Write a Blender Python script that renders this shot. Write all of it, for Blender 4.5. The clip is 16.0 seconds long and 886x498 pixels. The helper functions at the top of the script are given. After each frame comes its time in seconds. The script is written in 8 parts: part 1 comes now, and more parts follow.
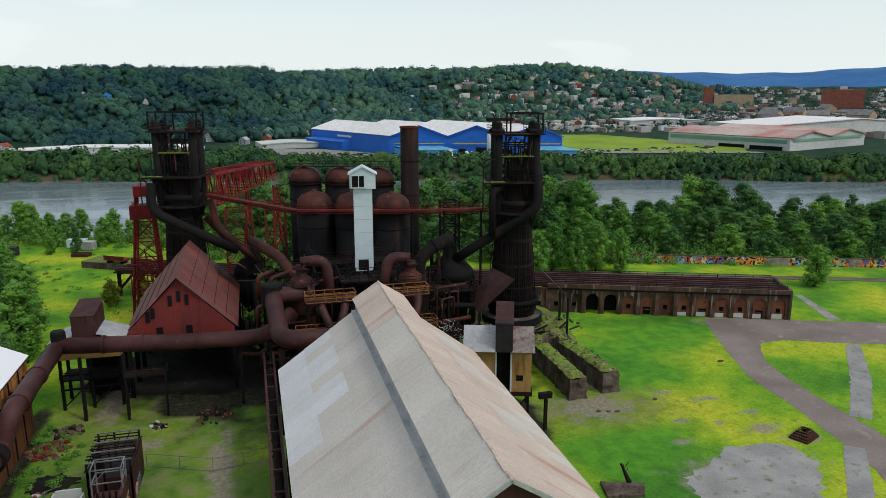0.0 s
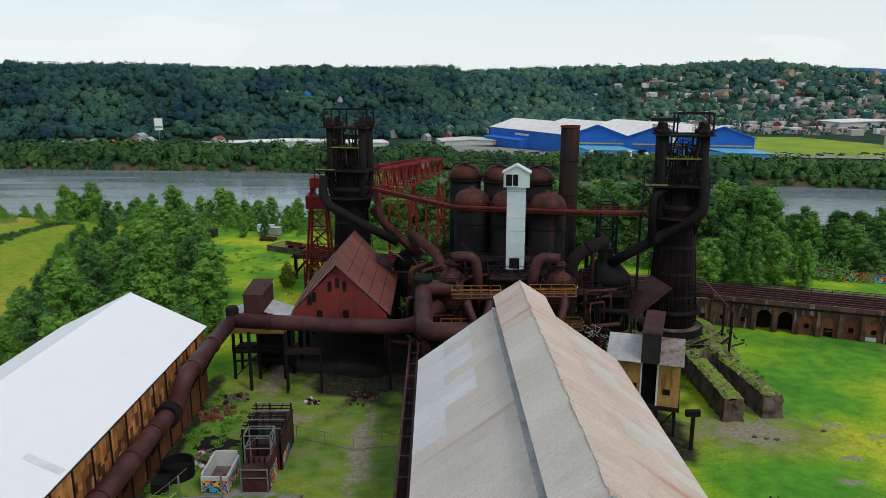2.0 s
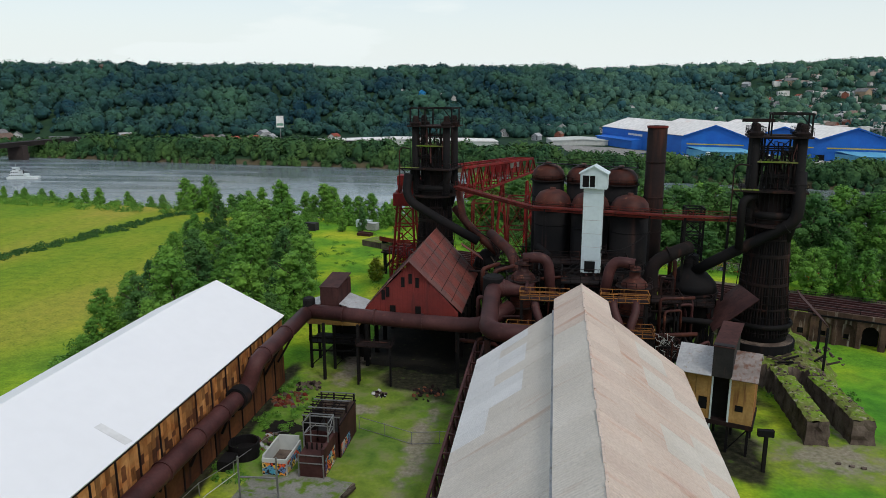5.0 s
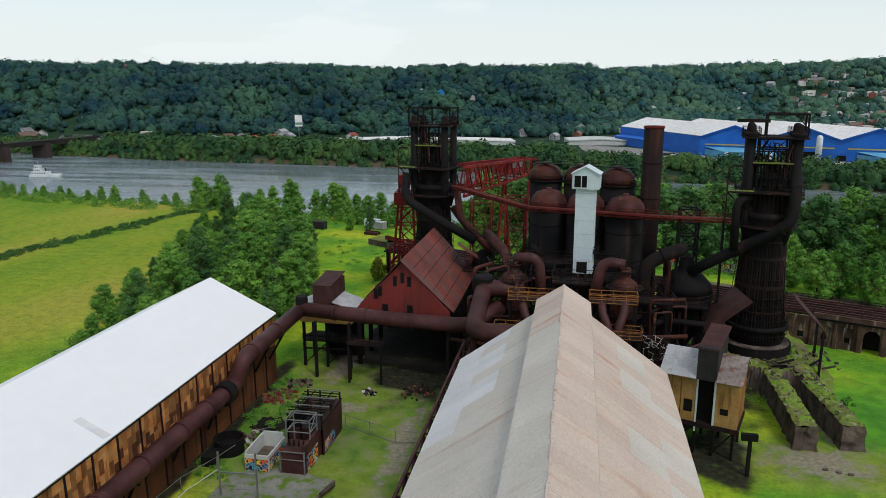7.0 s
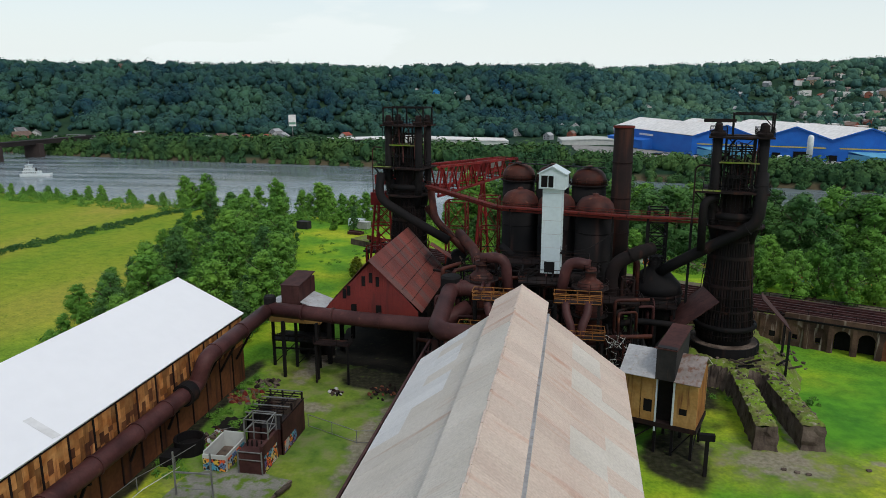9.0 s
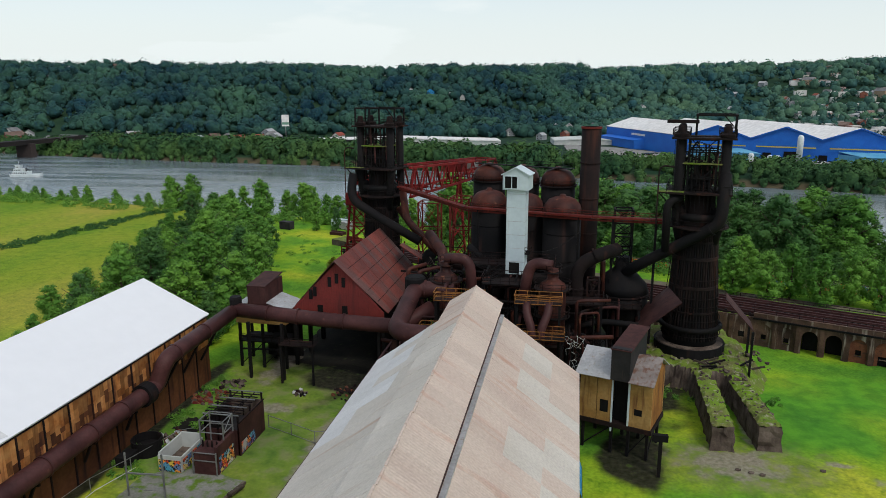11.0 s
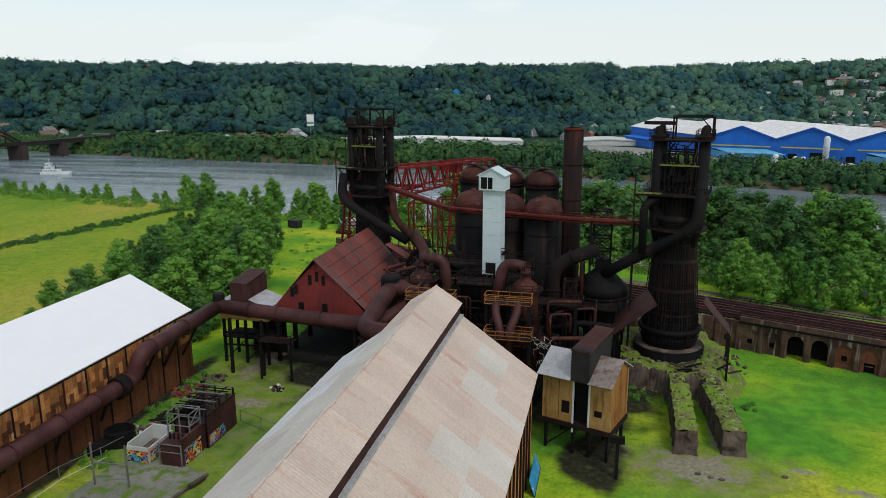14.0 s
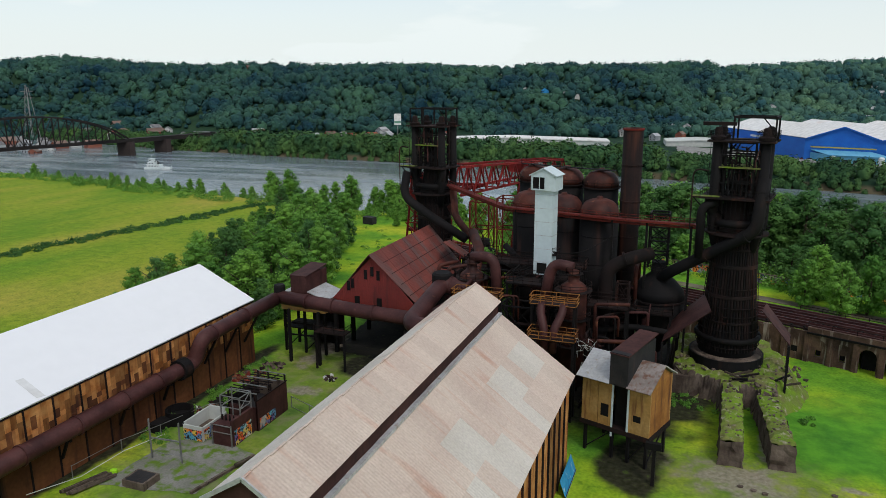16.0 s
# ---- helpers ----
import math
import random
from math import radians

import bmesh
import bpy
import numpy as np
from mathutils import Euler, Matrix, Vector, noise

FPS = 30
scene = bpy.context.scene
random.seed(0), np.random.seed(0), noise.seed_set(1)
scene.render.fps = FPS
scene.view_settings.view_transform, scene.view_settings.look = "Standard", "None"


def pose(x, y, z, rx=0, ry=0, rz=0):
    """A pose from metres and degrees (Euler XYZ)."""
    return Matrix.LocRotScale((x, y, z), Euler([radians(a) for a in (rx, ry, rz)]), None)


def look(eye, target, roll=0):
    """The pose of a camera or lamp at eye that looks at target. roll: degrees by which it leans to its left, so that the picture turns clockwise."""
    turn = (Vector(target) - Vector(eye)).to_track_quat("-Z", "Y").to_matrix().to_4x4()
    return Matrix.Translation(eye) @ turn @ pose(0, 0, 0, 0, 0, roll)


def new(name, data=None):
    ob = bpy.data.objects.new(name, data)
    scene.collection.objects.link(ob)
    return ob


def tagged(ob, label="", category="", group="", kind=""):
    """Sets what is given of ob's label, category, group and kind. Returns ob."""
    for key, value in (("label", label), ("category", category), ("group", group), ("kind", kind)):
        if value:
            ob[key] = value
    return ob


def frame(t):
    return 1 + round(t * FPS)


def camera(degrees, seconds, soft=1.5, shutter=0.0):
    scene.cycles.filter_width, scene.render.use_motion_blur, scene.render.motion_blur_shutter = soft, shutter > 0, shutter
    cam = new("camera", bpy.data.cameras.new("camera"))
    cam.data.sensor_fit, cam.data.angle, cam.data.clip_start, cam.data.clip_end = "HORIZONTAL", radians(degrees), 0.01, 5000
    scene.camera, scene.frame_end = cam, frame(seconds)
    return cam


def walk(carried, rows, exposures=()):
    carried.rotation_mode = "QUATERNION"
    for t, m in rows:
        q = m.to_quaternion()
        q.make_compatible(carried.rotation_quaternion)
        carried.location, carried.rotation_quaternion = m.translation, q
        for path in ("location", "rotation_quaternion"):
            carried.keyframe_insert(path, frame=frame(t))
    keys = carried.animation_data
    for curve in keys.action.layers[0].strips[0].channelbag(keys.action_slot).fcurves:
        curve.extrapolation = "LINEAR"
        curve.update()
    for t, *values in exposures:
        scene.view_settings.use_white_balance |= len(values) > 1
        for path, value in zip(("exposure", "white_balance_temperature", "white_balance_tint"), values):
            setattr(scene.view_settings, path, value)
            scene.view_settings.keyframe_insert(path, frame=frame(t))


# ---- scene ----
cam = camera(63.6, 16.0, soft=0.65)
METRES, EYE, TILT, LEAN, TURN = 40.0, 45.0, -12.8, 0.0, -15.0
ROWS = [
    (0.0, 0.0, 0.0, 0.0, 0.0, 0.0, -0.0),
    (0.5, 0.0259, 0.0029, 0.0008, 3.68, -0.06, -0.82),
    (1.0, 0.051, 0.0054, 0.0011, 7.38, -0.16, -1.65),
    (1.5, 0.0756, 0.01, 0.0024, 11.05, -0.32, -2.43),
    (2.0, 0.0991, 0.0159, 0.0037, 14.11, -0.5, -3.12),
    (2.5, 0.1233, 0.0232, 0.0055, 16.67, -0.69, -3.64),
    (3.0, 0.1479, 0.0308, 0.0069, 17.7, -0.78, -3.87),
    (3.5, 0.1719, 0.0379, 0.0086, 18.93, -0.87, -4.12),
    (4.0, 0.1972, 0.046, 0.0107, 20.48, -0.99, -4.45),
    (4.5, 0.2232, 0.0549, 0.013, 22.04, -1.12, -4.74),
    (7.0, 0.3591, 0.1094, 0.0266, 25.07, -1.44, -5.37),
    (7.5, 0.3859, 0.1215, 0.0289, 25.06, -1.45, -5.37),
    (8.0, 0.4132, 0.1348, 0.0329, 25.07, -1.44, -5.37),
    (8.5, 0.4414, 0.1489, 0.0354, 25.06, -1.44, -5.37),
    (9.0, 0.47, 0.1627, 0.0387, 25.04, -1.46, -5.37),
    (11.5, 0.6237, 0.2282, 0.0583, 24.99, -1.47, -5.35),
    (12.0, 0.6571, 0.2411, 0.0616, 24.99, -1.48, -5.35),
    (12.5, 0.6905, 0.2535, 0.0653, 24.99, -1.48, -5.35),
    (13.0, 0.7244, 0.265, 0.069, 25.08, -1.49, -5.37),
    (13.5, 0.7579, 0.2761, 0.0728, 25.64, -1.54, -5.48),
    (14.0, 0.793, 0.2883, 0.077, 27.62, -1.75, -5.85),
    (14.5, 0.8285, 0.3004, 0.0806, 29.24, -1.92, -6.15),
    (15.0, 0.8636, 0.3121, 0.0842, 30.79, -2.11, -6.42),
    (15.5, 0.8979, 0.3234, 0.0869, 32.67, -2.33, -6.74),
    (16.0, 0.9337, 0.3364, 0.0897, 34.85, -2.61, -7.09),
]
walk(cam, [(t, pose(0, 0, EYE, TILT, LEAN, TURN) @ pose(METRES * x, METRES * y, METRES * z, 90 + pitch, roll, yaw)) for t, x, y, z, yaw, pitch, roll in ROWS])

# ---- world, sun and exposure ----
world = bpy.data.worlds.new("world")
scene.world = world
world.use_nodes = True
wn, wl = world.node_tree.nodes, world.node_tree.links
wn.clear()
w_out = wn.new("ShaderNodeOutputWorld")
w_bg = wn.new("ShaderNodeBackground")
w_sky = wn.new("ShaderNodeTexSky")
w_sky.sky_type = "NISHITA"
w_sky.sun_disc = False
w_sky.sun_elevation = radians(52)
w_sky.sun_rotation = radians(139)
w_sky.air_density, w_sky.dust_density = 1.0, 2.0
w_gain = wn.new("ShaderNodeVectorMath")
w_gain.operation = "SCALE"
w_gain.inputs["Scale"].default_value = 0.16
w_co = wn.new("ShaderNodeTexCoord")
w_map = wn.new("ShaderNodeMapping")
w_map.inputs["Scale"].default_value = (1.6, 1.6, 7.0)
w_noise = wn.new("ShaderNodeTexNoise")
w_noise.inputs["Scale"].default_value = 1.7
w_noise.inputs["Detail"].default_value = 6
w_ramp = wn.new("ShaderNodeValToRGB")
w_ramp.color_ramp.elements[0].position, w_ramp.color_ramp.elements[0].color = 0.40, (0.1, 0.1, 0.1, 1)
w_ramp.color_ramp.elements[1].position, w_ramp.color_ramp.elements[1].color = 0.62, (0.95, 0.95, 0.95, 1)
w_mix = wn.new("ShaderNodeMixRGB")
w_mix.inputs["Color2"].default_value = (0.86, 0.93, 0.93, 1)
wl.new(w_co.outputs["Generated"], w_map.inputs["Vector"])
wl.new(w_map.outputs["Vector"], w_noise.inputs["Vector"])
wl.new(w_noise.outputs["Fac"], w_ramp.inputs["Fac"])
wl.new(w_sky.outputs["Color"], w_gain.inputs[0])
wl.new(w_gain.outputs["Vector"], w_mix.inputs["Color1"])
w_sep = wn.new("ShaderNodeSeparateXYZ")
wl.new(w_co.outputs["Generated"], w_sep.inputs["Vector"])
w_low = wn.new("ShaderNodeMapRange")
w_low.inputs["From Min"].default_value, w_low.inputs["From Max"].default_value = 0.03, 0.32
w_low.inputs["To Min"].default_value, w_low.inputs["To Max"].default_value = 0.9, 0.0
wl.new(w_sep.outputs["Z"], w_low.inputs["Value"])
w_max = wn.new("ShaderNodeMath")
w_max.operation = "MAXIMUM"
wl.new(w_ramp.outputs["Color"], w_max.inputs[0])
wl.new(w_low.outputs["Result"], w_max.inputs[1])
wl.new(w_max.outputs["Value"], w_mix.inputs["Fac"])
wl.new(w_mix.outputs["Color"], w_bg.inputs["Color"])
w_bg.inputs["Strength"].default_value = 1.0
wl.new(w_bg.outputs["Background"], w_out.inputs["Surface"])
sun_data = bpy.data.lights.new("sun", "SUN")
sun_data.energy, sun_data.angle, sun_data.color = 1.25, radians(14), (1.0, 0.97, 0.93)
sun = new("sun", sun_data)
sun.matrix_world = look((70, -20, 130), (0, 60, 0))
scene.view_settings.exposure = 0.0


# ---- materials ----
def node_mat(name):
    m = bpy.data.materials.new(name)
    m.use_nodes = True
    nt = m.node_tree
    return m, nt.nodes, nt.links, nt.nodes["Principled BSDF"]


def noise_node(n, l, scale, detail=5, src=None, stretch=None):
    """Noise in world metres, optionally stretched."""
    g = n.new("ShaderNodeNewGeometry")
    vec = src or g.outputs["Position"]
    if stretch:
        mp = n.new("ShaderNodeMapping")
        mp.inputs["Scale"].default_value = stretch
        l.new(vec, mp.inputs["Vector"])
        vec = mp.outputs["Vector"]
    t = n.new("ShaderNodeTexNoise")
    t.inputs["Scale"].default_value, t.inputs["Detail"].default_value = scale, detail
    l.new(vec, t.inputs["Vector"])
    return t.outputs["Fac"]


def ramp(n, l, fac, stops):
    r = n.new("ShaderNodeValToRGB")
    e = r.color_ramp.elements
    while len(e) < len(stops):
        e.new(0.5)
    for k, (p, c) in enumerate(stops):
        e[k].position, e[k].color = p, (*c, 1)
    l.new(fac, r.inputs["Fac"])
    return r.outputs["Color"]


def blend(n, l, fac, a, b, mode="MIX"):
    m = n.new("ShaderNodeMixRGB")
    m.blend_type = mode
    for sock, v in (("Fac", fac), ("Color1", a), ("Color2", b)):
        if isinstance(v, (int, float)):
            m.inputs[sock].default_value = v
        elif isinstance(v, tuple):
            m.inputs[sock].default_value = (*v, 1)
        else:
            l.new(v, m.inputs[sock])
    return m.outputs["Color"]


def bump(n, l, bsdf, height, strength=0.4, dist=0.1):
    b = n.new("ShaderNodeBump")
    b.inputs["Strength"].default_value, b.inputs["Distance"].default_value = strength, dist
    l.new(height, b.inputs["Height"])
    l.new(b.outputs["Normal"], bsdf.inputs["Normal"])


def surface(name, c1, c2, c3=None, scale=0.25, fine=3.0, rough=0.85, metal=0.0, bumpy=0.3, streak=False, vary=0.25, spots=0.5, grain=0.35, gloss=0.18):
    """A weathered surface: broad patches c1 to c2, fine grain, spots or streaks of c3, a little change from piece to piece."""
    m, n, l, b = node_mat(name)
    col = ramp(n, l, noise_node(n, l, scale), [(0.35, c1), (0.65, c2)])
    g = noise_node(n, l, fine, 6)
    col = blend(n, l, grain, col, ramp(n, l, g, [(0.3, (0.35, 0.35, 0.35)), (0.7, (1, 1, 1))]), "MULTIPLY")
    if c3:
        f = noise_node(n, l, scale * 3, 6, stretch=(1, 1, 0.12) if streak else None)
        msk = ramp(n, l, f, [(spots, (0, 0, 0)), (spots + 0.16, (1, 1, 1))])
        col = blend(n, l, msk, col, c3)
    info = n.new("ShaderNodeObjectInfo")
    v = ramp(n, l, info.outputs["Random"], [(0, (1 - vary,) * 3), (1, (1, 1, 1))])
    col = blend(n, l, 1.0, col, v, "MULTIPLY")
    l.new(col, b.inputs["Base Color"])
    b.inputs["Roughness"].default_value, b.inputs["Metallic"].default_value = rough, metal
    b.inputs["Specular IOR Level"].default_value = gloss
    bump(n, l, b, g, bumpy, 0.08)
    return m


def corrugated(name, c1, c2, c3, axis=1, pitch=0.3, spots=0.55, vary=0.2, rough=0.75, strength=0.5):
    """Corrugated sheet: ribs run across the axis that is given, stains run along them."""
    m, n, l, b = node_mat(name)
    st = (0.25, 1, 1) if axis == 1 else (1, 0.25, 1)
    col = ramp(n, l, noise_node(n, l, 0.22, stretch=st), [(0.35, c1), (0.65, c2)])
    f = noise_node(n, l, 0.5, 7, stretch=(0.15, 1, 0.15) if axis == 1 else (1, 0.15, 0.15))
    col = blend(n, l, ramp(n, l, f, [(spots, (0, 0, 0)), (spots + 0.14, (0.85, 0.85, 0.85))]), col, c3)
    g = noise_node(n, l, 4.0, 6)
    col = blend(n, l, 0.3, col, ramp(n, l, g, [(0.3, (0.4, 0.4, 0.4)), (0.7, (1, 1, 1))]), "MULTIPLY")
    info = n.new("ShaderNodeObjectInfo")
    v = ramp(n, l, info.outputs["Random"], [(0, (1 - vary,) * 3), (1, (1, 1, 1))])
    col = blend(n, l, 1.0, col, v, "MULTIPLY")
    l.new(col, b.inputs["Base Color"])
    b.inputs["Roughness"].default_value = rough
    geo = n.new("ShaderNodeNewGeometry")
    w = n.new("ShaderNodeTexWave")
    w.bands_direction = "XYZ"[axis]
    w.inputs["Scale"].default_value = 0.314 / pitch
    l.new(geo.outputs["Position"], w.inputs["Vector"])
    bump(n, l, b, w.outputs["Fac"], strength, 0.06)
    return m


def foliage(name, dark, mid, light, big=0.08, rough=0.7, bumpy=0.0, fine=1.2, broad=0.55):
    m, n, l, b = node_mat(name)
    geo = n.new("ShaderNodeNewGeometry")
    info = n.new("ShaderNodeObjectInfo")
    a = ramp(n, l, geo.outputs["Random Per Island"], [(0.0, dark), (0.5, mid), (1.0, light)])
    c = ramp(n, l, noise_node(n, l, big, 4), [(0.35, dark), (0.65, light)])
    col = blend(n, l, broad, a, c)
    o = ramp(n, l, info.outputs["Random"], [(0, (0.55, 0.7, 0.6)), (0.5, (0.85, 0.9, 0.8)), (1, (1, 1, 1))])
    col = blend(n, l, 0.8, col, o, "MULTIPLY")
    g = noise_node(n, l, fine, 5)
    col = blend(n, l, 0.3, col, ramp(n, l, g, [(0.35, (0.3, 0.3, 0.3)), (0.65, (1, 1, 1))]), "MULTIPLY")
    l.new(col, b.inputs["Base Color"])
    b.inputs["Roughness"].default_value = rough
    b.inputs["Specular IOR Level"].default_value = 0.2
    if bumpy:
        bump(n, l, b, g, bumpy, 1.0)
    return m


BARE = ((45.5, 86.6, 8.0, 5.0), (64.6, 74.4, 3.6, 1.6), (63, 84.8, 2.6, 1.0), (57.7, 88.3, 2.6, 0.9), (55.4, 79.3, 1.8, 0.8), (66.5, 79.4, 2.2, 0.9), (60, 77.5, 1.4, 0.7), (52, 74, 2.2, 0.9), (68, 71, 3.4, 1.8), (56, 66, 11, 5),
        (-5.6, 82, 2.0, 13), (-21, 106, 2.4, 9), (-6, 62, 3.0, 8), (-16, 91, 3.5, 2.0), (-24.5, 84, 2.6, 1.9), (49, 96, 1.2, 7), (90, 116, 10, 2.5))


LUSH = ((64, 107, 17, 9), (58, 96, 9, 6), (46, 76, 11, 6), (70, 112, 14, 5), (43, 72, 8, 5))
WORN = ((-13, 78, 16, 34), (-20, 100, 10, 14), (46, 86, 13, 7))
# ragged ground patches that paint the shade under the works and along walls
SHADE_SPOTS = ((8, 119, 36, 32), (30, 112, 16, 26), (33.5, 86, 5, 10), (45.5, 114, 10, 9), (-30.5, 78, 2.6, 34), (-8.0, 101.5, 8.5, 5.0), (-20, 112, 10, 6))


def patch_mask(n, l, geo, spots, edge, outer, inner, most, wobble=3.0):
    """Ragged round patches: 0 outside, most in their middle."""
    mask = None
    for cx, cy, rx, ry in spots:
        mp = n.new("ShaderNodeMapping")
        mp.inputs["Location"].default_value = (-cx / rx, -cy / ry, 0)
        mp.inputs["Scale"].default_value = (1 / rx, 1 / ry, 0)
        l.new(geo.outputs["Position"], mp.inputs["Vector"])
        ln = n.new("ShaderNodeVectorMath")
        ln.operation = "LENGTH"
        l.new(mp.outputs["Vector"], ln.inputs[0])
        if mask is None:
            mask = ln.outputs["Value"]
        else:
            mn = n.new("ShaderNodeMath")
            mn.operation = "MINIMUM"
            l.new(mask, mn.inputs[0])
            l.new(ln.outputs["Value"], mn.inputs[1])
            mask = mn.outputs["Value"]
    wob = n.new("ShaderNodeMath")
    wob.operation = "MULTIPLY_ADD"
    l.new(edge, wob.inputs[0])
    wob.inputs[1].default_value = wobble
    l.new(mask, wob.inputs[2])
    mr = n.new("ShaderNodeMapRange")
    mr.interpolation_type = "SMOOTHSTEP"
    mr.inputs["From Min"].default_value, mr.inputs["From Max"].default_value = outer, inner
    mr.inputs["To Max"].default_value = most
    l.new(wob.outputs["Value"], mr.inputs["Value"])
    return mr.outputs["Result"]


def ground_mat():
    """Lawn in the yard with worn gravel spots and painted shade under the works, dry meadow to the west, dark green
    ground beyond the river.
    """
    m, n, l, b = node_mat("grass")
    big = noise_node(n, l, 0.055, 6)
    mid = noise_node(n, l, 0.45, 7)
    fine = noise_node(n, l, 2.2, 8)
    yard = ramp(n, l, big, [(0.34, (0.065, 0.20, 0.022)), (0.46, (0.14, 0.31, 0.022)), (0.55, (0.27, 0.41, 0.022)), (0.67, (0.46, 0.47, 0.035))])
    field = ramp(n, l, noise_node(n, l, 0.03, 7, stretch=(1, 0.45, 1)), [(0.36, (0.13, 0.25, 0.016)), (0.5, (0.25, 0.31, 0.024)), (0.64, (0.37, 0.33, 0.05))])
    geo = n.new("ShaderNodeNewGeometry")
    sep = n.new("ShaderNodeSeparateXYZ")
    l.new(geo.outputs["Position"], sep.inputs["Vector"])
    mr = n.new("ShaderNodeMapRange")
    mr.inputs["From Min"].default_value, mr.inputs["From Max"].default_value = -66, -86
    l.new(sep.outputs["X"], mr.inputs["Value"])
    col = blend(n, l, mr.outputs["Result"], yard, field)
    col = blend(n, l, 0.55, col, ramp(n, l, mid, [(0.34, (0.5, 0.62, 0.6)), (0.62, (1, 1, 1))]), "MULTIPLY")
    col = blend(n, l, 0.55, col, ramp(n, l, fine, [(0.34, (0.45, 0.52, 0.5)), (0.64, (1, 1, 1))]), "MULTIPLY")
    tuft = ramp(n, l, noise_node(n, l, 0.8, 7), [(0.58, (0, 0, 0)), (0.70, (0.5, 0.5, 0.5))])
    col = blend(n, l, tuft, col, (0.05, 0.13, 0.008))
    gravel = ramp(n, l, noise_node(n, l, 1.8, 8), [(0.35, (0.17, 0.14, 0.115)), (0.65, (0.28, 0.24, 0.205))])
    edge = noise_node(n, l, 0.55, 8)
    soft_edge = noise_node(n, l, 0.16, 7)
    worn = ramp(n, l, noise_node(n, l, 0.35, 8), [(0.36, (0.065, 0.10, 0.025)), (0.5, (0.12, 0.16, 0.035)), (0.64, (0.18, 0.16, 0.09))])
    # near-black tone that paints shade onto the ground under buildings
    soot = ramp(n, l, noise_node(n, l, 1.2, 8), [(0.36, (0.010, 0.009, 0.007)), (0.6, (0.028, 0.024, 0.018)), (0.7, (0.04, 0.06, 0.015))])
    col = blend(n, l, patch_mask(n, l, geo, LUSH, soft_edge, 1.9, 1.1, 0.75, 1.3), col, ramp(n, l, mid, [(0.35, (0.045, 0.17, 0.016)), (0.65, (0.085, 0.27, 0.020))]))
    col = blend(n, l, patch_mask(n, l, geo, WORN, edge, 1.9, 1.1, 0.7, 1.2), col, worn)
    col = blend(n, l, patch_mask(n, l, geo, SHADE_SPOTS, soft_edge, 1.5, 1.15, 0.97, 1.0), col, soot)
    col = blend(n, l, patch_mask(n, l, geo, BARE, edge, 2.05, 1.3, 0.8, 2.0), col, gravel)
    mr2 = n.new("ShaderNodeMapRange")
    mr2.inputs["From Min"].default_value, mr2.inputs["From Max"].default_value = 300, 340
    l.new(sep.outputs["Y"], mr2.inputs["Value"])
    # dark green throughout, so the gaps between far crowns stay dark
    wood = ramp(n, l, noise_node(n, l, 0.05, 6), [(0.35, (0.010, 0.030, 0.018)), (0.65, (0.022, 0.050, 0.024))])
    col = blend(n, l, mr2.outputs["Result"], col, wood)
    mr4 = n.new("ShaderNodeMapRange")
    mr4.inputs["From Min"].default_value, mr4.inputs["From Max"].default_value = -2.2, -4.0
    l.new(sep.outputs["Z"], mr4.inputs["Value"])
    col = blend(n, l, mr4.outputs["Result"], col, (0.09, 0.075, 0.045))
    l.new(col, b.inputs["Base Color"])
    b.inputs["Roughness"].default_value = 0.95
    b.inputs["Specular IOR Level"].default_value = 0.1
    bump(n, l, b, fine, 0.6, 0.2)
    return m


def water_mat():
    """Brown-grey river: calm and ruffled bands along the stream, small ripples."""
    m, n, l, b = node_mat("river_water")
    l.new(ramp(n, l, noise_node(n, l, 0.01, 4), [(0.3, (0.125, 0.165, 0.19)), (0.7, (0.145, 0.165, 0.165))]), b.inputs["Base Color"])
    band = noise_node(n, l, 0.05, 5, stretch=(0.22, 1.5, 1))
    rough = n.new("ShaderNodeMapRange")
    rough.inputs["From Min"].default_value, rough.inputs["From Max"].default_value = 0.38, 0.62
    rough.inputs["To Min"].default_value, rough.inputs["To Max"].default_value = 0.10, 0.30
    l.new(band, rough.inputs["Value"])
    l.new(rough.outputs["Result"], b.inputs["Roughness"])
    ripple = noise_node(n, l, 0.5, 5, stretch=(0.5, 1.2, 1))
    mul = n.new("ShaderNodeMath")
    mul.operation = "MULTIPLY"
    l.new(ripple, mul.inputs[0])
    l.new(band, mul.inputs[1])
    b.inputs["IOR"].default_value = 1.33
    b.inputs["Specular IOR Level"].default_value = 0.5
    bump(n, l, b, mul.outputs["Value"], 0.3, 0.35)
    return m


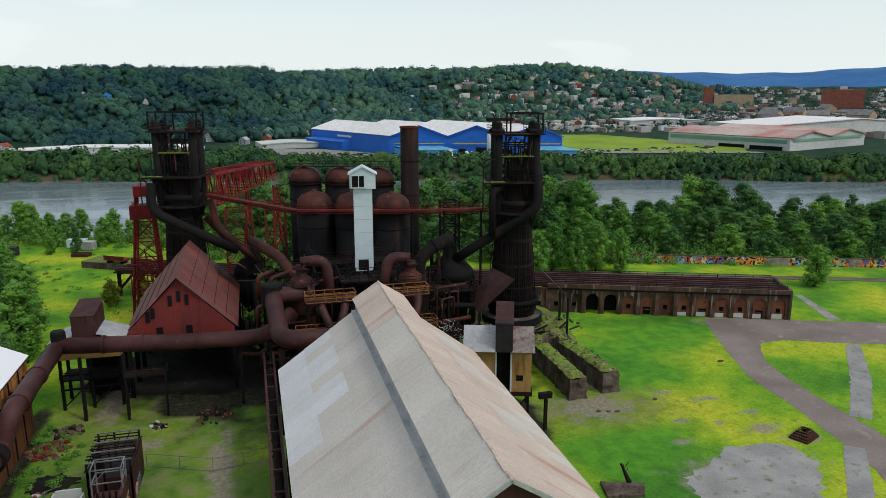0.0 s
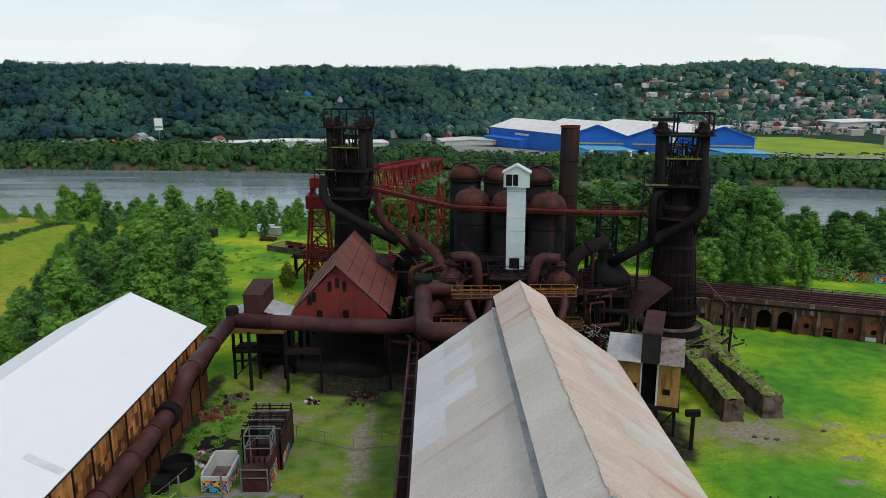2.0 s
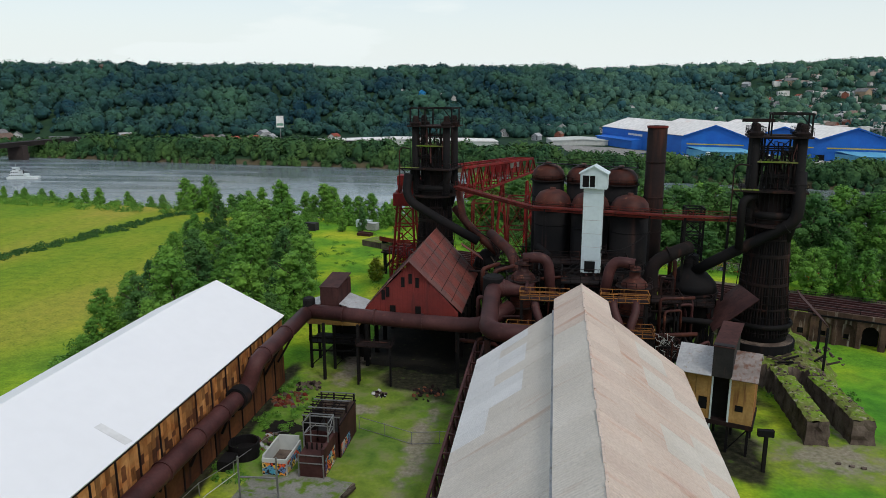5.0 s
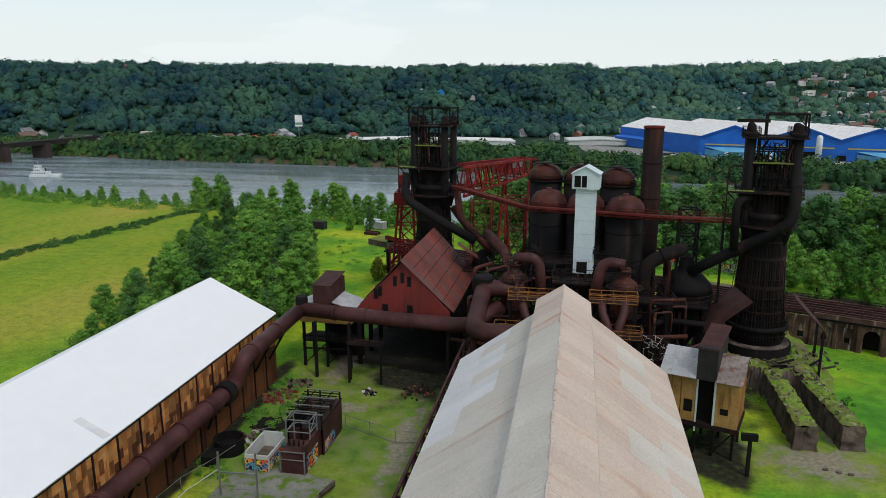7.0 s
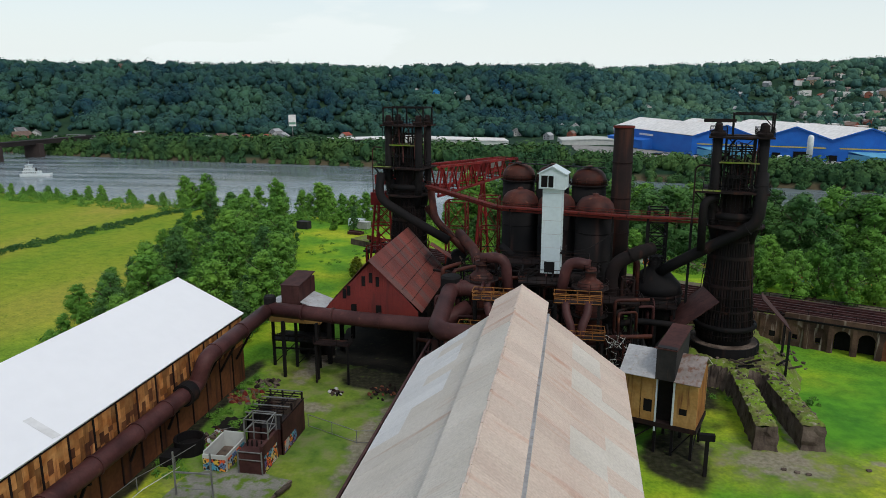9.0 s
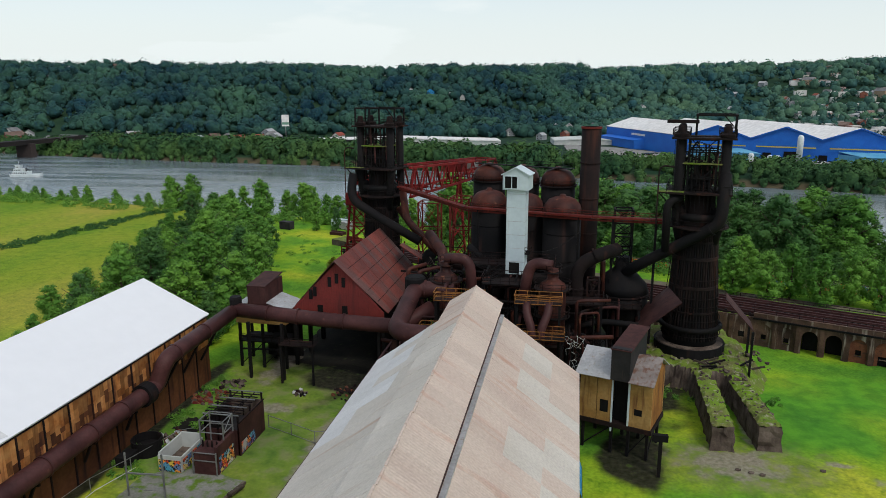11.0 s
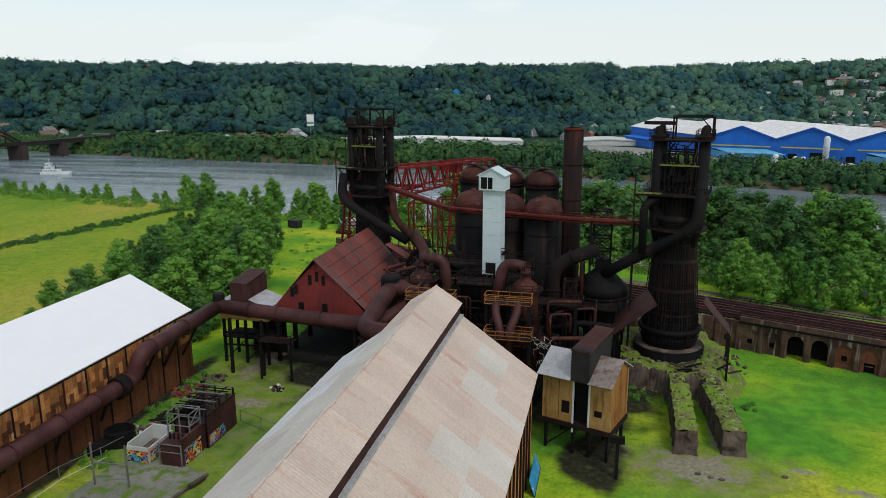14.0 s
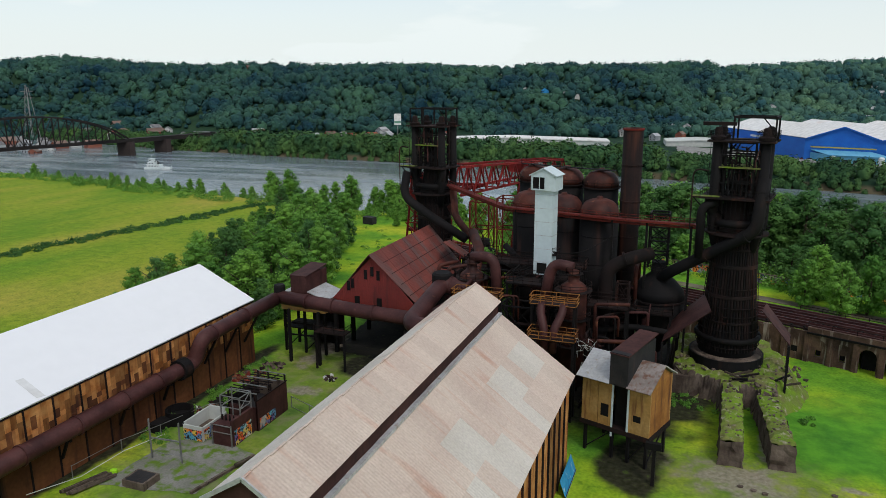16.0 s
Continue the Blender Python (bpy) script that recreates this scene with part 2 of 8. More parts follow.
def graffiti_mat(name, base, scale=0.5, density=0.5):
    """Sprayed lettering turned to plain coloured swirls on an old wall."""
    m, n, l, b = node_mat(name)
    geo = n.new("ShaderNodeNewGeometry")
    v = n.new("ShaderNodeTexVoronoi")
    v.inputs["Scale"].default_value = scale * 1.6
    l.new(geo.outputs["Position"], v.inputs["Vector"])
    one = n.new("ShaderNodeSeparateColor")
    l.new(v.outputs["Color"], one.inputs["Color"])
    spray = ramp(n, l, one.outputs["Red"], [(0.0, (0.62, 0.04, 0.02)), (0.3, (0.70, 0.20, 0.02)), (0.5, (0.60, 0.42, 0.05)), (0.62, (0.55, 0.55, 0.52)), (0.75, (0.05, 0.30, 0.42)), (1.0, (0.16, 0.05, 0.22))])
    dark = ramp(n, l, noise_node(n, l, scale * 3, 2), [(0.42, (0.02, 0.02, 0.02)), (0.47, (1, 1, 1)), (0.6, (1, 1, 1)), (0.63, (0.03, 0.02, 0.03))])
    col = blend(n, l, 1.0, spray, dark, "MULTIPLY")
    wall = ramp(n, l, noise_node(n, l, 0.8, 5), [(0.3, base), (0.7, tuple(c * 0.5 for c in base))])
    msk = ramp(n, l, noise_node(n, l, scale * 0.35, 3), [(density - 0.04, (0, 0, 0)), (density + 0.04, (1, 1, 1))])
    l.new(blend(n, l, msk, wall, col), b.inputs["Base Color"])
    b.inputs["Roughness"].default_value = 0.8
    return m


RUST_DARK = surface("rust_dark", (0.008, 0.006, 0.006), (0.022, 0.012, 0.011), (0.055, 0.020, 0.013), 0.2, 2.5, 0.85, 0.0, 0.3, True, 0.3, 0.56)
RUST_BLACK = surface("soot_black_steel", (0.004, 0.004, 0.005), (0.011, 0.009, 0.009), (0.030, 0.014, 0.011), 0.2, 2.5, 0.8, 0.0, 0.3, True, 0.3, 0.6)
RUST_DOME = surface("rust_dome", (0.032, 0.011, 0.010), (0.095, 0.026, 0.016), (0.17, 0.065, 0.035), 0.35, 2.0, 0.6, 0.0, 0.2, False, 0.25, 0.62)
RUST_PIPE = surface("oxblood_pipe", (0.040, 0.014, 0.014), (0.085, 0.032, 0.030), (0.13, 0.055, 0.04), 0.3, 3.0, 0.55, 0.0, 0.15, False, 0.2, 0.64)
RUST_RED = surface("red_rust", (0.11, 0.014, 0.011), (0.18, 0.026, 0.018), (0.05, 0.012, 0.009), 0.35, 2.5, 0.75, 0.0, 0.2, True, 0.25, 0.55)
CRANE_RED = surface("crane_red", (0.13, 0.010, 0.010), (0.27, 0.020, 0.018), (0.06, 0.010, 0.008), 0.3, 2.0, 0.7, 0.0, 0.2, False, 0.25, 0.58)
RUST_ORANGE = surface("orange_rust", (0.25, 0.10, 0.025), (0.38, 0.17, 0.045), (0.09, 0.035, 0.018), 0.4, 2.5, 0.8, 0.0, 0.2, True, 0.3, 0.52)
RED_ROOF = corrugated("red_rusted_roof_sheet", (0.14, 0.028, 0.022), (0.24, 0.050, 0.034), (0.13, 0.075, 0.066), 1, 0.35, 0.48, 0.35, 0.7, 0.3)
RED_WALL = corrugated("red_rusted_wall_sheet", (0.17, 0.014, 0.011), (0.25, 0.024, 0.017), (0.05, 0.010, 0.009), 0, 0.4, 0.58, 0.3)
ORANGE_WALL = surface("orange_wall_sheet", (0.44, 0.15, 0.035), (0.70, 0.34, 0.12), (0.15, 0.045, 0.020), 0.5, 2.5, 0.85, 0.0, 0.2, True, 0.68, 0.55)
WHITE_ROOF = surface("white_membrane", (0.71, 0.715, 0.735), (0.74, 0.745, 0.76), (0.63, 0.63, 0.645), 0.03, 0.6, 0.6, 0.0, 0.02, False, 0.02, 0.74, 0.04)
ROOF_STAIN = surface("stained_membrane", (0.56, 0.555, 0.55), (0.66, 0.66, 0.66), None, 0.6, 2.0, 0.7, 0.0, 0.02, False, 0.02, 0.7, 0.1)
HALL_GREY = corrugated("pale_roof_sheet", (0.52, 0.47, 0.41), (0.59, 0.54, 0.48), (0.45, 0.31, 0.23), 1, 0.32, 0.62, 0.07, 0.75, 0.3)
HALL_WHITE = corrugated("newer_white_roof_sheet", (0.60, 0.59, 0.58), (0.66, 0.65, 0.64), (0.5, 0.46, 0.42), 1, 0.32, 0.68, 0.1, 0.75, 0.3)
HALL_PINK = corrugated("rust_stained_roof_sheet", (0.54, 0.42, 0.35), (0.60, 0.49, 0.41), (0.47, 0.25, 0.17), 1, 0.32, 0.56, 0.10, 0.75, 0.3)
TIN = surface("galvanised_tin", (0.42, 0.42, 0.42), (0.55, 0.55, 0.56), (0.30, 0.24, 0.19), 0.5, 3.0, 0.5, 0.3, 0.15, True, 0.15, 0.6)
TIN_RUSTED = surface("rust_stained_tin", (0.20, 0.165, 0.15), (0.30, 0.26, 0.24), (0.16, 0.085, 0.06), 0.5, 3.0, 0.6, 0.2, 0.15, True, 0.15, 0.5)
HOIST_WHITE = surface("pale_painted_sheet", (0.46, 0.54, 0.57), (0.52, 0.60, 0.62), (0.36, 0.33, 0.29), 0.3, 2.0, 0.7, 0.0, 0.08, True, 0.05, 0.68, 0.12)
YELLOW_BRICK = surface("ochre_sheet", (0.36, 0.20, 0.06), (0.46, 0.29, 0.11), (0.14, 0.06, 0.025), 0.5, 3.0, 0.85, 0.0, 0.2, True, 0.25, 0.56)
LOWER_WALL = surface("rusted_lower_wall", (0.12, 0.042, 0.018), (0.21, 0.080, 0.030), (0.035, 0.016, 0.012), 0.25, 2.0, 0.85, 0.0, 0.2, True, 0.45, 0.56)
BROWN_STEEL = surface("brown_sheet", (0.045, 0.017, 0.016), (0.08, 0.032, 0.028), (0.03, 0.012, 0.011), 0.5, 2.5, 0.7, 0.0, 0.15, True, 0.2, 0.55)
DARK_BOX = surface("black_sheet", (0.02, 0.02, 0.022), (0.035, 0.033, 0.033), (0.06, 0.04, 0.035), 0.5, 3.0, 0.7, 0.0, 0.15, True, 0.2, 0.6)
BRICK = surface("old_brick", (0.15, 0.052, 0.028), (0.22, 0.085, 0.045), (0.06, 0.04, 0.032), 0.5, 6.0, 0.95, 0.0, 0.5, False, 0.35, 0.55)
SOOT_STONE = surface("sooty_concrete", (0.050, 0.030, 0.023), (0.135, 0.080, 0.056), (0.34, 0.29, 0.25), 0.45, 4.0, 0.95, 0.0, 0.5, True, 0.2, 0.57)
CONCRETE = surface("mossy_concrete", (0.065, 0.046, 0.036), (0.16, 0.125, 0.10), (0.03, 0.022, 0.018), 0.5, 5.0, 0.95, 0.0, 0.5, True, 0.2, 0.55)
MOSS = surface("moss_and_rubble", (0.15, 0.26, 0.016), (0.15, 0.14, 0.055), (0.32, 0.29, 0.22), 0.4, 6.0, 0.95, 0.0, 0.8, False, 0.2, 0.56)
ASPHALT = surface("worn_asphalt", (0.20, 0.160, 0.142), (0.275, 0.23, 0.205), (0.33, 0.30, 0.275), 0.12, 3.0, 0.95, 0.0, 0.3, False, 0.1, 0.6)
SLAB = surface("weedy_concrete_slab", (0.17, 0.17, 0.14), (0.24, 0.235, 0.21), (0.09, 0.15, 0.015), 0.25, 4.0, 0.95, 0.0, 0.4, False, 0.1, 0.47)
GRAVEL = surface("grey_gravel", (0.25, 0.24, 0.23), (0.34, 0.33, 0.315), (0.12, 0.14, 0.05), 0.25, 5.0, 0.95, 0.0, 0.5, False, 0.15, 0.58)
DIRT = surface("bare_earth", (0.12, 0.10, 0.07), (0.19, 0.165, 0.12), (0.10, 0.14, 0.02), 0.25, 4.0, 0.95, 0.0, 0.5, False, 0.15, 0.55)
# near-black ground, partly used as painted shade under the works
BLACK_GROUND = surface("black_ground", (0.006, 0.006, 0.005), (0.017, 0.015, 0.011), (0.035, 0.045, 0.012), 0.3, 3.0, 0.95, 0.0, 0.5, False, 0.1, 0.6)
RAIL_YELLOW = surface("yellow_paint", (0.55, 0.42, 0.05), (0.62, 0.5, 0.10), None, 0.2, 1.0, 0.7)
BLUE_WALL = corrugated("blue_wall_sheet", (0.001, 0.115, 0.53), (0.002, 0.145, 0.60), (0.002, 0.09, 0.42), 0, 1.2, 0.66, 0.1, 0.6, 0.2)
BLUE_LIGHT = corrugated("light_blue_wall_sheet", (0.08, 0.34, 0.56), (0.16, 0.44, 0.62), (0.06, 0.27, 0.48), 0, 1.2, 0.66, 0.1, 0.6, 0.2)
ROOF_WHITE = surface("white_shed_roof", (0.74, 0.71, 0.68), (0.82, 0.80, 0.78), (0.58, 0.46, 0.38), 0.02, 0.4, 0.6, 0.0, 0.03, False, 0.05, 0.66)
ROOF_PINK = surface("pinkish_shed_roof", (0.44, 0.28, 0.24), (0.56, 0.44, 0.39), (0.42, 0.17, 0.13), 0.02, 0.4, 0.7, 0.0, 0.05, False, 0.08, 0.52)
WALL_PALE = surface("pale_shed_wall", (0.48, 0.50, 0.47), (0.58, 0.59, 0.56), (0.33, 0.45, 0.38), 0.03, 0.5, 0.8, 0.0, 0.05, False, 0.08, 0.6)
GREEN_GLASS = surface("green_glazing", (0.16, 0.33, 0.24), (0.22, 0.42, 0.31), None, 0.05, 1.0, 0.3)
DARK_OPEN = surface("dark_interior", (0.006, 0.006, 0.006), (0.012, 0.011, 0.01), None, 0.5, 2.0, 1.0)
GLASS_DARK = surface("dark_window_glass", (0.02, 0.025, 0.03), (0.04, 0.05, 0.06), None, 0.5, 1.0, 0.15)
GALV = surface("galvanised_post", (0.20, 0.20, 0.20), (0.30, 0.30, 0.30), (0.2, 0.16, 0.13), 0.6, 3.0, 0.45, 0.5, 0.1, False, 0.1, 0.6)
BARK = surface("bark", (0.05, 0.038, 0.027), (0.09, 0.07, 0.05), (0.12, 0.11, 0.09), 0.8, 6.0, 0.95, 0.0, 0.6, True, 0.3, 0.6)
BRIDGE_STEEL = surface("bridge_steel", (0.016, 0.014, 0.014), (0.03, 0.025, 0.023), None, 0.05, 0.5, 0.8)
PIER_STONE = surface("pier_stone", (0.05, 0.038, 0.036), (0.075, 0.058, 0.052), None, 0.1, 1.0, 0.95)
BOAT_WHITE = surface("white_boat_paint", (0.6, 0.66, 0.66), (0.7, 0.74, 0.74), (0.3, 0.4, 0.42), 0.3, 2.0, 0.5, 0.0, 0.05, True, 0.05, 0.66)
# ridge colour carries the blue of haze, not of the trees
MOUNTAIN = surface("haze_blue_ridge", (0.030, 0.13, 0.33), (0.050, 0.18, 0.41), None, 0.004, 0.02, 1.0)
LEAF_NEAR = foliage("leaves_mixed", (0.066, 0.180, 0.028), (0.112, 0.262, 0.036), (0.180, 0.355, 0.046))
LEAF_DARK = foliage("leaves_dark", (0.030, 0.095, 0.027), (0.050, 0.136, 0.032), (0.090, 0.195, 0.038))
LEAF_YELLOW = foliage("leaves_yellowing", (0.10, 0.15, 0.01), (0.22, 0.25, 0.015), (0.36, 0.30, 0.02))
# both far woods: the blue cast of distance haze is painted into the leaves
WOOD_FAR_HAZY = foliage("hazy_far_woods", (0.006, 0.040, 0.070), (0.018, 0.072, 0.094), (0.068, 0.150, 0.092), 0.02, 0.9, 0.9, 0.35, 0.72)
WOOD_TOWN_HAZY = foliage("hazy_town_woods", (0.018, 0.074, 0.100), (0.042, 0.120, 0.122), (0.110, 0.200, 0.115), 0.016, 0.9, 0.9, 0.35, 0.72)
LEAF_BANK = foliage("bank_leaves", (0.020, 0.070, 0.036), (0.044, 0.116, 0.044), (0.105, 0.190, 0.048), 0.035, 0.9, 0.7, 0.5, 0.7)
GRASS = ground_mat()
WATER = water_mat()
GRAFFITI = graffiti_mat("graffiti", (0.30, 0.25, 0.21), 0.45, 0.44)
GRAFFITI_DENSE = graffiti_mat("graffiti_dense", (0.42, 0.42, 0.40), 0.85, 0.36)


# ---- mesh helpers ----
class Solid:
    """Gathers vertices and faces of one mesh."""

    def __init__(self):
        self.v, self.f = [], []

    def add(self, verts, faces):
        k = len(self.v)
        self.v += [tuple(p) for p in verts]
        self.f += [tuple(i + k for i in f) for f in faces]
        return self

    def box(self, x0, x1, y0, y1, z0, z1):
        return self.add([(x0, y0, z0), (x1, y0, z0), (x1, y1, z0), (x0, y1, z0), (x0, y0, z1), (x1, y0, z1), (x1, y1, z1), (x0, y1, z1)],
                        [(0, 3, 2, 1), (4, 5, 6, 7), (0, 1, 5, 4), (1, 2, 6, 5), (2, 3, 7, 6), (3, 0, 4, 7)])

    def beam(self, p, q, w=0.3, h=None):
        """A square bar from p to q."""
        p, q = Vector(p), Vector(q)
        d = (q - p).normalized()
        a = d.cross(Vector((0, 0, 1)))
        a = Vector((1, 0, 0)) if a.length < 1e-3 else a.normalized()
        b = a.cross(d)
        a, b = a * w / 2, b * (h or w) / 2
        vs = [e + s * a + t * b for e in (p, q) for s, t in ((-1, -1), (1, -1), (1, 1), (-1, 1))]
        return self.add(vs, [(0, 1, 2, 3), (7, 6, 5, 4), (0, 4, 5, 1), (1, 5, 6, 2), (2, 6, 7, 3), (3, 7, 4, 0)])

    def lathe(self, x, y, profile, n=24, cap=True, arc=None):
        """Turn (r, z) pairs round an upright axis."""
        vs, fs = [], []
        for r, z in profile:
            for k in range(n):
                a = math.tau * k / n
                vs.append((x + r * math.cos(a), y + r * math.sin(a), z))
        for j in range(len(profile) - 1):
            for k in range(n):
                k2 = (k + 1) % n
                fs.append((j * n + k, j * n + k2, (j + 1) * n + k2, (j + 1) * n + k))
        if cap:
            fs.append(tuple(range(n))[::-1])
            fs.append(tuple((len(profile) - 1) * n + k for k in range(n)))
        return self.add(vs, fs)

    def tube(self, pts, r, n=12, bend=0.0, r2=None):
        """A round pipe along a way of points, its corners rounded by bend metres."""
        P = [Vector(p) for p in pts]
        way = [P[0]]
        for i in range(1, len(P) - 1):
            if bend > 0:
                a = P[i] + (P[i - 1] - P[i]).normalized() * min(bend, (P[i - 1] - P[i]).length * 0.49)
                c = P[i] + (P[i + 1] - P[i]).normalized() * min(bend, (P[i + 1] - P[i]).length * 0.49)
                for s in range(7):
                    t = s / 6
                    way.append(a * (1 - t) ** 2 + P[i] * 2 * t * (1 - t) + c * t * t)
            else:
                way.append(P[i])
        way.append(P[-1])
        vs, fs = [], []
        up = None
        for i, p in enumerate(way):
            d = (way[min(i + 1, len(way) - 1)] - way[max(i - 1, 0)]).normalized()
            if up is None:
                up = Vector((0, 0, 1)) if abs(d.z) < 0.9 else Vector((0, 1, 0))
            a = d.cross(up).normalized()
            b = a.cross(d).normalized()
            up = b
            rr = r if r2 is None else r + (r2 - r) * i / (len(way) - 1)
            vs += [p + (a * math.cos(math.tau * k / n) + b * math.sin(math.tau * k / n)) * rr for k in range(n)]
        for i in range(len(way) - 1):
            fs += [(i * n + k, i * n + (k + 1) % n, (i + 1) * n + (k + 1) % n, (i + 1) * n + k) for k in range(n)]
        fs += [tuple(range(n))[::-1], tuple((len(way) - 1) * n + k for k in range(n))]
        return self.add(vs, fs)

    def slab(self, a, b, c, d, t=0.15):
        """A sheet through four corners with its thickness underneath."""
        q = [Vector(p) for p in (a, b, c, d)]
        nrm = (q[1] - q[0]).cross(q[3] - q[0]).normalized() * t
        vs = q + [p - nrm for p in q]
        return self.add(vs, [(0, 1, 2, 3), (7, 6, 5, 4), (0, 4, 5, 1), (1, 5, 6, 2), (2, 6, 7, 3), (3, 7, 4, 0)])

    def prism(self, outline, z0, z1):
        n = len(outline)
        vs = [(x, y, z0) for x, y in outline] + [(x, y, z1) for x, y in outline]
        return self.add(vs, [tuple(range(n))[::-1], tuple(range(n, 2 * n))] + [(i, (i + 1) % n, n + (i + 1) % n, n + i) for i in range(n)])

    def gable(self, y, t, pts):
        """An upright plate in the x-z plane."""
        n = len(pts)
        vs = [(x, y, z) for x, z in pts] + [(x, y + t, z) for x, z in pts]
        return self.add(vs, [tuple(range(n)), tuple(range(n, 2 * n))[::-1]] + [(i, n + i, n + (i + 1) % n, (i + 1) % n) for i in range(n)])


def mesh_of(s, name, smooth=False):
    me = bpy.data.meshes.new(name)
    me.from_pydata(s.v, [], s.f)
    if smooth:
        me.polygons.foreach_set("use_smooth", [len(p.vertices) == 4 for p in me.polygons])
    me.update()
    return me


def part(name, s, material, parent=None, label="", smooth=False, m=None):
    me = s if isinstance(s, bpy.types.Mesh) else mesh_of(s, name, smooth)
    if not me.materials:
        me.materials.append(material)
    ob = new(name, me)
    if parent:
        ob.parent = parent
    if m is not None:
        ob.matrix_basis = m
    if label:
        ob["label"] = label
    return ob


def thing(name, label, category, group="", kind="", m=None):
    ob = new(name)
    ob.empty_display_size = 0.5
    if m is not None:
        ob.matrix_basis = m
    return tagged(ob, label, category, group, kind)


def railing(s, pts, h=1.1, post=2.0, w=0.07, rails=(1.0, 0.55)):
    for p, q in zip(pts, pts[1:]):
        p, q = Vector(p), Vector(q)
        k = max(1, round((q - p).length / post))
        for i in range(k + 1):
            a = p.lerp(q, i / k)
            s.beam(a, a + Vector((0, 0, h)), w)
        for r in rails:
            s.beam(p + Vector((0, 0, h * r)), q + Vector((0, 0, h * r)), w)
    return s


def big_mesh(name, verts, faces, material, smooth=False):
    """A mesh from arrays of vertices and of triangles or quads."""
    verts, faces = np.asarray(verts, np.float32), np.asarray(faces, np.int32)
    me = bpy.data.meshes.new(name)
    k = faces.shape[1]
    me.vertices.add(len(verts))
    me.vertices.foreach_set("co", verts.ravel())
    me.loops.add(faces.size)
    me.loops.foreach_set("vertex_index", faces.ravel())
    me.polygons.add(len(faces))
    me.polygons.foreach_set("loop_start", np.arange(0, faces.size, k, dtype=np.int32))
    me.polygons.foreach_set("loop_total", np.full(len(faces), k, np.int32))
    if smooth:
        me.polygons.foreach_set("use_smooth", np.ones(len(faces), bool))
    me.update(calc_edges=True)
    me.validate()
    me.materials.append(material)
    return me


ROW = radians(-21.5)
UX, UY = math.cos(ROW), math.sin(ROW)
VX, VY = -UY, UX


def row(x0, y0, u, v, z=0.0):
    """A point u metres along the furnace row and v metres towards the river from (x0, y0)."""
    return (x0 + u * UX + v * VX, y0 + u * UY + v * VY, z)


# ---- terrain ----
FAR_BANK = ((-2500, 900), (-900, 600), (-372, 474), (-260, 452), (-106, 436), (232, 352), (600, 215), (1500, -150), (4000, -900))
NEAR_BANK = ((-2500, 600), (-900, 400), (-400, 305), (-270, 286), (-115, 256), (125, 212), (600, 60), (1500, -300), (4000, -1100))
fb_x, fb_y = np.array(FAR_BANK, float).T
nb_x, nb_y = np.array(NEAR_BANK, float).T
WATER_Z = -6.0


def smooth01(t):
    t = np.clip(t, 0, 1)
    return t * t * (3 - 2 * t)


def wobble(x, y, s, k=0.0):
    return (np.sin(x / s + 1.3 + k) * np.cos(y / s * 1.13 + 0.7 * k) + 0.5 * np.sin(x / s * 2.3 + y / s * 1.7 + 2 * k) + 0.3 * np.sin(y / s * 4.1 - x / s * 3.2 + k)) / 1.8


AZ = np.array([-90, -60, -50, -40, -32, -20, -11, -1, 6, 12, 18, 24, 30, 34, 40, 50, 90], float)
R_FOOT = np.array([770, 770, 770, 700, 620, 600, 610, 640, 690, 760, 820, 900, 980, 1300, 1500, 1500, 1500], float)
R_TOP = np.array([1060, 1060, 1050, 980, 905, 900, 940, 1020, 1200, 1400, 1550, 1700, 1800, 2100, 2300, 2300, 2300], float)
TOP_EL = np.array([1.6, 1.6, 1.62, 1.7, 1.68, 1.35, 1.42, 1.2, 1.1, 1.15, 1.25, 1.42, 0.98, 0.25, 0.2, 0.3, 0.3], float)


def land(x, y):
    """Height of the land."""
    x, y = np.asarray(x, float), np.asarray(y, float)
    far, near = np.interp(x, fb_x, fb_y), np.interp(x, nb_x, nb_y)
    z = np.where(y < (far + near) / 2, -9 * smooth01((y - near + 14) / 22), -9 + 8.0 * smooth01((y - far + 4) / 11))
    r, az = np.hypot(x, y), np.degrees(np.arctan2(x, y))
    foot, top, el = np.interp(az, AZ, R_FOOT), np.interp(az, AZ, R_TOP), np.interp(az, AZ, TOP_EL)
    h = 45 + np.tan(np.radians(el)) * top - 9
    rise = smooth01((r - foot) / (top - foot))
    hill = rise * h * (1 + 0.09 * wobble(x, y, 90)) + 17 * wobble(x, y, 55, 1) * rise * (1 - rise) * 2
    over = smooth01((r - top) / 400)
    hill = np.where(y > far, hill * (1 - 0.5 * over), 0)
    return z + hill


gx = np.concatenate([np.linspace(-4200, -700, 26)[:-1], np.linspace(-700, -150, 56)[:-1], np.linspace(-150, 180, 84)[:-1], np.linspace(180, 900, 60)[:-1], np.linspace(900, 4200, 36)])
gy = np.concatenate([np.linspace(-1500, -60, 14)[:-1], np.linspace(-60, 180, 50)[:-1], np.linspace(180, 700, 105)[:-1], np.linspace(700, 1400, 60)[:-1], np.linspace(1400, 4500, 36)])
X, Y = np.meshgrid(gx, gy)
Z = land(X, Y)
nx, ny = len(gx), len(gy)
idx = np.arange(nx * ny).reshape(ny, nx)
quads = np.stack([idx[:-1, :-1], idx[:-1, 1:], idx[1:, 1:], idx[1:, :-1]], -1).reshape(-1, 4)
ground = new("ground", big_mesh("ground", np.stack([X, Y, Z], -1).reshape(-1, 3), quads, GRASS, True))
tagged(ground, "green lawn and dry meadow sloping to a river", "ground", kind="structure")

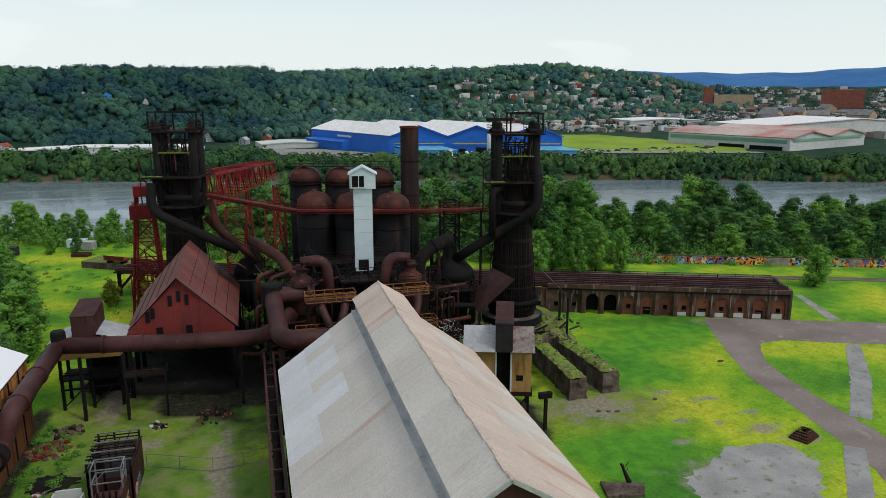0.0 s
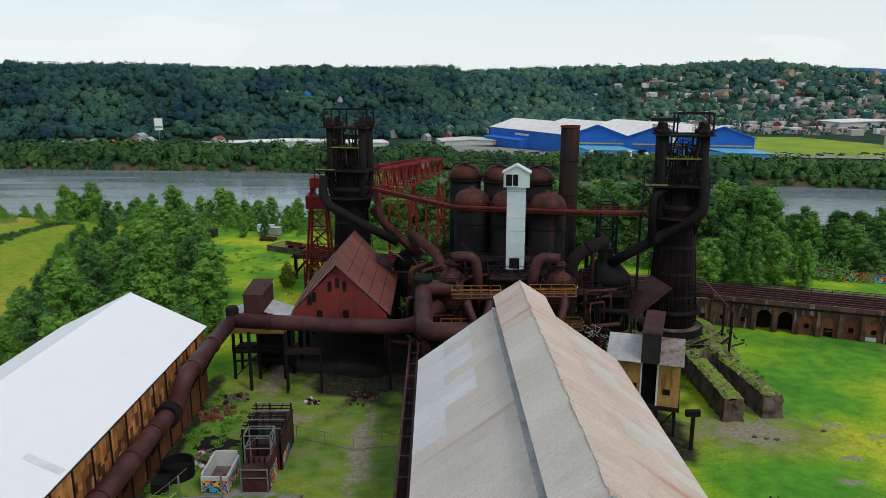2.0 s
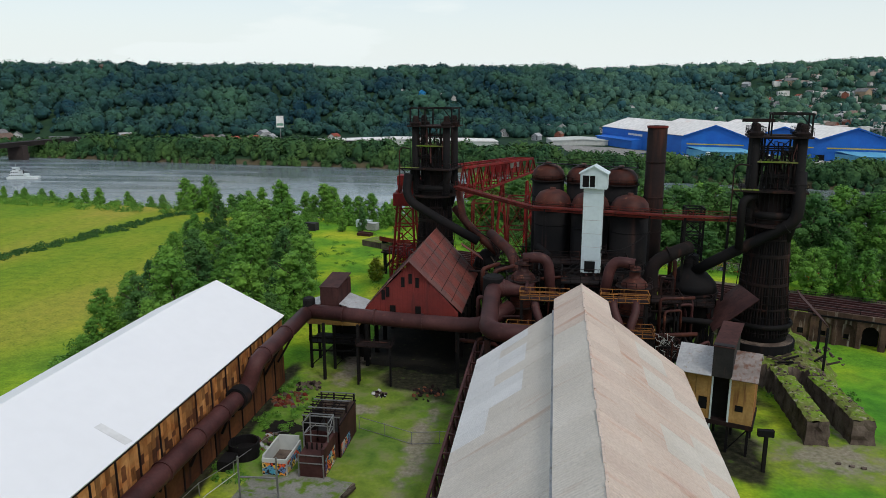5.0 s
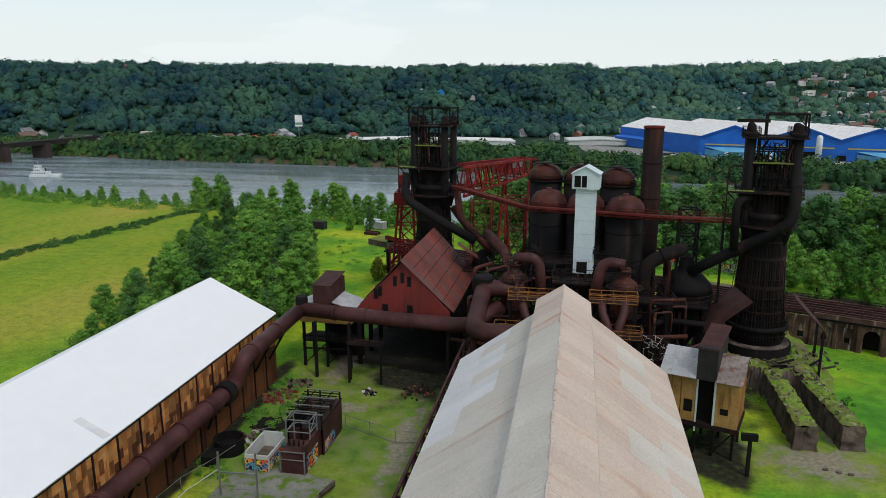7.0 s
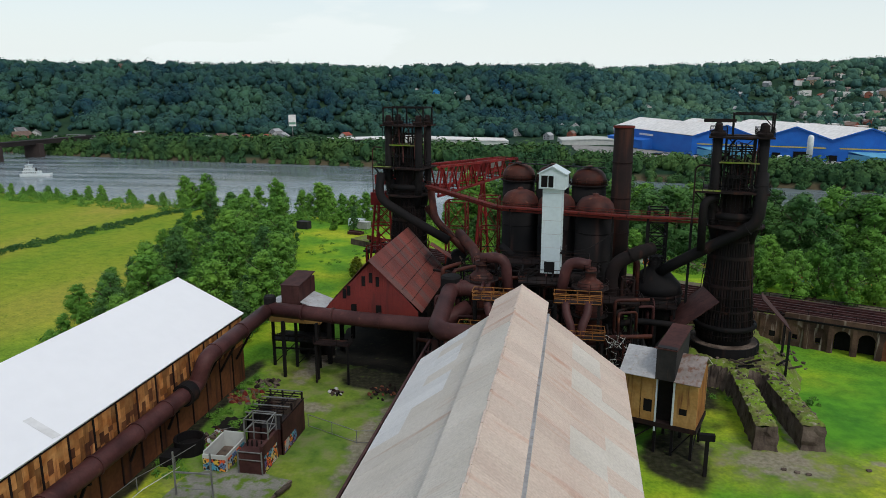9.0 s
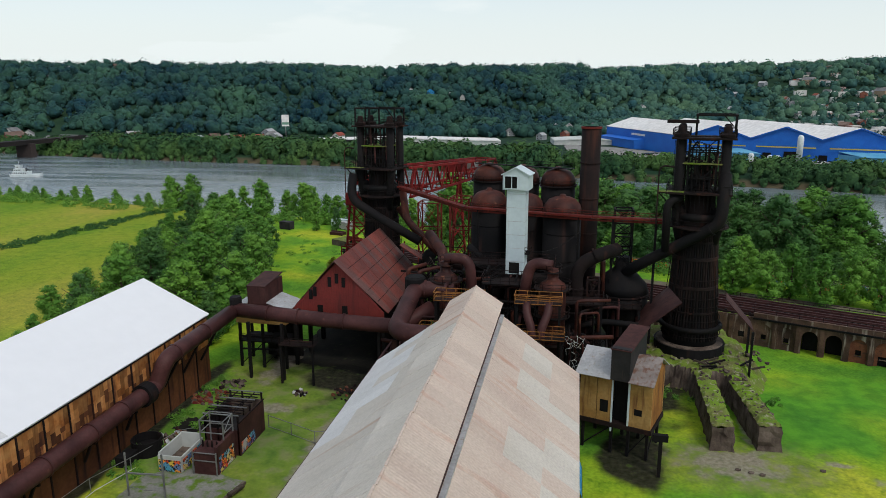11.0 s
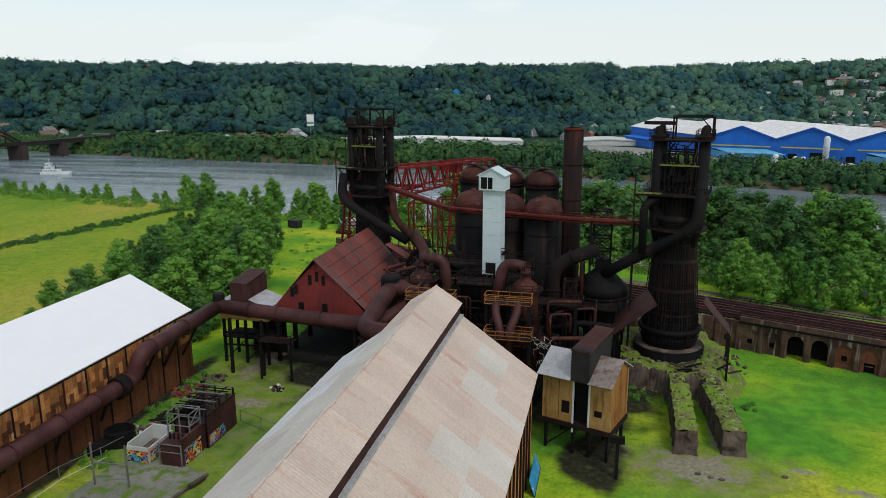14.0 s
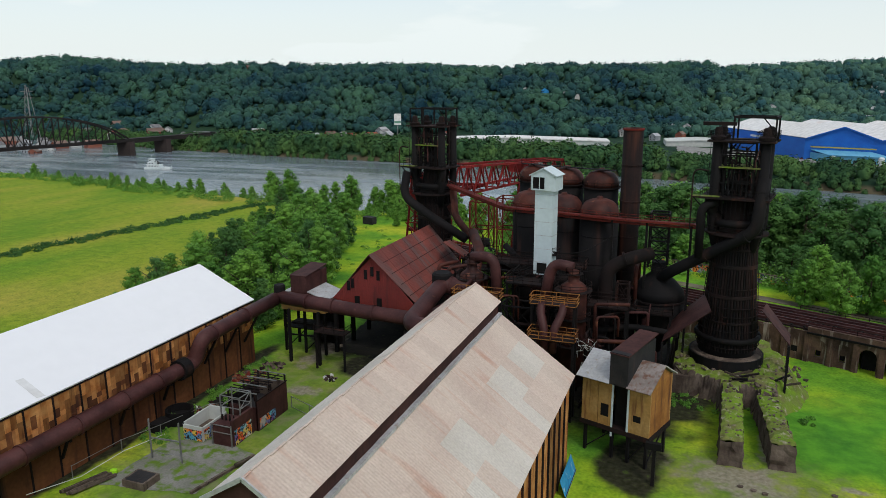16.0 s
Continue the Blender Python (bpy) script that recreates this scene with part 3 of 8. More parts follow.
wx = np.linspace(-2500, 3500, 121)
wfar, wnear = np.interp(wx, fb_x, fb_y) + 12, np.interp(wx, nb_x, nb_y) - 2
wv = np.stack([np.concatenate([wx, wx]), np.concatenate([wnear, wfar]), np.full(242, WATER_Z)], -1)
wq = np.array([(i, i + 1, 122 + i, 121 + i) for i in range(120)])
water = new("water", big_mesh("water", wv, wq, WATER))
tagged(water, "broad brown river with small ripples", "river", kind="structure")

# far ridges behind the town, their haze painted in as blue
bv, bf = [], []
for k in range(61):
    a = radians(20 + k * 1.2)
    e = 1.05 + 0.10 * math.sin(k * 0.31) + 0.28 * smooth01((k - 16) / 8.0) + 0.05 * math.sin(k * 1.7)
    zt = 45 + math.tan(radians(float(e))) * 3600
    for r, z in ((2700, -5), (3200, zt * 0.72), (3600, zt), (4300, -5)):
        bv.append((r * math.sin(a), r * math.cos(a), z))
for k in range(60):
    for j in range(3):
        bf.append((k * 4 + j, (k + 1) * 4 + j, (k + 1) * 4 + j + 1, k * 4 + j + 1))
tagged(new("backdrop", big_mesh("backdrop", bv, bf, MOUNTAIN, True)), "far wooded ridges on the horizon, blue with painted haze", "mountains", kind="structure")


def sheet(name, outline, z, material, label, category, ragged=0.3, step=1.5, parent=None):
    """A thin patch of ground cover with an uneven edge."""
    pts, n = [], len(outline)
    for i in range(n):
        p, q = Vector(outline[i]), Vector(outline[(i + 1) % n])
        k = max(1, int((q - p).length / step))
        for j in range(k):
            a = p.lerp(q, j / k)
            pts.append((a.x + random.uniform(-ragged, ragged), a.y + random.uniform(-ragged, ragged)))
    s = Solid()
    m = len(pts)
    area = sum(pts[i][0] * pts[(i + 1) % m][1] - pts[(i + 1) % m][0] * pts[i][1] for i in range(m))
    pts = pts if area > 0 else pts[::-1]
    s.add([(x, y, z) for x, y in pts], [tuple(range(m))])
    ob = part(name, s, material)
    bm = bmesh.new()
    bm.from_mesh(ob.data)
    bmesh.ops.triangulate(bm, faces=bm.faces[:], ngon_method="EAR_CLIP")
    bm.to_mesh(ob.data)
    bm.free()
    return tagged(ob, label, category, kind="structure")


def blob(cx, cy, rx, ry, n=22, rot=0.0):
    out = []
    for k in range(n):
        a = math.tau * k / n
        r = random.uniform(0.75, 1.15)
        x, y = rx * r * math.cos(a), ry * r * math.sin(a)
        out.append((cx + x * math.cos(rot) - y * math.sin(rot), cy + x * math.sin(rot) + y * math.cos(rot)))
    return out


DRIVE_WEST = [(84.8, 117.3), (80.7, 107.0), (77.2, 98.1), (74.4, 89.6), (73.6, 79.5), (71.8, 68.2), (70.5, 62.1), (68.5, 56.0)]
DRIVE_EAST = [(74.5, 56.0), (77.0, 63.0), (79.0, 70.0), (79.2, 78.0), (79.8, 87.0), (81.8, 95.5), (86.2, 102.4), (91.7, 103.0)]
sheet("road", DRIVE_WEST + DRIVE_EAST + [(101.5, 98.6), (108.0, 96.3), (170, 74), (176, 85), (118.0, 106.0), (101.2, 112.2), (92, 115.6)],
      0.02, ASPHALT, "worn brown asphalt drive through the lawn", "road", 0.16, 0.5)
sheet("path", [(100.9, 98.2), (103.4, 97.4), (92.0, 83.6), (81.0, 72.6), (79.0, 74.6), (88.6, 84.4)], 0.035, GRAVEL, "grey gravel path across the lawn", "path", 0.14, 0.5)
sheet("path", [(71.4, 67.8), (73.6, 66.4), (65.2, 56.6), (62.4, 57.6)], 0.035, GRAVEL, "grey gravel path beside the brown drive", "path", 0.14, 0.5)
sheet("path", [(108.6, 110.4), (114.6, 126.6), (116.0, 126.2), (111.0, 109.8)], 0.035, GRAVEL, "grey gravel path beside the brick wall", "path", 0.18, 0.5)
sheet("works_slab", [(42, 57.0), (46.4, 62.1), (47.4, 66.2), (52, 68.4), (56.9, 71.3), (60.5, 71.2), (64.2, 70.2), (65.4, 65.1), (59.5, 58.2), (55, 52)], 0.03, GRAVEL, "wide grey gravel slab in the lawn", "slab", 0.45, 0.7)
sheet("slab_ground", [(-24.5, 60), (-12.6, 62.2), (-11.2, 72), (-19, 74), (-24, 71)], 0.06, SLAB, "cracked concrete slab with weeds", "slab", 0.15)
# near-black sheet painting the shade under furnaces and cast house
sheet("soot_floor", [(-19, 108), (-13, 106.5), (-8, 105), (-2, 106), (3, 104), (26, 101), (32, 101), (35, 103), (36, 112), (36, 130), (8, 140), (-22, 146), (-21, 120)], 0.02, BLACK_GROUND, "near-black ground painted as shade under the furnaces and cast house", "bare ground", 0.35, 0.8)
# near-black sheet below the riverside trees, covering the lawn colour
sheet("wood_floor", [(-10, 199), (30, 188), (90, 169), (150, 150), (236, 123), (236, 172), (125, 206), (-10, 232)], 0.03, BLACK_GROUND, "dark floor of the riverside woods", "woodland floor", 0.6, 2.0)
sheet("tar_patch", blob(-24.5, 84, 3.0, 2.2, 40), 0.03, BLACK_GROUND, "black tar patch in the grass", "bare ground", 0.15, 0.5)

# ---- great hall in the foreground ----
HALL_Y0, HALL_Y1, HX = 36.5, 83.3, 14.1
hall = thing("long_hall", "long steel hall with a pale rust-stained corrugated roof and raised ridge", "hall", kind="")
E_Z, E_X, M_X, M_ZB, M_ZT, R_Z = 11.6, 12.3, 2.95, 18.3, 19.9, 21.85
s = Solid()
s.gable(HALL_Y1 - 0.4, 0.3, [(HX - E_X + 0.5, 0), (HX + E_X - 0.5, 0), (HX + E_X - 0.5, E_Z), (HX + M_X, M_ZB - 0.2), (HX - M_X, M_ZB - 0.2), (HX - E_X + 0.5, E_Z)])
part("gable_wall", s, ORANGE_WALL, hall, "rusted orange sheet gable")
s = Solid()
s.gable(HALL_Y0 + 1.0, 0.3, [(HX - E_X + 0.5, 0), (HX + E_X - 0.5, 0), (HX + E_X - 0.5, E_Z), (HX + M_X, M_ZB - 0.2), (HX - M_X, M_ZB - 0.2), (HX - E_X + 0.5, E_Z)])
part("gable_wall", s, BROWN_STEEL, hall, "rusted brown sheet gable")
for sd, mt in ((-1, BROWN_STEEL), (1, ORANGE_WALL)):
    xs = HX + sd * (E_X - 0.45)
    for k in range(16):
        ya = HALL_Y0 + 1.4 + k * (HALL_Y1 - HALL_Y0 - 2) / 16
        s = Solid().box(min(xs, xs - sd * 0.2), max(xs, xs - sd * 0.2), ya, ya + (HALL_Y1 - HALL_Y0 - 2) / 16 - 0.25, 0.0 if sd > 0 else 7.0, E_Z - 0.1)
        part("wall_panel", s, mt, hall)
        c = Solid().box(xs - 0.2, xs + 0.2, ya - 0.25, ya + 0.02, 0, E_Z)
        part("column", c, RUST_DARK, hall)
# roof sheets, laid in strips down each slope
SLOPE = [(M_X - 0.05, M_ZB + 0.05), (E_X, E_Z)]
rows_n, cols_n = 3, 18
for sd in (-1, 1):
    for j in range(rows_n):
        for k in range(cols_n):
            t0, t1 = j / rows_n, (j + 1) / rows_n + 0.012
            ya = HALL_Y0 + k * (HALL_Y1 - HALL_Y0) / cols_n
            yb = ya + (HALL_Y1 - HALL_Y0) / cols_n + 0.12
            lift = 0.03 * (rows_n - j) + 0.02 * (k % 2) + random.uniform(0, 0.012)
            xa, za = HX + sd * (SLOPE[0][0] + (SLOPE[1][0] - SLOPE[0][0]) * t0), SLOPE[0][1] + (SLOPE[1][1] - SLOPE[0][1]) * t0
            xb, zb = HX + sd * (SLOPE[0][0] + (SLOPE[1][0] - SLOPE[0][0]) * t1), SLOPE[0][1] + (SLOPE[1][1] - SLOPE[0][1]) * t1
            q = [(xa, ya, za + lift), (xb, ya, zb + lift), (xb, yb, zb + lift), (xa, yb, za + lift)]
            s = Solid().slab(*(q if sd > 0 else q[::-1]), t=0.05)
            if sd < 0:
                mt = HALL_WHITE if (j >= 1 and k in (17, 15, 14, 12, 11)) or (j == 2 and k > 8) else HALL_GREY
            else:
                mt = HALL_PINK if random.random() < 0.7 or j == 0 else HALL_GREY
            part("roof_sheet", s, mt, hall)
    for k in range(cols_n):
        ya = HALL_Y0 + k * (HALL_Y1 - HALL_Y0) / cols_n
        yb = ya + (HALL_Y1 - HALL_Y0) / cols_n + 0.1
        lift = 0.02 * (k % 2)
        q = [(HX, ya, R_Z + lift), (HX + sd * (M_X + 0.25), ya, M_ZT - 0.1 + lift), (HX + sd * (M_X + 0.25), yb, M_ZT - 0.1 + lift), (HX, yb, R_Z + lift)]
        part("ridge_sheet", Solid().slab(*(q if sd > 0 else q[::-1]), t=0.05), HALL_PINK if sd > 0 or k > 12 else HALL_GREY, hall)
    xs = HX + sd * (M_X - 0.1)
    part("monitor_wall", Solid().box(xs - 0.06, xs + 0.06, HALL_Y0 + 0.3, HALL_Y1 - 0.3, M_ZB - 0.3, M_ZT), TIN if sd < 0 else BROWN_STEEL, hall)
    part("flashing", Solid().box(min(xs + sd * 0.08, xs + sd * 0.5), max(xs + sd * 0.08, xs + sd * 0.5), HALL_Y0, HALL_Y1, M_ZB - 0.12, M_ZB + 0.16), TIN, hall)
s = Solid()
s.gable(HALL_Y0 + 0.4, 0.15, [(HX - M_X, M_ZB - 0.4), (HX + M_X, M_ZB - 0.4), (HX + M_X, M_ZT), (HX, R_Z - 0.1), (HX - M_X, M_ZT)])
part("monitor_gable", s, BROWN_STEEL, hall, "rusted boards with pale trim")
s = Solid()
s.gable(HALL_Y1 - 0.5, 0.15, [(HX - M_X, M_ZB - 0.4), (HX + M_X, M_ZB - 0.4), (HX + M_X, M_ZT), (HX, R_Z - 0.1), (HX - M_X, M_ZT)])
part("monitor_gable", s, BROWN_STEEL, hall)
for sd in (-1, 1):
    part("trim_board", Solid().beam((HX, HALL_Y0 - 0.03, R_Z + 0.02), (HX + sd * (M_X + 0.3), HALL_Y0 - 0.03, M_ZT - 0.1), 0.12, 0.3), TIN, hall)
    part("trim_board", Solid().beam((HX + sd * M_X, HALL_Y0 - 0.03, M_ZB), (HX + sd * E_X, HALL_Y0 - 0.03, E_Z), 0.12, 0.3), TIN, hall)
# ragged ridge cap
y = HALL_Y0
while y < HALL_Y1:
    ln = random.uniform(0.8, 2.2)
    dx = random.uniform(-0.05, 0.05)
    s = Solid().slab((HX + dx - 0.09, y, R_Z + 0.05), (HX + dx + 0.09, y, R_Z + 0.05), (HX + dx + 0.09, min(y + ln, HALL_Y1), R_Z + 0.09), (HX + dx - 0.09, min(y + ln, HALL_Y1), R_Z + 0.09), 0.06)
    part("ridge_cap", s, HALL_PINK, hall)
    y += ln * random.uniform(0.95, 1.2)

# ---- white-roofed warehouse ----
wh = thing("warehouse", "long warehouse with a clean white roof and rusted orange walls", "warehouse")
WX, WE, WZ, WR, WY0, WY1 = -40.2, 10.6, 10.7, 15.9, -20.0, 99.2
for sd in (-1, 1):
    q = [(WX, WY0, WR), (WX + sd * WE, WY0, WZ), (WX + sd * WE, WY1, WZ), (WX, WY1, WR)]
    part("roof", Solid().slab(*(q if sd > 0 else q[::-1]), t=0.22), WHITE_ROOF, wh)
    xs = WX + sd * (WE - 0.35)
    part("fascia", Solid().box(xs - 0.12, xs + 0.12, WY0, WY1 - 0.05, WZ - 0.5, WZ - 0.15), RUST_DARK, wh)
    for k in range(30 if sd > 0 else 1):
        ya = WY1 - 0.3 - (k + 1) * 3.9 if sd > 0 else WY0
        yb = ya + 3.6 if sd > 0 else WY1 - 0.2
        if sd > 0:
            part("column", Solid().box(xs + 0.02, xs + 0.2, ya - 0.16, ya + 0.02, 0, WZ - 0.5), RUST_DARK, wh)
            for j, (z0, z1) in enumerate(((5.9, 10.2), (0, 5.85))):
                if j == 0:
                    # small sheets of differing age
                    for c in range(5):
                        y0, y1 = ya + c * 0.76, ya + c * 0.76 + 0.75
                        cuts = [5.9, 5.9 + random.choice((0.8, 1.2, 1.6)), 5.9 + random.choice((2.2, 2.7, 3.2)), 10.2]
                        for z0_, z1_ in zip(cuts, cuts[1:]):
                            part("wall_sheet", Solid().box(xs - 0.08, xs + 0.06 + 0.01 * (c % 2), y0, y1, z0_, z1_ - 0.02), LOWER_WALL if z0_ < 7.6 and random.random() < 0.35 else ORANGE_WALL, wh)
                else:
                    part("wall_panel", Solid().box(xs - 0.08, xs + 0.05, ya, yb + 0.2, z0, z1), LOWER_WALL, wh)
        else:
            part("wall_panel", Solid().box(xs - 0.08, xs + 0.08, ya, yb, 0, WZ - 0.3), ORANGE_WALL, wh)
s = Solid()
s.gable(WY1 - 0.5, 0.2, [(WX - WE + 0.4, 0), (WX + WE - 0.4, 0), (WX + WE - 0.4, WZ - 0.2), (WX, WR - 0.3), (WX - WE + 0.4, WZ - 0.2)])
part("gable_wall", s, ORANGE_WALL, wh)
s = Solid()
s.gable(WY0 + 0.3, 0.2, [(WX - WE + 0.4, 0), (WX + WE - 0.4, 0), (WX + WE - 0.4, WZ - 0.2), (WX, WR - 0.3), (WX - WE + 0.4, WZ - 0.2)])
part("gable_wall", s, ORANGE_WALL, wh)

part("roof_stain", Solid().slab((-33.2, 58.1, 12.51), (-30.0, 58.0, 10.94), (-29.8, 59.0, 10.84), (-33.1, 59.1, 12.46), 0.02), ROOF_STAIN, wh, "faint grey stain on the white roof")

# ---- red cast house ----
red = thing("cast_house", "red-rusted cast house with a steep patched sheet roof on black columns", "cast house")
CX, CE, CZE, CZR, CY0, CY1 = -11.4, 8.0, 9.6, 18.2, 106.0, 132.5
s = Solid()
s.gable(CY0 + 0.6, 0.25, [(CX - CE + 0.4, 8.0), (CX + CE - 0.4, 8.0), (CX + CE - 0.4, CZE + 0.3), (CX, CZR - 0.4), (CX - CE + 0.4, CZE + 0.3)])
part("gable_wall", s, RED_WALL, red, "red-rusted sheet gable")
for wx0 in (-14.3, -10.2):
    part("window", Solid().box(wx0 - 0.45, wx0 + 0.45, CY0 + 0.5, CY0 + 0.62, 9.3, 10.7), DARK_OPEN, red, "dark open window")
for wx0, zz in ((-12.6, 14.6), (-11.4, 15.2), (-10.3, 14.6), (-15.1, 12.9), (-15.8, 12.4)):
    part("louvre", Solid().box(wx0 - 0.28, wx0 + 0.28, CY0 + 0.48, CY0 + 0.61, zz - 0.8, zz + 0.8), RUST_BLACK, red, "dark louvre")
for sd in (-1, 1):
    for j in range(3):
        for k in range(6):
            t0, t1 = j / 3, (j + 1) / 3 + 0.01
            ya, yb = CY0 - 0.6 + k * (CY1 - CY0 + 0.6) / 6, CY0 - 0.6 + (k + 1) * (CY1 - CY0 + 0.6) / 6 - 0.05
            # the front verge is raked back towards the eaves
            if k == 0:
                ya += 2.2 * t0
            lf = 0.04 * (3 - j)
            xa, xb = CX + sd * CE * t0, CX + sd * CE * t1
            za, zb = CZR + (CZE - CZR) * t0 + lf, CZR + (CZE - CZR) * t1 + lf
            q = [(xa, ya, za), (xb, ya + (0.7 if k == 0 else 0), zb), (xb, yb, zb), (xa, yb, za)]
            part("roof_sheet", Solid().slab(*(q if sd > 0 else q[::-1]), t=0.08), RED_ROOF, red)
    xs = CX + sd * (CE - 0.5)
    part("side_wall", Solid().box(xs - 0.1, xs + 0.1, CY0 + 0.9, CY1, 7.0 if sd < 0 else 4.0, CZE + 0.2), RUST_DARK, red)
for k in range(5):
    for sd in (-1, 1):
        xs = CX + sd * (CE - 0.6)
        part("column", Solid().box(xs - 0.3, xs + 0.3, CY0 + 0.8 + k * 6.2, CY0 + 1.4 + k * 6.2, 0, 8.0), RUST_BLACK, red)
for k in range(6):
    part("purlin", Solid().beam((CX - CE, CY0 + 1 + k * 5.0, 8.0), (CX + CE, CY0 + 1 + k * 5.0, 8.0), 0.5), RUST_BLACK, red)
for sd in (-1, 1):
    for t0 in (0.2, 0.4, 0.6, 0.8):
        xa, za = CX + sd * CE * t0, CZR + (CZE - CZR) * t0 + 0.14
        part("seam", Solid().beam((xa, CY0 + 1.6, za), (xa, CY1, za), 0.07, 0.05), RUST_DARK, red)
part("back_wall", Solid().box(CX - CE + 0.4, CX + CE - 0.4, CY1 - 0.4, CY1 - 0.1, 0, CZE), RUST_BLACK, red)
part("floor_deck", Solid().box(CX - CE + 0.6, CX + CE - 0.6, CY0 + 6, CY1 - 0.6, 7.4, 7.9), RUST_BLACK, red)


# ---- small roofed house with a brown box on top, beside the cast house ----
sh = thing("valve_house", "small tin-roofed house with a brown steel roof box", "house")
part("body", Solid().box(-28.0, -19.4, 104.6, 109.6, 7.6, 10.2), YELLOW_BRICK, sh)
for sd in (-1, 1):
    q = [(-23.7, 103.9, 11.9), (-23.7 + sd * 5.0, 103.9, 10.2), (-23.7 + sd * 5.0, 110.2, 10.2), (-23.7, 110.2, 11.9)]
    part("roof", Solid().slab(*(q if sd > 0 else q[::-1]), t=0.12), TIN, sh)
part("roof_box", Solid().box(-25.3, -22.3, 103.7, 110.6, 10.6, 14.1), BROWN_STEEL, sh, "brown steel box with sloping lid")
part("lid", Solid().slab((-25.4, 103.6, 14.15), (-22.2, 103.6, 14.15), (-22.2, 110.7, 14.75), (-25.4, 110.7, 14.75), 0.12), BROWN_STEEL, sh)
for px in (-27.6, -23.7, -19.8):
    for py in (105.0, 109.2):
        part("post", Solid().box(px - 0.2, px + 0.2, py - 0.2, py + 0.2, 0, 7.7), RUST_BLACK, sh)
part("deck", Solid().box(-27.8, -19.4, 104.8, 109.4, 4.3, 4.5), RUST_BLACK, sh)
part("deck_rail", railing(Solid(), [(-27.8, 104.8, 4.5), (-19.4, 104.8, 4.5)], 1.1, 1.4, 0.08), RUST_DARK, sh)
for bx0, bx1 in ((-27.6, -23.7), (-23.7, -19.8)):
    part("brace", Solid().beam((bx0, 105, 0.4), (bx1, 105, 4.2), 0.16), RUST_BLACK, sh)
part("brace", Solid().beam((-27.6, 105, 3), (-19.8, 105, 3.2), 0.25), RUST_BLACK, sh)
part("brace", Solid().beam((-27.6, 105, 5.2), (-19.8, 105, 5.2), 0.25), RUST_BLACK, sh)

# added black sheet, standing in for the shaded space behind the posts
part("back_wall", Solid().box(-25.5, -19.2, 110.6, 110.8, 0, 7.6), RUST_BLACK, sh, "added black backing for the dark space below the house")
lean = thing("lean_to_roof", "pale rusted sheet lean-to roof behind the cast house", "roof", "lean-to roofs")
part("sheet", Solid().slab((-5.4, 124.0, 17.0), (-1.8, 126.0, 14.0), (-3.0, 132.0, 13.4), (-6.4, 130.5, 16.0), 0.12), RED_ROOF, lean)
for c in ((-1.9, 126.2, 13.8), (-3.1, 131.8, 13.2)):
    part("post", Solid().beam((c[0], c[1], 0), c, 0.25), RUST_BLACK, lean)

# ---- gas mains ----
def gas_main(label, pts, r, material, bend=2.0, rings=(), n=18):
    p = thing("gas_main", label, "pipe")
    part("pipe", Solid().tube(pts, r, n, bend), material, p, smooth=True)
    for a, b in rings:
        a, b = Vector(a), Vector(b)
        d = (b - a).normalized() * 0.14
        part("flange", Solid().tube([a - d, a + d], r + 0.14, n), material, p, smooth=False)
    return p


PX = -27.0
LX = -28.55
west_main = gas_main("oxblood steel gas main beside the warehouse", [(LX, -15, 6.1), (LX, 82.4, 6.1), (PX - 0.2, 83.0, 9.8), (PX, 101.3, 10.4)], 1.12, RUST_PIPE, 1.3,
                     [((LX, y, 6.1), (LX, y + 1, 6.1)) for y in (20, 29, 38, 46, 54, 61.5, 69, 75, 80, 81)] + [((PX - 0.1, 93, 10.1), (PX - 0.1, 94, 10.13)), ((PX - 0.2, 85.2, 9.85), (PX - 0.2, 86, 9.88))])
part("collar", Solid().tube([(LX, 79.0, 6.1), (LX, 80.6, 6.1)], 1.5, 20), RUST_BLACK, west_main, "wide black collar")
for y in (30, 40, 50, 60, 69, 77):
    part("bracket", Solid().beam((LX, y, 4.9), (-29.7, y, 2.4), 0.28), RUST_DARK, west_main)
    part("bracket", Solid().beam((LX + 0.6, y, 4.95), (-29.7, y, 4.95), 0.28), RUST_DARK, west_main)
for y in (86, 91, 96):
    part("bracket", Solid().beam((PX, y, 9.0), (-29.7, y, 4.4), 0.28), RUST_DARK, west_main)
    part("bracket", Solid().beam((PX, y, 8.9), (-29.7, y, 8.9), 0.28), RUST_DARK, west_main)
cross_main = gas_main("oxblood steel gas main crossing in front of the cast house", [(PX, 102.2, 10.6), (-10, 101.0, 10.1), (0.6, 100.2, 10.1), (4.6, 103.5, 12.3)], 1.15, RUST_PIPE, 2.5,
                      [((-21, 101.8, 10.45), (-20, 101.7, 10.4)), ((-16, 101.4, 10.3), (-15, 101.4, 10.3)), ((-8.5, 100.9, 10.1), (-7.5, 100.9, 10.1))])
part("vent_drum", Solid().lathe(PX + 0.3, 102.4, [(0.95, 9.6), (0.95, 12.4), (0.8, 12.7)], 16), RUST_BLACK, cross_main, "short black drum")
for px in (-24, -18.5, -3.0, 1.2):
    part("post", Solid().box(px - 0.2, px + 0.2, 100.4, 100.9, 0, 9.2), RUST_BLACK, cross_main)
part("walkway", Solid().box(-18.5, -13.0, 99.2, 101.5, 6.2, 6.4), RUST_DARK, cross_main)
part("handrail", railing(Solid(), [(-18.5, 99.2, 6.4), (-13.0, 99.2, 6.4), (-13.0, 101.5, 6.4)]), RUST_DARK, cross_main)
for px in (-18.3, -13.2):
    part("post", Solid().box(px - 0.15, px + 0.15, 99.3, 99.6, 0, 6.2), RUST_BLACK, cross_main)
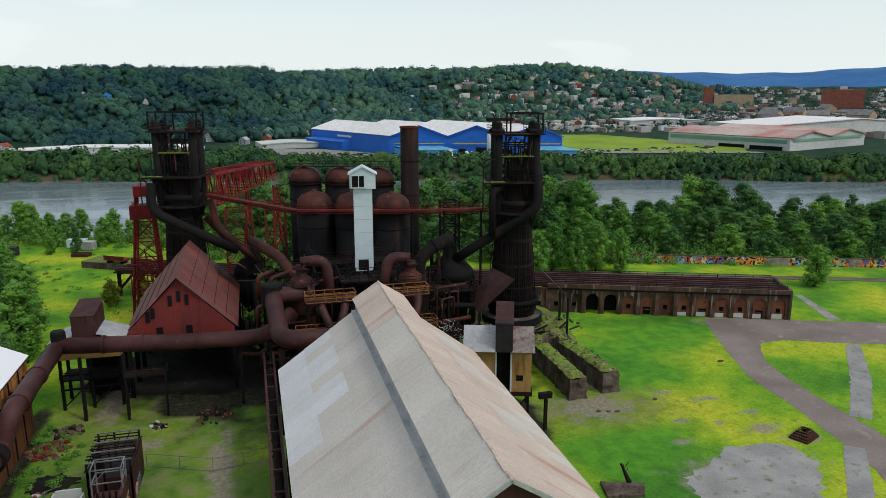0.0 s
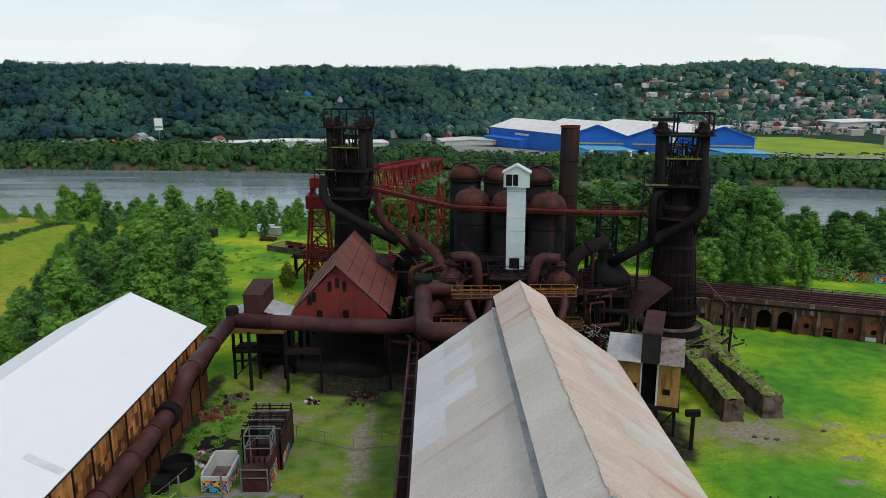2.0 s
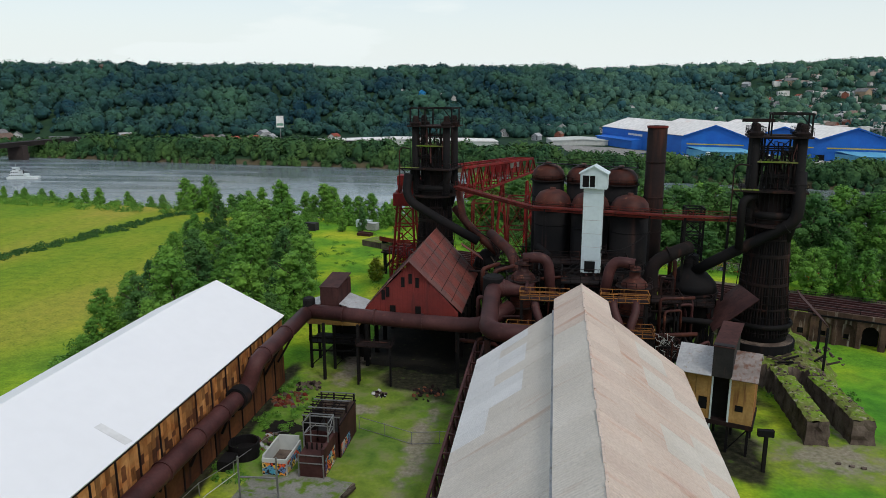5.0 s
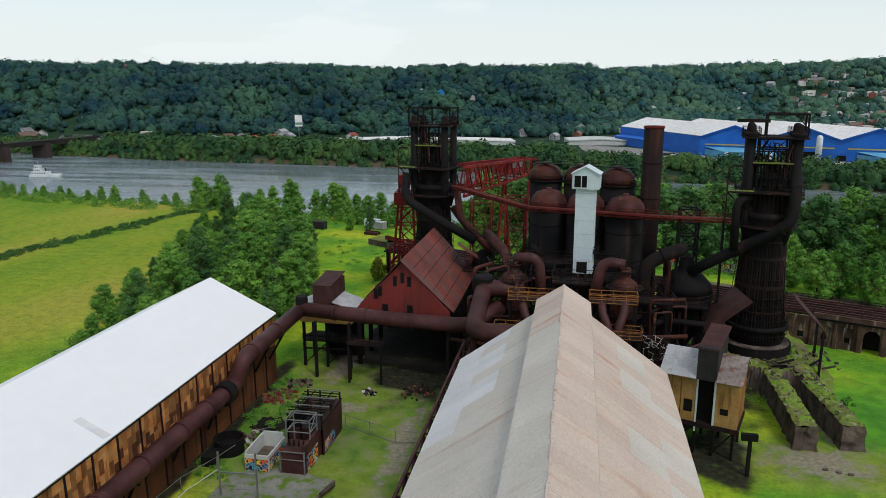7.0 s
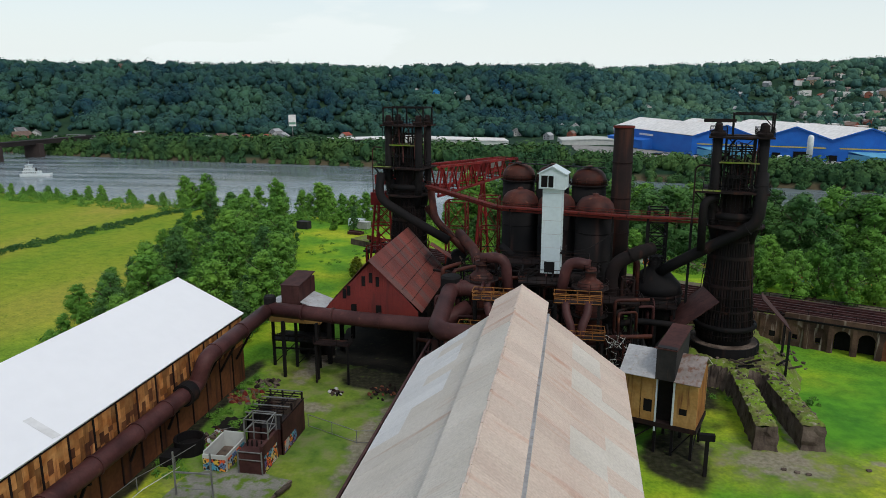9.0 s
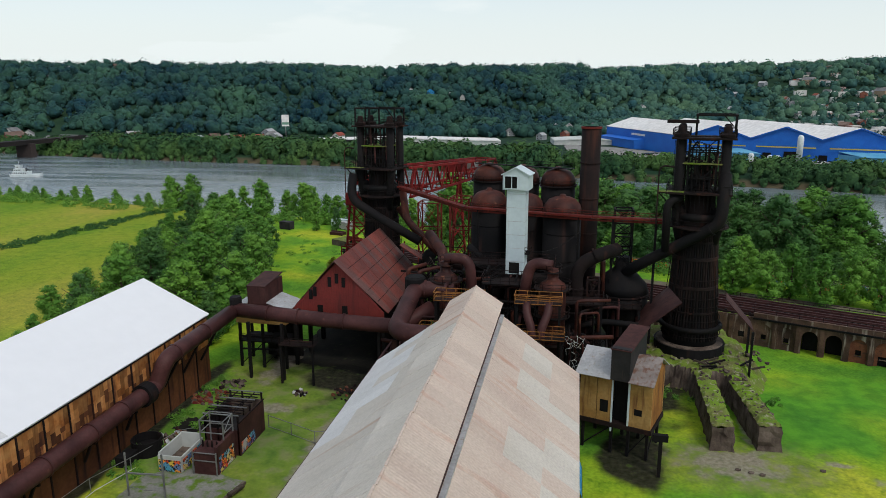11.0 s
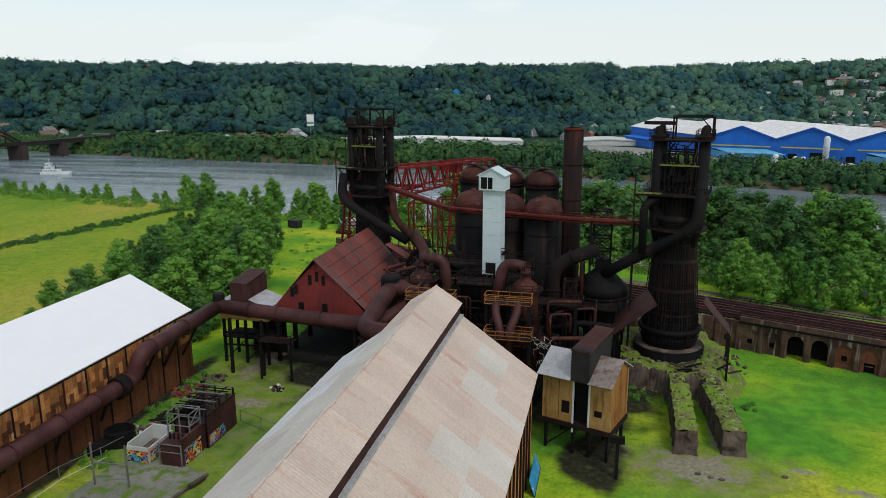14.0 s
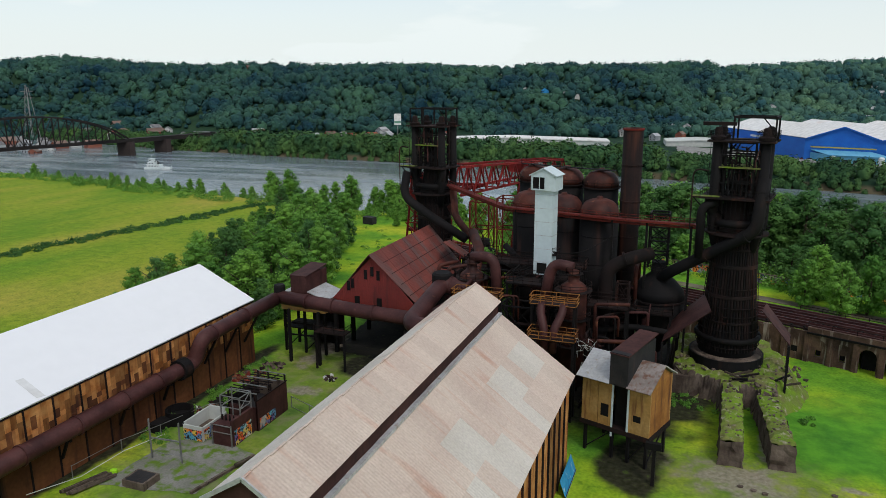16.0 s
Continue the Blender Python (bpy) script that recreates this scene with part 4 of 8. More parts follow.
loop_main = gas_main("thick oxblood gas main turning behind the hall roof", [(8.0, 104.0, 15.0), (1.9, 104.0, 15.0), (2.4, 89.5, 13.2), (14.0, 88.6, 13.0)], 1.25, RUST_PIPE, 2.0, [((3.5, 104.0, 15.0), (4.5, 104.0, 15.0))])
part("valve_box", Solid().lathe(1.9, 104.2, [(1.6, 13.6), (1.6, 16.6), (1.3, 16.9)], 14), RUST_BLACK, loop_main)
part("post", Solid().box(2.0, 2.8, 89.3, 90.1, 0, 12), RUST_DARK, loop_main)
part("post", Solid().box(1.6, 2.3, 102.6, 103.3, 0, 13.6), RUST_BLACK, loop_main)


# ---- blast furnaces ----
def furnace(cx, cy, base_z, label, turn):
    f = thing("blast_furnace", label, "blast furnace", "blast furnaces", m=pose(cx, cy, 0, 0, 0, turn) @ Matrix.Diagonal((0.87, 0.87, 1, 1)))
    part("foundation", Solid().lathe(0, 0, [(6.2, 0), (6.2, base_z)], 28), RUST_BLACK, f, "soot-black round foundation")
    part("moss_ring", Solid().lathe(0, 0, [(6.0, base_z - 0.1), (5.8, base_z + 0.12), (5.0, base_z + 0.2)], 28), CONCRETE, f, "broken concrete ring with rubble")
    part("hearth", Solid().lathe(0, 0, [(4.75, base_z), (4.6, base_z + 2.2), (4.4, base_z + 4.4)], 32), RUST_BLACK, f, smooth=True)
    part("shell", Solid().lathe(0, 0, [(4.4, base_z + 4.4), (4.1, 11.0), (3.6, 17.5), (3.3, 23.5), (3.4, 24.6), (2.6, 27.0), (2.2, 29.0)], 32), RUST_DARK, f, smooth=True)
    SHELL = ((base_z + 1.0, 4.75), (base_z + 4.4, 4.45), (11.0, 4.15), (17.5, 3.68), (23.2, 3.38))
    radius = lambda z: float(np.interp(z, [q[0] for q in SHELL], [q[1] for q in SHELL]))
    for z, h in ((10.4, 0.3), (14.2, 0.5), (18.7, 0.55), (21.4, 0.3)):
        r = radius(z)
        part("band", Solid().lathe(0, 0, [(r - 0.1, z), (r + 0.32, z + 0.04), (r + 0.32, z + h), (r - 0.1, z + h + 0.04)], 32, False), RUST_DARK, f)
    # upright staves all round, thin hoop pipes standing off the shell
    for k in range(56):
        a = math.tau * k / 56
        part("stave", Solid().tube([((r + 0.1) * math.cos(a), (r + 0.1) * math.sin(a), z) for z, r in SHELL], 0.17 if k % 3 else 0.12, 6), RUST_DARK if k % 3 else RUST_BLACK, f)
    for z in (6.9, 8.1, 9.4, 11.6, 12.9, 15.8):
        r = radius(z) + 0.52
        part("hoop_pipe", Solid().tube([(r * math.cos(math.tau * k / 28), r * math.sin(math.tau * k / 28), z) for k in range(29)], 0.07, 6), RUST_DARK, f)
    for k in range(7):
        a = math.tau * (k + 0.4) / 7
        part("hoop_hanger", Solid().beam(((radius(6.5) + 0.5) * math.cos(a), (radius(6.5) + 0.5) * math.sin(a), 6.5), ((radius(18) + 0.5) * math.cos(a), (radius(18) + 0.5) * math.sin(a), 18.0), 0.12), RUST_BLACK, f)
    part("throat_duct", Solid().tube([(3.7 * math.cos(math.tau * k / 28), 3.7 * math.sin(math.tau * k / 28), 25.4) for k in range(29)], 0.6, 10), RUST_BLACK, f, smooth=True)
    for sx in (-1, 1):
        part("gooseneck", Solid().tube([(sx * 2.0, -1.6, 25.6), (sx * 3.9, -2.4, 26.6), (sx * 4.3, -2.6, 29.0)], 0.8, 12, 1.6), RUST_BLACK, f, smooth=True)
    rj = random.Random(int(cy))
    for k in range(26):
        px, py, z0 = rj.uniform(-3.2, 3.2), rj.uniform(-2.9, -1.2), rj.uniform(29.3, 34)
        part("pipe_stub", Solid().tube([(px, py, z0), (px, py, z0 + rj.uniform(1.5, 4)), (px + rj.uniform(-1.2, 1.2), py, z0 + rj.uniform(1.5, 4))], rj.uniform(0.06, 0.16), 6), rj.choice((RUST_BLACK, RUST_DARK, RUST_PIPE)), f)
    part("side_landing", Solid().box(-7.0, -4.4, -4.2, -2.4, 29.0, 29.2), RUST_DARK, f)
    part("landing_moss", Solid().box(-6.9, -4.5, -4.1, -2.5, 29.2, 29.26), MOSS, f)
    part("landing_hoop", Solid().tube([(-6.9, -4.1, 24.2), (-6.9, -4.1, 32.6), (-6.2, -4.1, 33.2), (-4.4, -4.1, 33.0)], 0.13, 6, 0.6), RUST_DARK, f)
    part("landing_brace", Solid().beam((-6.8, -3.4, 29.0), (-4.2, -3.2, 26.6), 0.2), RUST_BLACK, f)
    part("bustle_pipe", Solid().tube([(5.15 * math.cos(math.tau * k / 28), 5.15 * math.sin(math.tau * k / 28), base_z + 2.8) for k in range(29)], 0.42, 10), RUST_BLACK, f, smooth=True)
    # upper works: four uptakes, decks, frames
    for ux, uy in ((-3.7, -2.2), (3.7, -2.2), (-3.7, 2.4), (3.7, 2.4)):
        up = part("uptake", Solid().tube([(ux * 0.75, uy * 0.75, 21.5), (ux, uy, 25.0), (ux, uy, 37.4)], 0.82, 14, 1.2), RUST_BLACK, f, smooth=True)
        part("bleeder_valve", Solid().lathe(ux, uy, [(1.25, 37.4), (1.3, 37.8), (0.7, 38.1), (0.6, 39.0), (0.35, 39.2)], 14), RUST_DARK, up)
        part("uptake_rail", railing(Solid(), [(ux - 1.4, uy - 1.4, 37.5), (ux + 1.4, uy - 1.4, 37.5), (ux + 1.4, uy + 1.4, 37.5), (ux - 1.4, uy + 1.4, 37.5), (ux - 1.4, uy - 1.4, 37.5)], 1.1, 1.4, 0.06), RUST_BLACK, up)
    part("top_deck", Solid().box(-5.2, 5.2, -3.6, -1.0, 37.1, 37.35).box(-5.2, 5.2, 1.2, 3.8, 37.1, 37.35), RUST_DARK, f)
    part("mid_deck", Solid().box(-3.2, 3.2, -3.0, 3.0, 33.4, 33.6), MOSS, f, "moss-grown steel deck")
    part("charging_deck", Solid().box(-5.6, 5.2, -4.6, 4.6, 29.0, 29.3), RUST_DARK, f)
    part("deck_moss", Solid().box(-5.5, -2.6, -4.5, -3.0, 29.3, 29.36), MOSS, f)
    part("deck_rail", railing(Solid(), [(-5.5, -4.5, 29.3), (5.1, -4.5, 29.3), (5.1, 4.5, 29.3), (-5.5, 4.5, 29.3), (-5.5, -4.5, 29.3)], 1.1, 1.8, 0.07), RUST_BLACK, f)
    part("lower_deck", Solid().lathe(0, 0, [(3.3, 23.6), (5.2, 23.7), (5.2, 23.9), (3.3, 24.0)], 24, False), RUST_DARK, f)
    part("lower_rail", railing(Solid(), [(5.1 * math.cos(math.tau * k / 12), 5.1 * math.sin(math.tau * k / 12), 23.9) for k in range(13)], 1.1, 3, 0.06), RUST_BLACK, f)
    for sx in (-2.3, 2.3):
        for sy in (-2.3, 2.3):
            part("frame_post", Solid().box(sx - 0.16, sx + 0.16, sy - 0.16, sy + 0.16, 27.0, 37.2), RUST_BLACK, f)
    for z in (31.5, 33.3, 35.5, 37.0):
        s = Solid()
        for a, b in (((-2.3, -2.3), (2.3, -2.3)), ((2.3, -2.3), (2.3, 2.3)), ((2.3, 2.3), (-2.3, 2.3)), ((-2.3, 2.3), (-2.3, -2.3))):
            s.beam((*a, z), (*b, z), 0.22)
        part("frame_ring", s, RUST_BLACK, f)
    for z in (29.3, 33.4):
        part("cross_brace", Solid().beam((-2.3, -2.3, z), (2.3, -2.3, z + 3.9), 0.14).beam((2.3, -2.3, z), (-2.3, -2.3, z + 3.9), 0.14), RUST_BLACK, f)
    part("hopper", Solid().lathe(0, 0, [(0.9, 28.8), (1.9, 30.2), (1.9, 31.4), (1.2, 32.2), (0.6, 33.3)], 18), RUST_DARK, f, smooth=True)
    for k, (px, py) in enumerate(((-1.2, -1.6), (0.2, -1.9), (1.3, -1.4), (-0.6, 1.2), (1.0, 1.5))):
        part("vent_pipe", Solid().tube([(px, py, 29.0), (px, py, 33.2 + k * 0.55)], 0.17, 8), RUST_BLACK, f)
    # head frame over the top deck
    s = Solid()
    for px in (-1.4, 4.9):
        s.beam((px, -2.2, 37.3), (px, -2.2, 40.6), 0.28).beam((px, 2.2, 37.3), (px, 2.2, 40.6), 0.28)
    s.beam((-1.6, -2.2, 40.6), (5.1, -2.2, 40.6), 0.3).beam((-1.6, 2.2, 40.6), (5.1, 2.2, 40.6), 0.3)
    s.beam((4.9, -2.2, 40.6), (4.9, 2.2, 40.6), 0.3).beam((-1.4, -2.2, 40.6), (-1.4, 2.2, 40.6), 0.3)
    s.beam((4.9, -2.2, 38.6), (3.0, -2.2, 40.5), 0.16)
    part("head_frame", s, RUST_BLACK, f)
    rf = random.Random(int(cx))
    for k in range(16):
        a, r0 = rf.uniform(0, math.tau), rf.uniform(2.4, 4.4)
        z0 = rf.uniform(23.5, 31)
        z1 = z0 + rf.uniform(3, 8)
        px, py = r0 * math.cos(a), r0 * math.sin(a) * 0.8
        part("service_pipe", Solid().tube([(px, py, z0), (px, py, min(z1, 38)), (px * 0.6, py * 0.6, min(z1 + 0.8, 38.5))], rf.uniform(0.08, 0.2), 6, 0.3), RUST_BLACK if k % 3 else RUST_DARK, f)
    for k in range(10):
        a = rf.uniform(0, math.tau)
        z0 = rf.uniform(24.5, 34)
        part("strut", Solid().beam((3.9 * math.cos(a), 2.6 * math.sin(a), z0), (3.9 * math.cos(a + 1.3), 2.6 * math.sin(a + 1.3), z0 + rf.uniform(-1, 3)), 0.16), RUST_BLACK, f)
    for sx in (-3.7, 3.7):
        for z0 in (25.5, 29.5, 33.4):
            part("tower_brace", Solid().beam((sx, -2.2, z0), (sx, 2.4, z0 + 3.6), 0.15), RUST_BLACK, f)
            part("tower_brace", Solid().beam((sx, 2.4, z0), (sx, -2.2, z0 + 3.6), 0.15), RUST_BLACK, f)
    for z0 in (25.0, 31.2, 35.2):
        part("girt", Solid().beam((-3.7, -2.5, z0), (3.7, -2.5, z0), 0.2), RUST_BLACK, f)
    for k in range(9):
        z0 = 24.5 + k * 1.4
        part("vertical_rod", Solid().beam((-2.9 + k * 0.72, -2.9, 24.0), (-2.9 + k * 0.72, -2.9, 29.0 + (k % 4) * 2), 0.12), RUST_BLACK, f)
    part("ladder", Solid().beam((-4.6, -3.3, 24), (-4.6, -3.3, 37), 0.08).beam((-4.1, -3.3, 24), (-4.1, -3.3, 37), 0.08).add([], []), RUST_BLACK, f)
    return f


right_f = furnace(44.0, 116.2, 5.2, "tall rust-black blast furnace with pipe uptakes and open top works", -10)
part("boom", Solid().box(-6.2, -1.0, -2.7, -1.9, 39.4, 39.9), RUST_DARK, right_f)
left_f = furnace(-12.6, 138.4, 4.0, "tall soot-black blast furnace behind the red cast house", -14)
part("top_frame", Solid().beam((-5, -2.2, 40.6), (-1.4, -2.2, 40.6), 0.28).beam((-5, 2.2, 40.6), (-1.4, 2.2, 40.6), 0.28).beam((-5, -2.2, 37.3), (-5, -2.2, 40.6), 0.28).beam((-5, 2.2, 37.3), (-5, 2.2, 40.6), 0.28), RUST_BLACK, left_f)

gas_main("rust-black downcomer pipe from the furnace top to the dust catcher", [(47.0, 113.6, 32.0), (46.6, 111.7, 28.2), (46.4, 111.5, 24.9), (34.9, 115.6, 16.9), (33.6, 117.6, 15.2)], 0.86, RUST_BLACK, 1.6, [((45.2, 111.9, 24.0), (44.2, 112.3, 23.3)), ((40.0, 113.8, 20.4), (39.0, 114.1, 19.8))])
gas_main("rust-black standpipe with an elbow beside the furnace shell", [(41.0, 114.0, 28.4), (38.9, 113.2, 27.8), (39.0, 113.2, 20.2)], 0.6, RUST_BLACK, 1.4)
gas_main("rust-black downcomer pipe round the furnace shell", [(-17.5, 136.0, 28.0), (-17.6, 134.0, 23.5), (-11, 131.8, 20.2), (-3.2, 131.0, 16.2)], 0.85, RUST_BLACK, 2.5)
gas_main("red-rusted sloping gas pipe behind the cast house", [(-7.5, 135.5, 25.0), (-6.5, 134, 19.8), (-1.2, 132.0, 15.2)], 0.7, RUST_DOME, 1.5)
gas_main("red-rusted sloping gas pipe behind the cast house", [(-8.5, 136.5, 21.5), (-5.0, 134, 18.0), (0.4, 130.6, 14.2)], 0.7, RUST_DOME, 1.5)


# ---- dust catchers ----
def dust_catcher(cx, cy, r, rim, top, label):
    d = thing("dust_catcher", label, "dust catcher", "dust catchers", m=pose(cx, cy, 0))
    part("cone", Solid().lathe(0, 0, [(r, rim), (r * 0.93, rim + 1.3), (r * 0.6, rim + 2.9), (1.2, top - 0.6), (1.1, top + 1.2)], 30), RUST_BLACK, d, smooth=True)
    part("rim", Solid().lathe(0, 0, [(r + 0.02, rim - 0.25), (r + 0.2, rim - 0.25), (r + 0.2, rim), (r + 0.02, rim + 0.02)], 30, False), RUST_DARK, d)
    part("drum", Solid().lathe(0, 0, [(0.8, 2.6), (r * 0.9, rim - 4.6), (r - 0.02, rim - 4.2), (r - 0.02, rim)], 30), RUST_BLACK, d, smooth=True)
    for k in range(6):
        a = math.tau * (k + 0.5) / 6
        part("leg", Solid().beam((r * math.cos(a) * 0.95, r * math.sin(a) * 0.95, 0), (r * math.cos(a) * 0.95, r * math.sin(a) * 0.95, rim - 4), 0.45), RUST_BLACK, d)
    part("catwalk_rail", railing(Solid(), [(1.9 * math.cos(math.tau * k / 8), 1.9 * math.sin(math.tau * k / 8), top - 0.5) for k in range(9)], 1.1, 2, 0.06), RUST_DARK, d)
    return d


dust_catcher(33.2, 118.7, 4.35, 12.0, 16.6, "soot-black bell-shaped dust catcher on steel legs")
dust_catcher(-0.7, 134.5, 3.7, 10.8, 14.6, "soot-black dust catcher behind the cast house")


# ---- hot blast stoves ----
def stove(cx, cy, r, top, label):
    st = thing("hot_blast_stove", label, "stove", "hot blast stoves", m=pose(cx, cy, 0))
    part("shell", Solid().lathe(0, 0, [(r, 0), (r, top - r * 0.95)], 32), RUST_BLACK, st, smooth=True)
    part("dome", Solid().lathe(0, 0, [(r * 1.0, top - r * 0.95), (r * 1.02, top - r * 0.75), (r * 0.93, top - r * 0.42), (r * 0.72, top - r * 0.16), (r * 0.4, top - 0.1), (0.5, top), (0.45, top + 0.35)], 32), RUST_DOME, st, "rust-red riveted dome", smooth=True)
    for z in (top - r * 1.02,):
        part("ring", Solid().lathe(0, 0, [(r, z), (r + 0.35, z), (r + 0.35, z + 0.18), (r, z + 0.18)], 32, False), RUST_DARK, st)
    for k in range(4):
        z = top - r - 3 - k * 4.5
        if z > 2:
            part("seam", Solid().lathe(0, 0, [(r, z), (r + 0.05, z + 0.03), (r + 0.05, z + 0.2), (r, z + 0.22)], 32, False), RUST_BLACK, st)
    part("rail", railing(Solid(), [((r + 0.3) * math.cos(math.tau * k / 14), (r + 0.3) * math.sin(math.tau * k / 14), top - r * 1.0) for k in range(15)], 1.0, 3, 0.05), RUST_BLACK, st)
    return st


for cx, cy in ((9.5, 133.6), (15.8, 131.4), (22.2, 129.0)):
    stove(cx, cy, 2.95, 30.7, "tall stove with a rusty dome in the rear row")
for cx, cy in ((10.4, 126.4), (16.8, 123.8), (23.2, 121.2)):
    stove(cx, cy, 3.15, 27.0, "tall soot-black stove with a rusty dome in the front row")
cat = thing("stove_catwalk", "rusty railed catwalk over the rear stoves", "catwalk")
part("deck", Solid().beam((7.2, 133.2, 30.9), (24.8, 126.8, 30.9), 1.0, 0.12), RUST_BLACK, cat)
part("rail", railing(Solid(), [(7.0, 132.6, 30.9), (24.6, 126.2, 30.9)], 1.0, 2.2, 0.07), RUST_BLACK, cat)
for cx, cy in ((9.5, 133), (15.8, 130.9), (22.2, 128.4)):
    part("post", Solid().beam((cx, cy - 0.6, 30.3), (cx, cy - 0.6, 31), 0.12), RUST_BLACK, cat)

chim = thing("chimney_stack", "tall rusty steel chimney stack with a red rim", "chimney", m=pose(27.5, 125.8, 0))
part("shell", Solid().lathe(0, 0, [(1.75, 0), (1.65, 20), (1.62, 38.1), (1.4, 38.1), (1.4, 35)], 28, False), RUST_DARK, chim, smooth=True)
part("rim", Solid().lathe(0, 0, [(1.63, 37.8), (1.74, 37.85), (1.74, 38.15), (1.4, 38.15)], 28, False), RUST_RED, chim, "red-rusted rim")
for z in (8, 14, 20, 26, 32):
    part("band", Solid().lathe(0, 0, [(1.66, z), (1.74, z + 0.02), (1.74, z + 0.2), (1.66, z + 0.22)], 28, False), RUST_DARK, chim)

# ---- white hoist tower ----
ho = thing("hoist_tower", "pale painted sheet-metal hoist tower with a gabled cap", "tower", m=pose(16.6, 110.6, 0, 0, 0, -8))
part("shaft", Solid().box(-1.45, 1.45, -1.1, 1.1, 16.4, 30.0), HOIST_WHITE, ho)
cap_ = part("cap", Solid().box(-2.0, 2.0, -1.55, 1.55, 29.6, 32.0), HOIST_WHITE, ho)
for sd in (-1, 1):
    q = [(0, -1.8, 33.1), (sd * 2.25, -1.8, 31.9), (sd * 2.25, 1.8, 31.9), (0, 1.8, 33.1)]
    part("roof", Solid().slab(*(q if sd > 0 else q[::-1]), t=0.12), HOIST_WHITE, ho)
part("gable", Solid().gable(-1.55, 3.1, [(-2.0, 32.0), (2.0, 32.0), (0, 33.0)]), HOIST_WHITE, ho)
part("opening", Solid().box(-1.7, 0.3, -1.62, -1.5, 29.8, 31.7), DARK_OPEN, cap_, "dark square opening")
part("window_frame", Solid().beam((-1.7, -1.65, 31.7), (0.3, -1.65, 31.7), 0.14).beam((-1.7, -1.65, 29.8), (0.3, -1.65, 29.8), 0.14).beam((-1.7, -1.65, 29.8), (-1.7, -1.65, 31.7), 0.14).beam((0.3, -1.65, 29.8), (0.3, -1.65, 31.7), 0.14).beam((-0.6, -1.65, 29.8), (-0.6, -1.65, 31.7), 0.1), HOIST_WHITE, ho)
part("doorway", Solid().box(-0.9, 0.7, -1.16, -1.05, 16.6, 18.3), DARK_OPEN, ho, "dark doorway")
part("balcony", railing(Solid().box(1.4, 2.2, -0.9, 0.6, 19.6, 19.75), [(1.45, -0.9, 19.7), (2.2, -0.9, 19.7), (2.2, 0.6, 19.7)], 1.0, 0.8, 0.08), RUST_DARK, ho)
for k in range(6):
    part("seam", Solid().box(-1.47, 1.47, -1.115, 1.115, 18.4 + k * 2.1, 18.46 + k * 2.1), TIN, ho)
for px in (-1.2, 1.2):
    for py in (-0.9, 0.9):
        part("leg", Solid().box(px - 0.2, px + 0.2, py - 0.2, py + 0.2, 0, 16.5), RUST_BLACK, ho)

# ---- high walkway between the furnaces ----
br = thing("high_walkway", "red-rusted railed walkway between the furnaces", "walkway")
WAY = [(-8.0, 134.8, 26.0), (7.0, 121.6, 24.6), (28.0, 116.2, 24.6), (38.8, 115.4, 24.6)]
s, r_ = Solid(), Solid()
for p, q in zip(WAY, WAY[1:]):
    s.beam(p, q, 1.2, 0.3)
    s.beam(Vector(p) + Vector((0, 0, -0.5)), Vector(q) + Vector((0, 0, -0.5)), 0.3)
    railing(r_, [Vector(p) + Vector((0, -0.55, 0.1)), Vector(q) + Vector((0, -0.55, 0.1))], 0.9, 2.4, 0.07)
part("deck", s, RUST_RED, br)
part("handrail", r_, RUST_RED, br)
for i, (p, q) in enumerate(zip(WAY[1:], WAY[2:])):
    for k in range(2):
        a = Vector(p).lerp(Vector(q), 0.3 + 0.6 * k if i else 0.1 + 0.8 * k)
        part("trestle_post", Solid().beam((a.x, a.y, 0), (a.x, a.y, a.z), 0.35), RUST_BLACK, br)


# ---- gas washers with railed platforms, bent pipes ----
def washer(cx, cy, r, top, material, label):
    w = thing("gas_washer", label, "gas washer", "gas washers", m=pose(cx, cy, 0))
    part("drum", Solid().lathe(0, 0, [(r, 2.0), (r, top - 1.2), (r * 0.9, top - 0.6), (r * 0.5, top), (0.8, top + 0.1), (0.8, top + 1.6)], 24), material, w, smooth=True)
    for z in (top - 1.3, top - 5.4, top - 9.5):
        ga = part("gallery", Solid().lathe(0, 0, [(r, z), (r + 0.75, z), (r + 0.75, z + 0.14), (r, z + 0.14)], 24, False), RUST_DARK, w)
        part("gallery_rail", railing(Solid(), [((r + 0.7) * math.cos(math.tau * k / 12), (r + 0.7) * math.sin(math.tau * k / 12), z + 0.1) for k in range(13)], 1.0, 3, 0.06), RUST_DARK, ga)
    part("top_rail", railing(Solid(), [(1.3 * math.cos(math.tau * k / 8), 1.3 * math.sin(math.tau * k / 8), top + 1.2) for k in range(9)], 1.0, 2, 0.06), RUST_DARK, w)
    part("top_deck", Solid().lathe(0, 0, [(0.8, top + 1.1), (1.35, top + 1.1), (1.35, top + 1.22), (0.8, top + 1.22)], 16, False), RUST_DARK, w)
    for k in range(5):
        a = math.tau * k / 5
        part("leg", Solid().beam((r * math.cos(a), r * math.sin(a), 0), (r * math.cos(a), r * math.sin(a), 3), 0.4), RUST_BLACK, w)
    return w


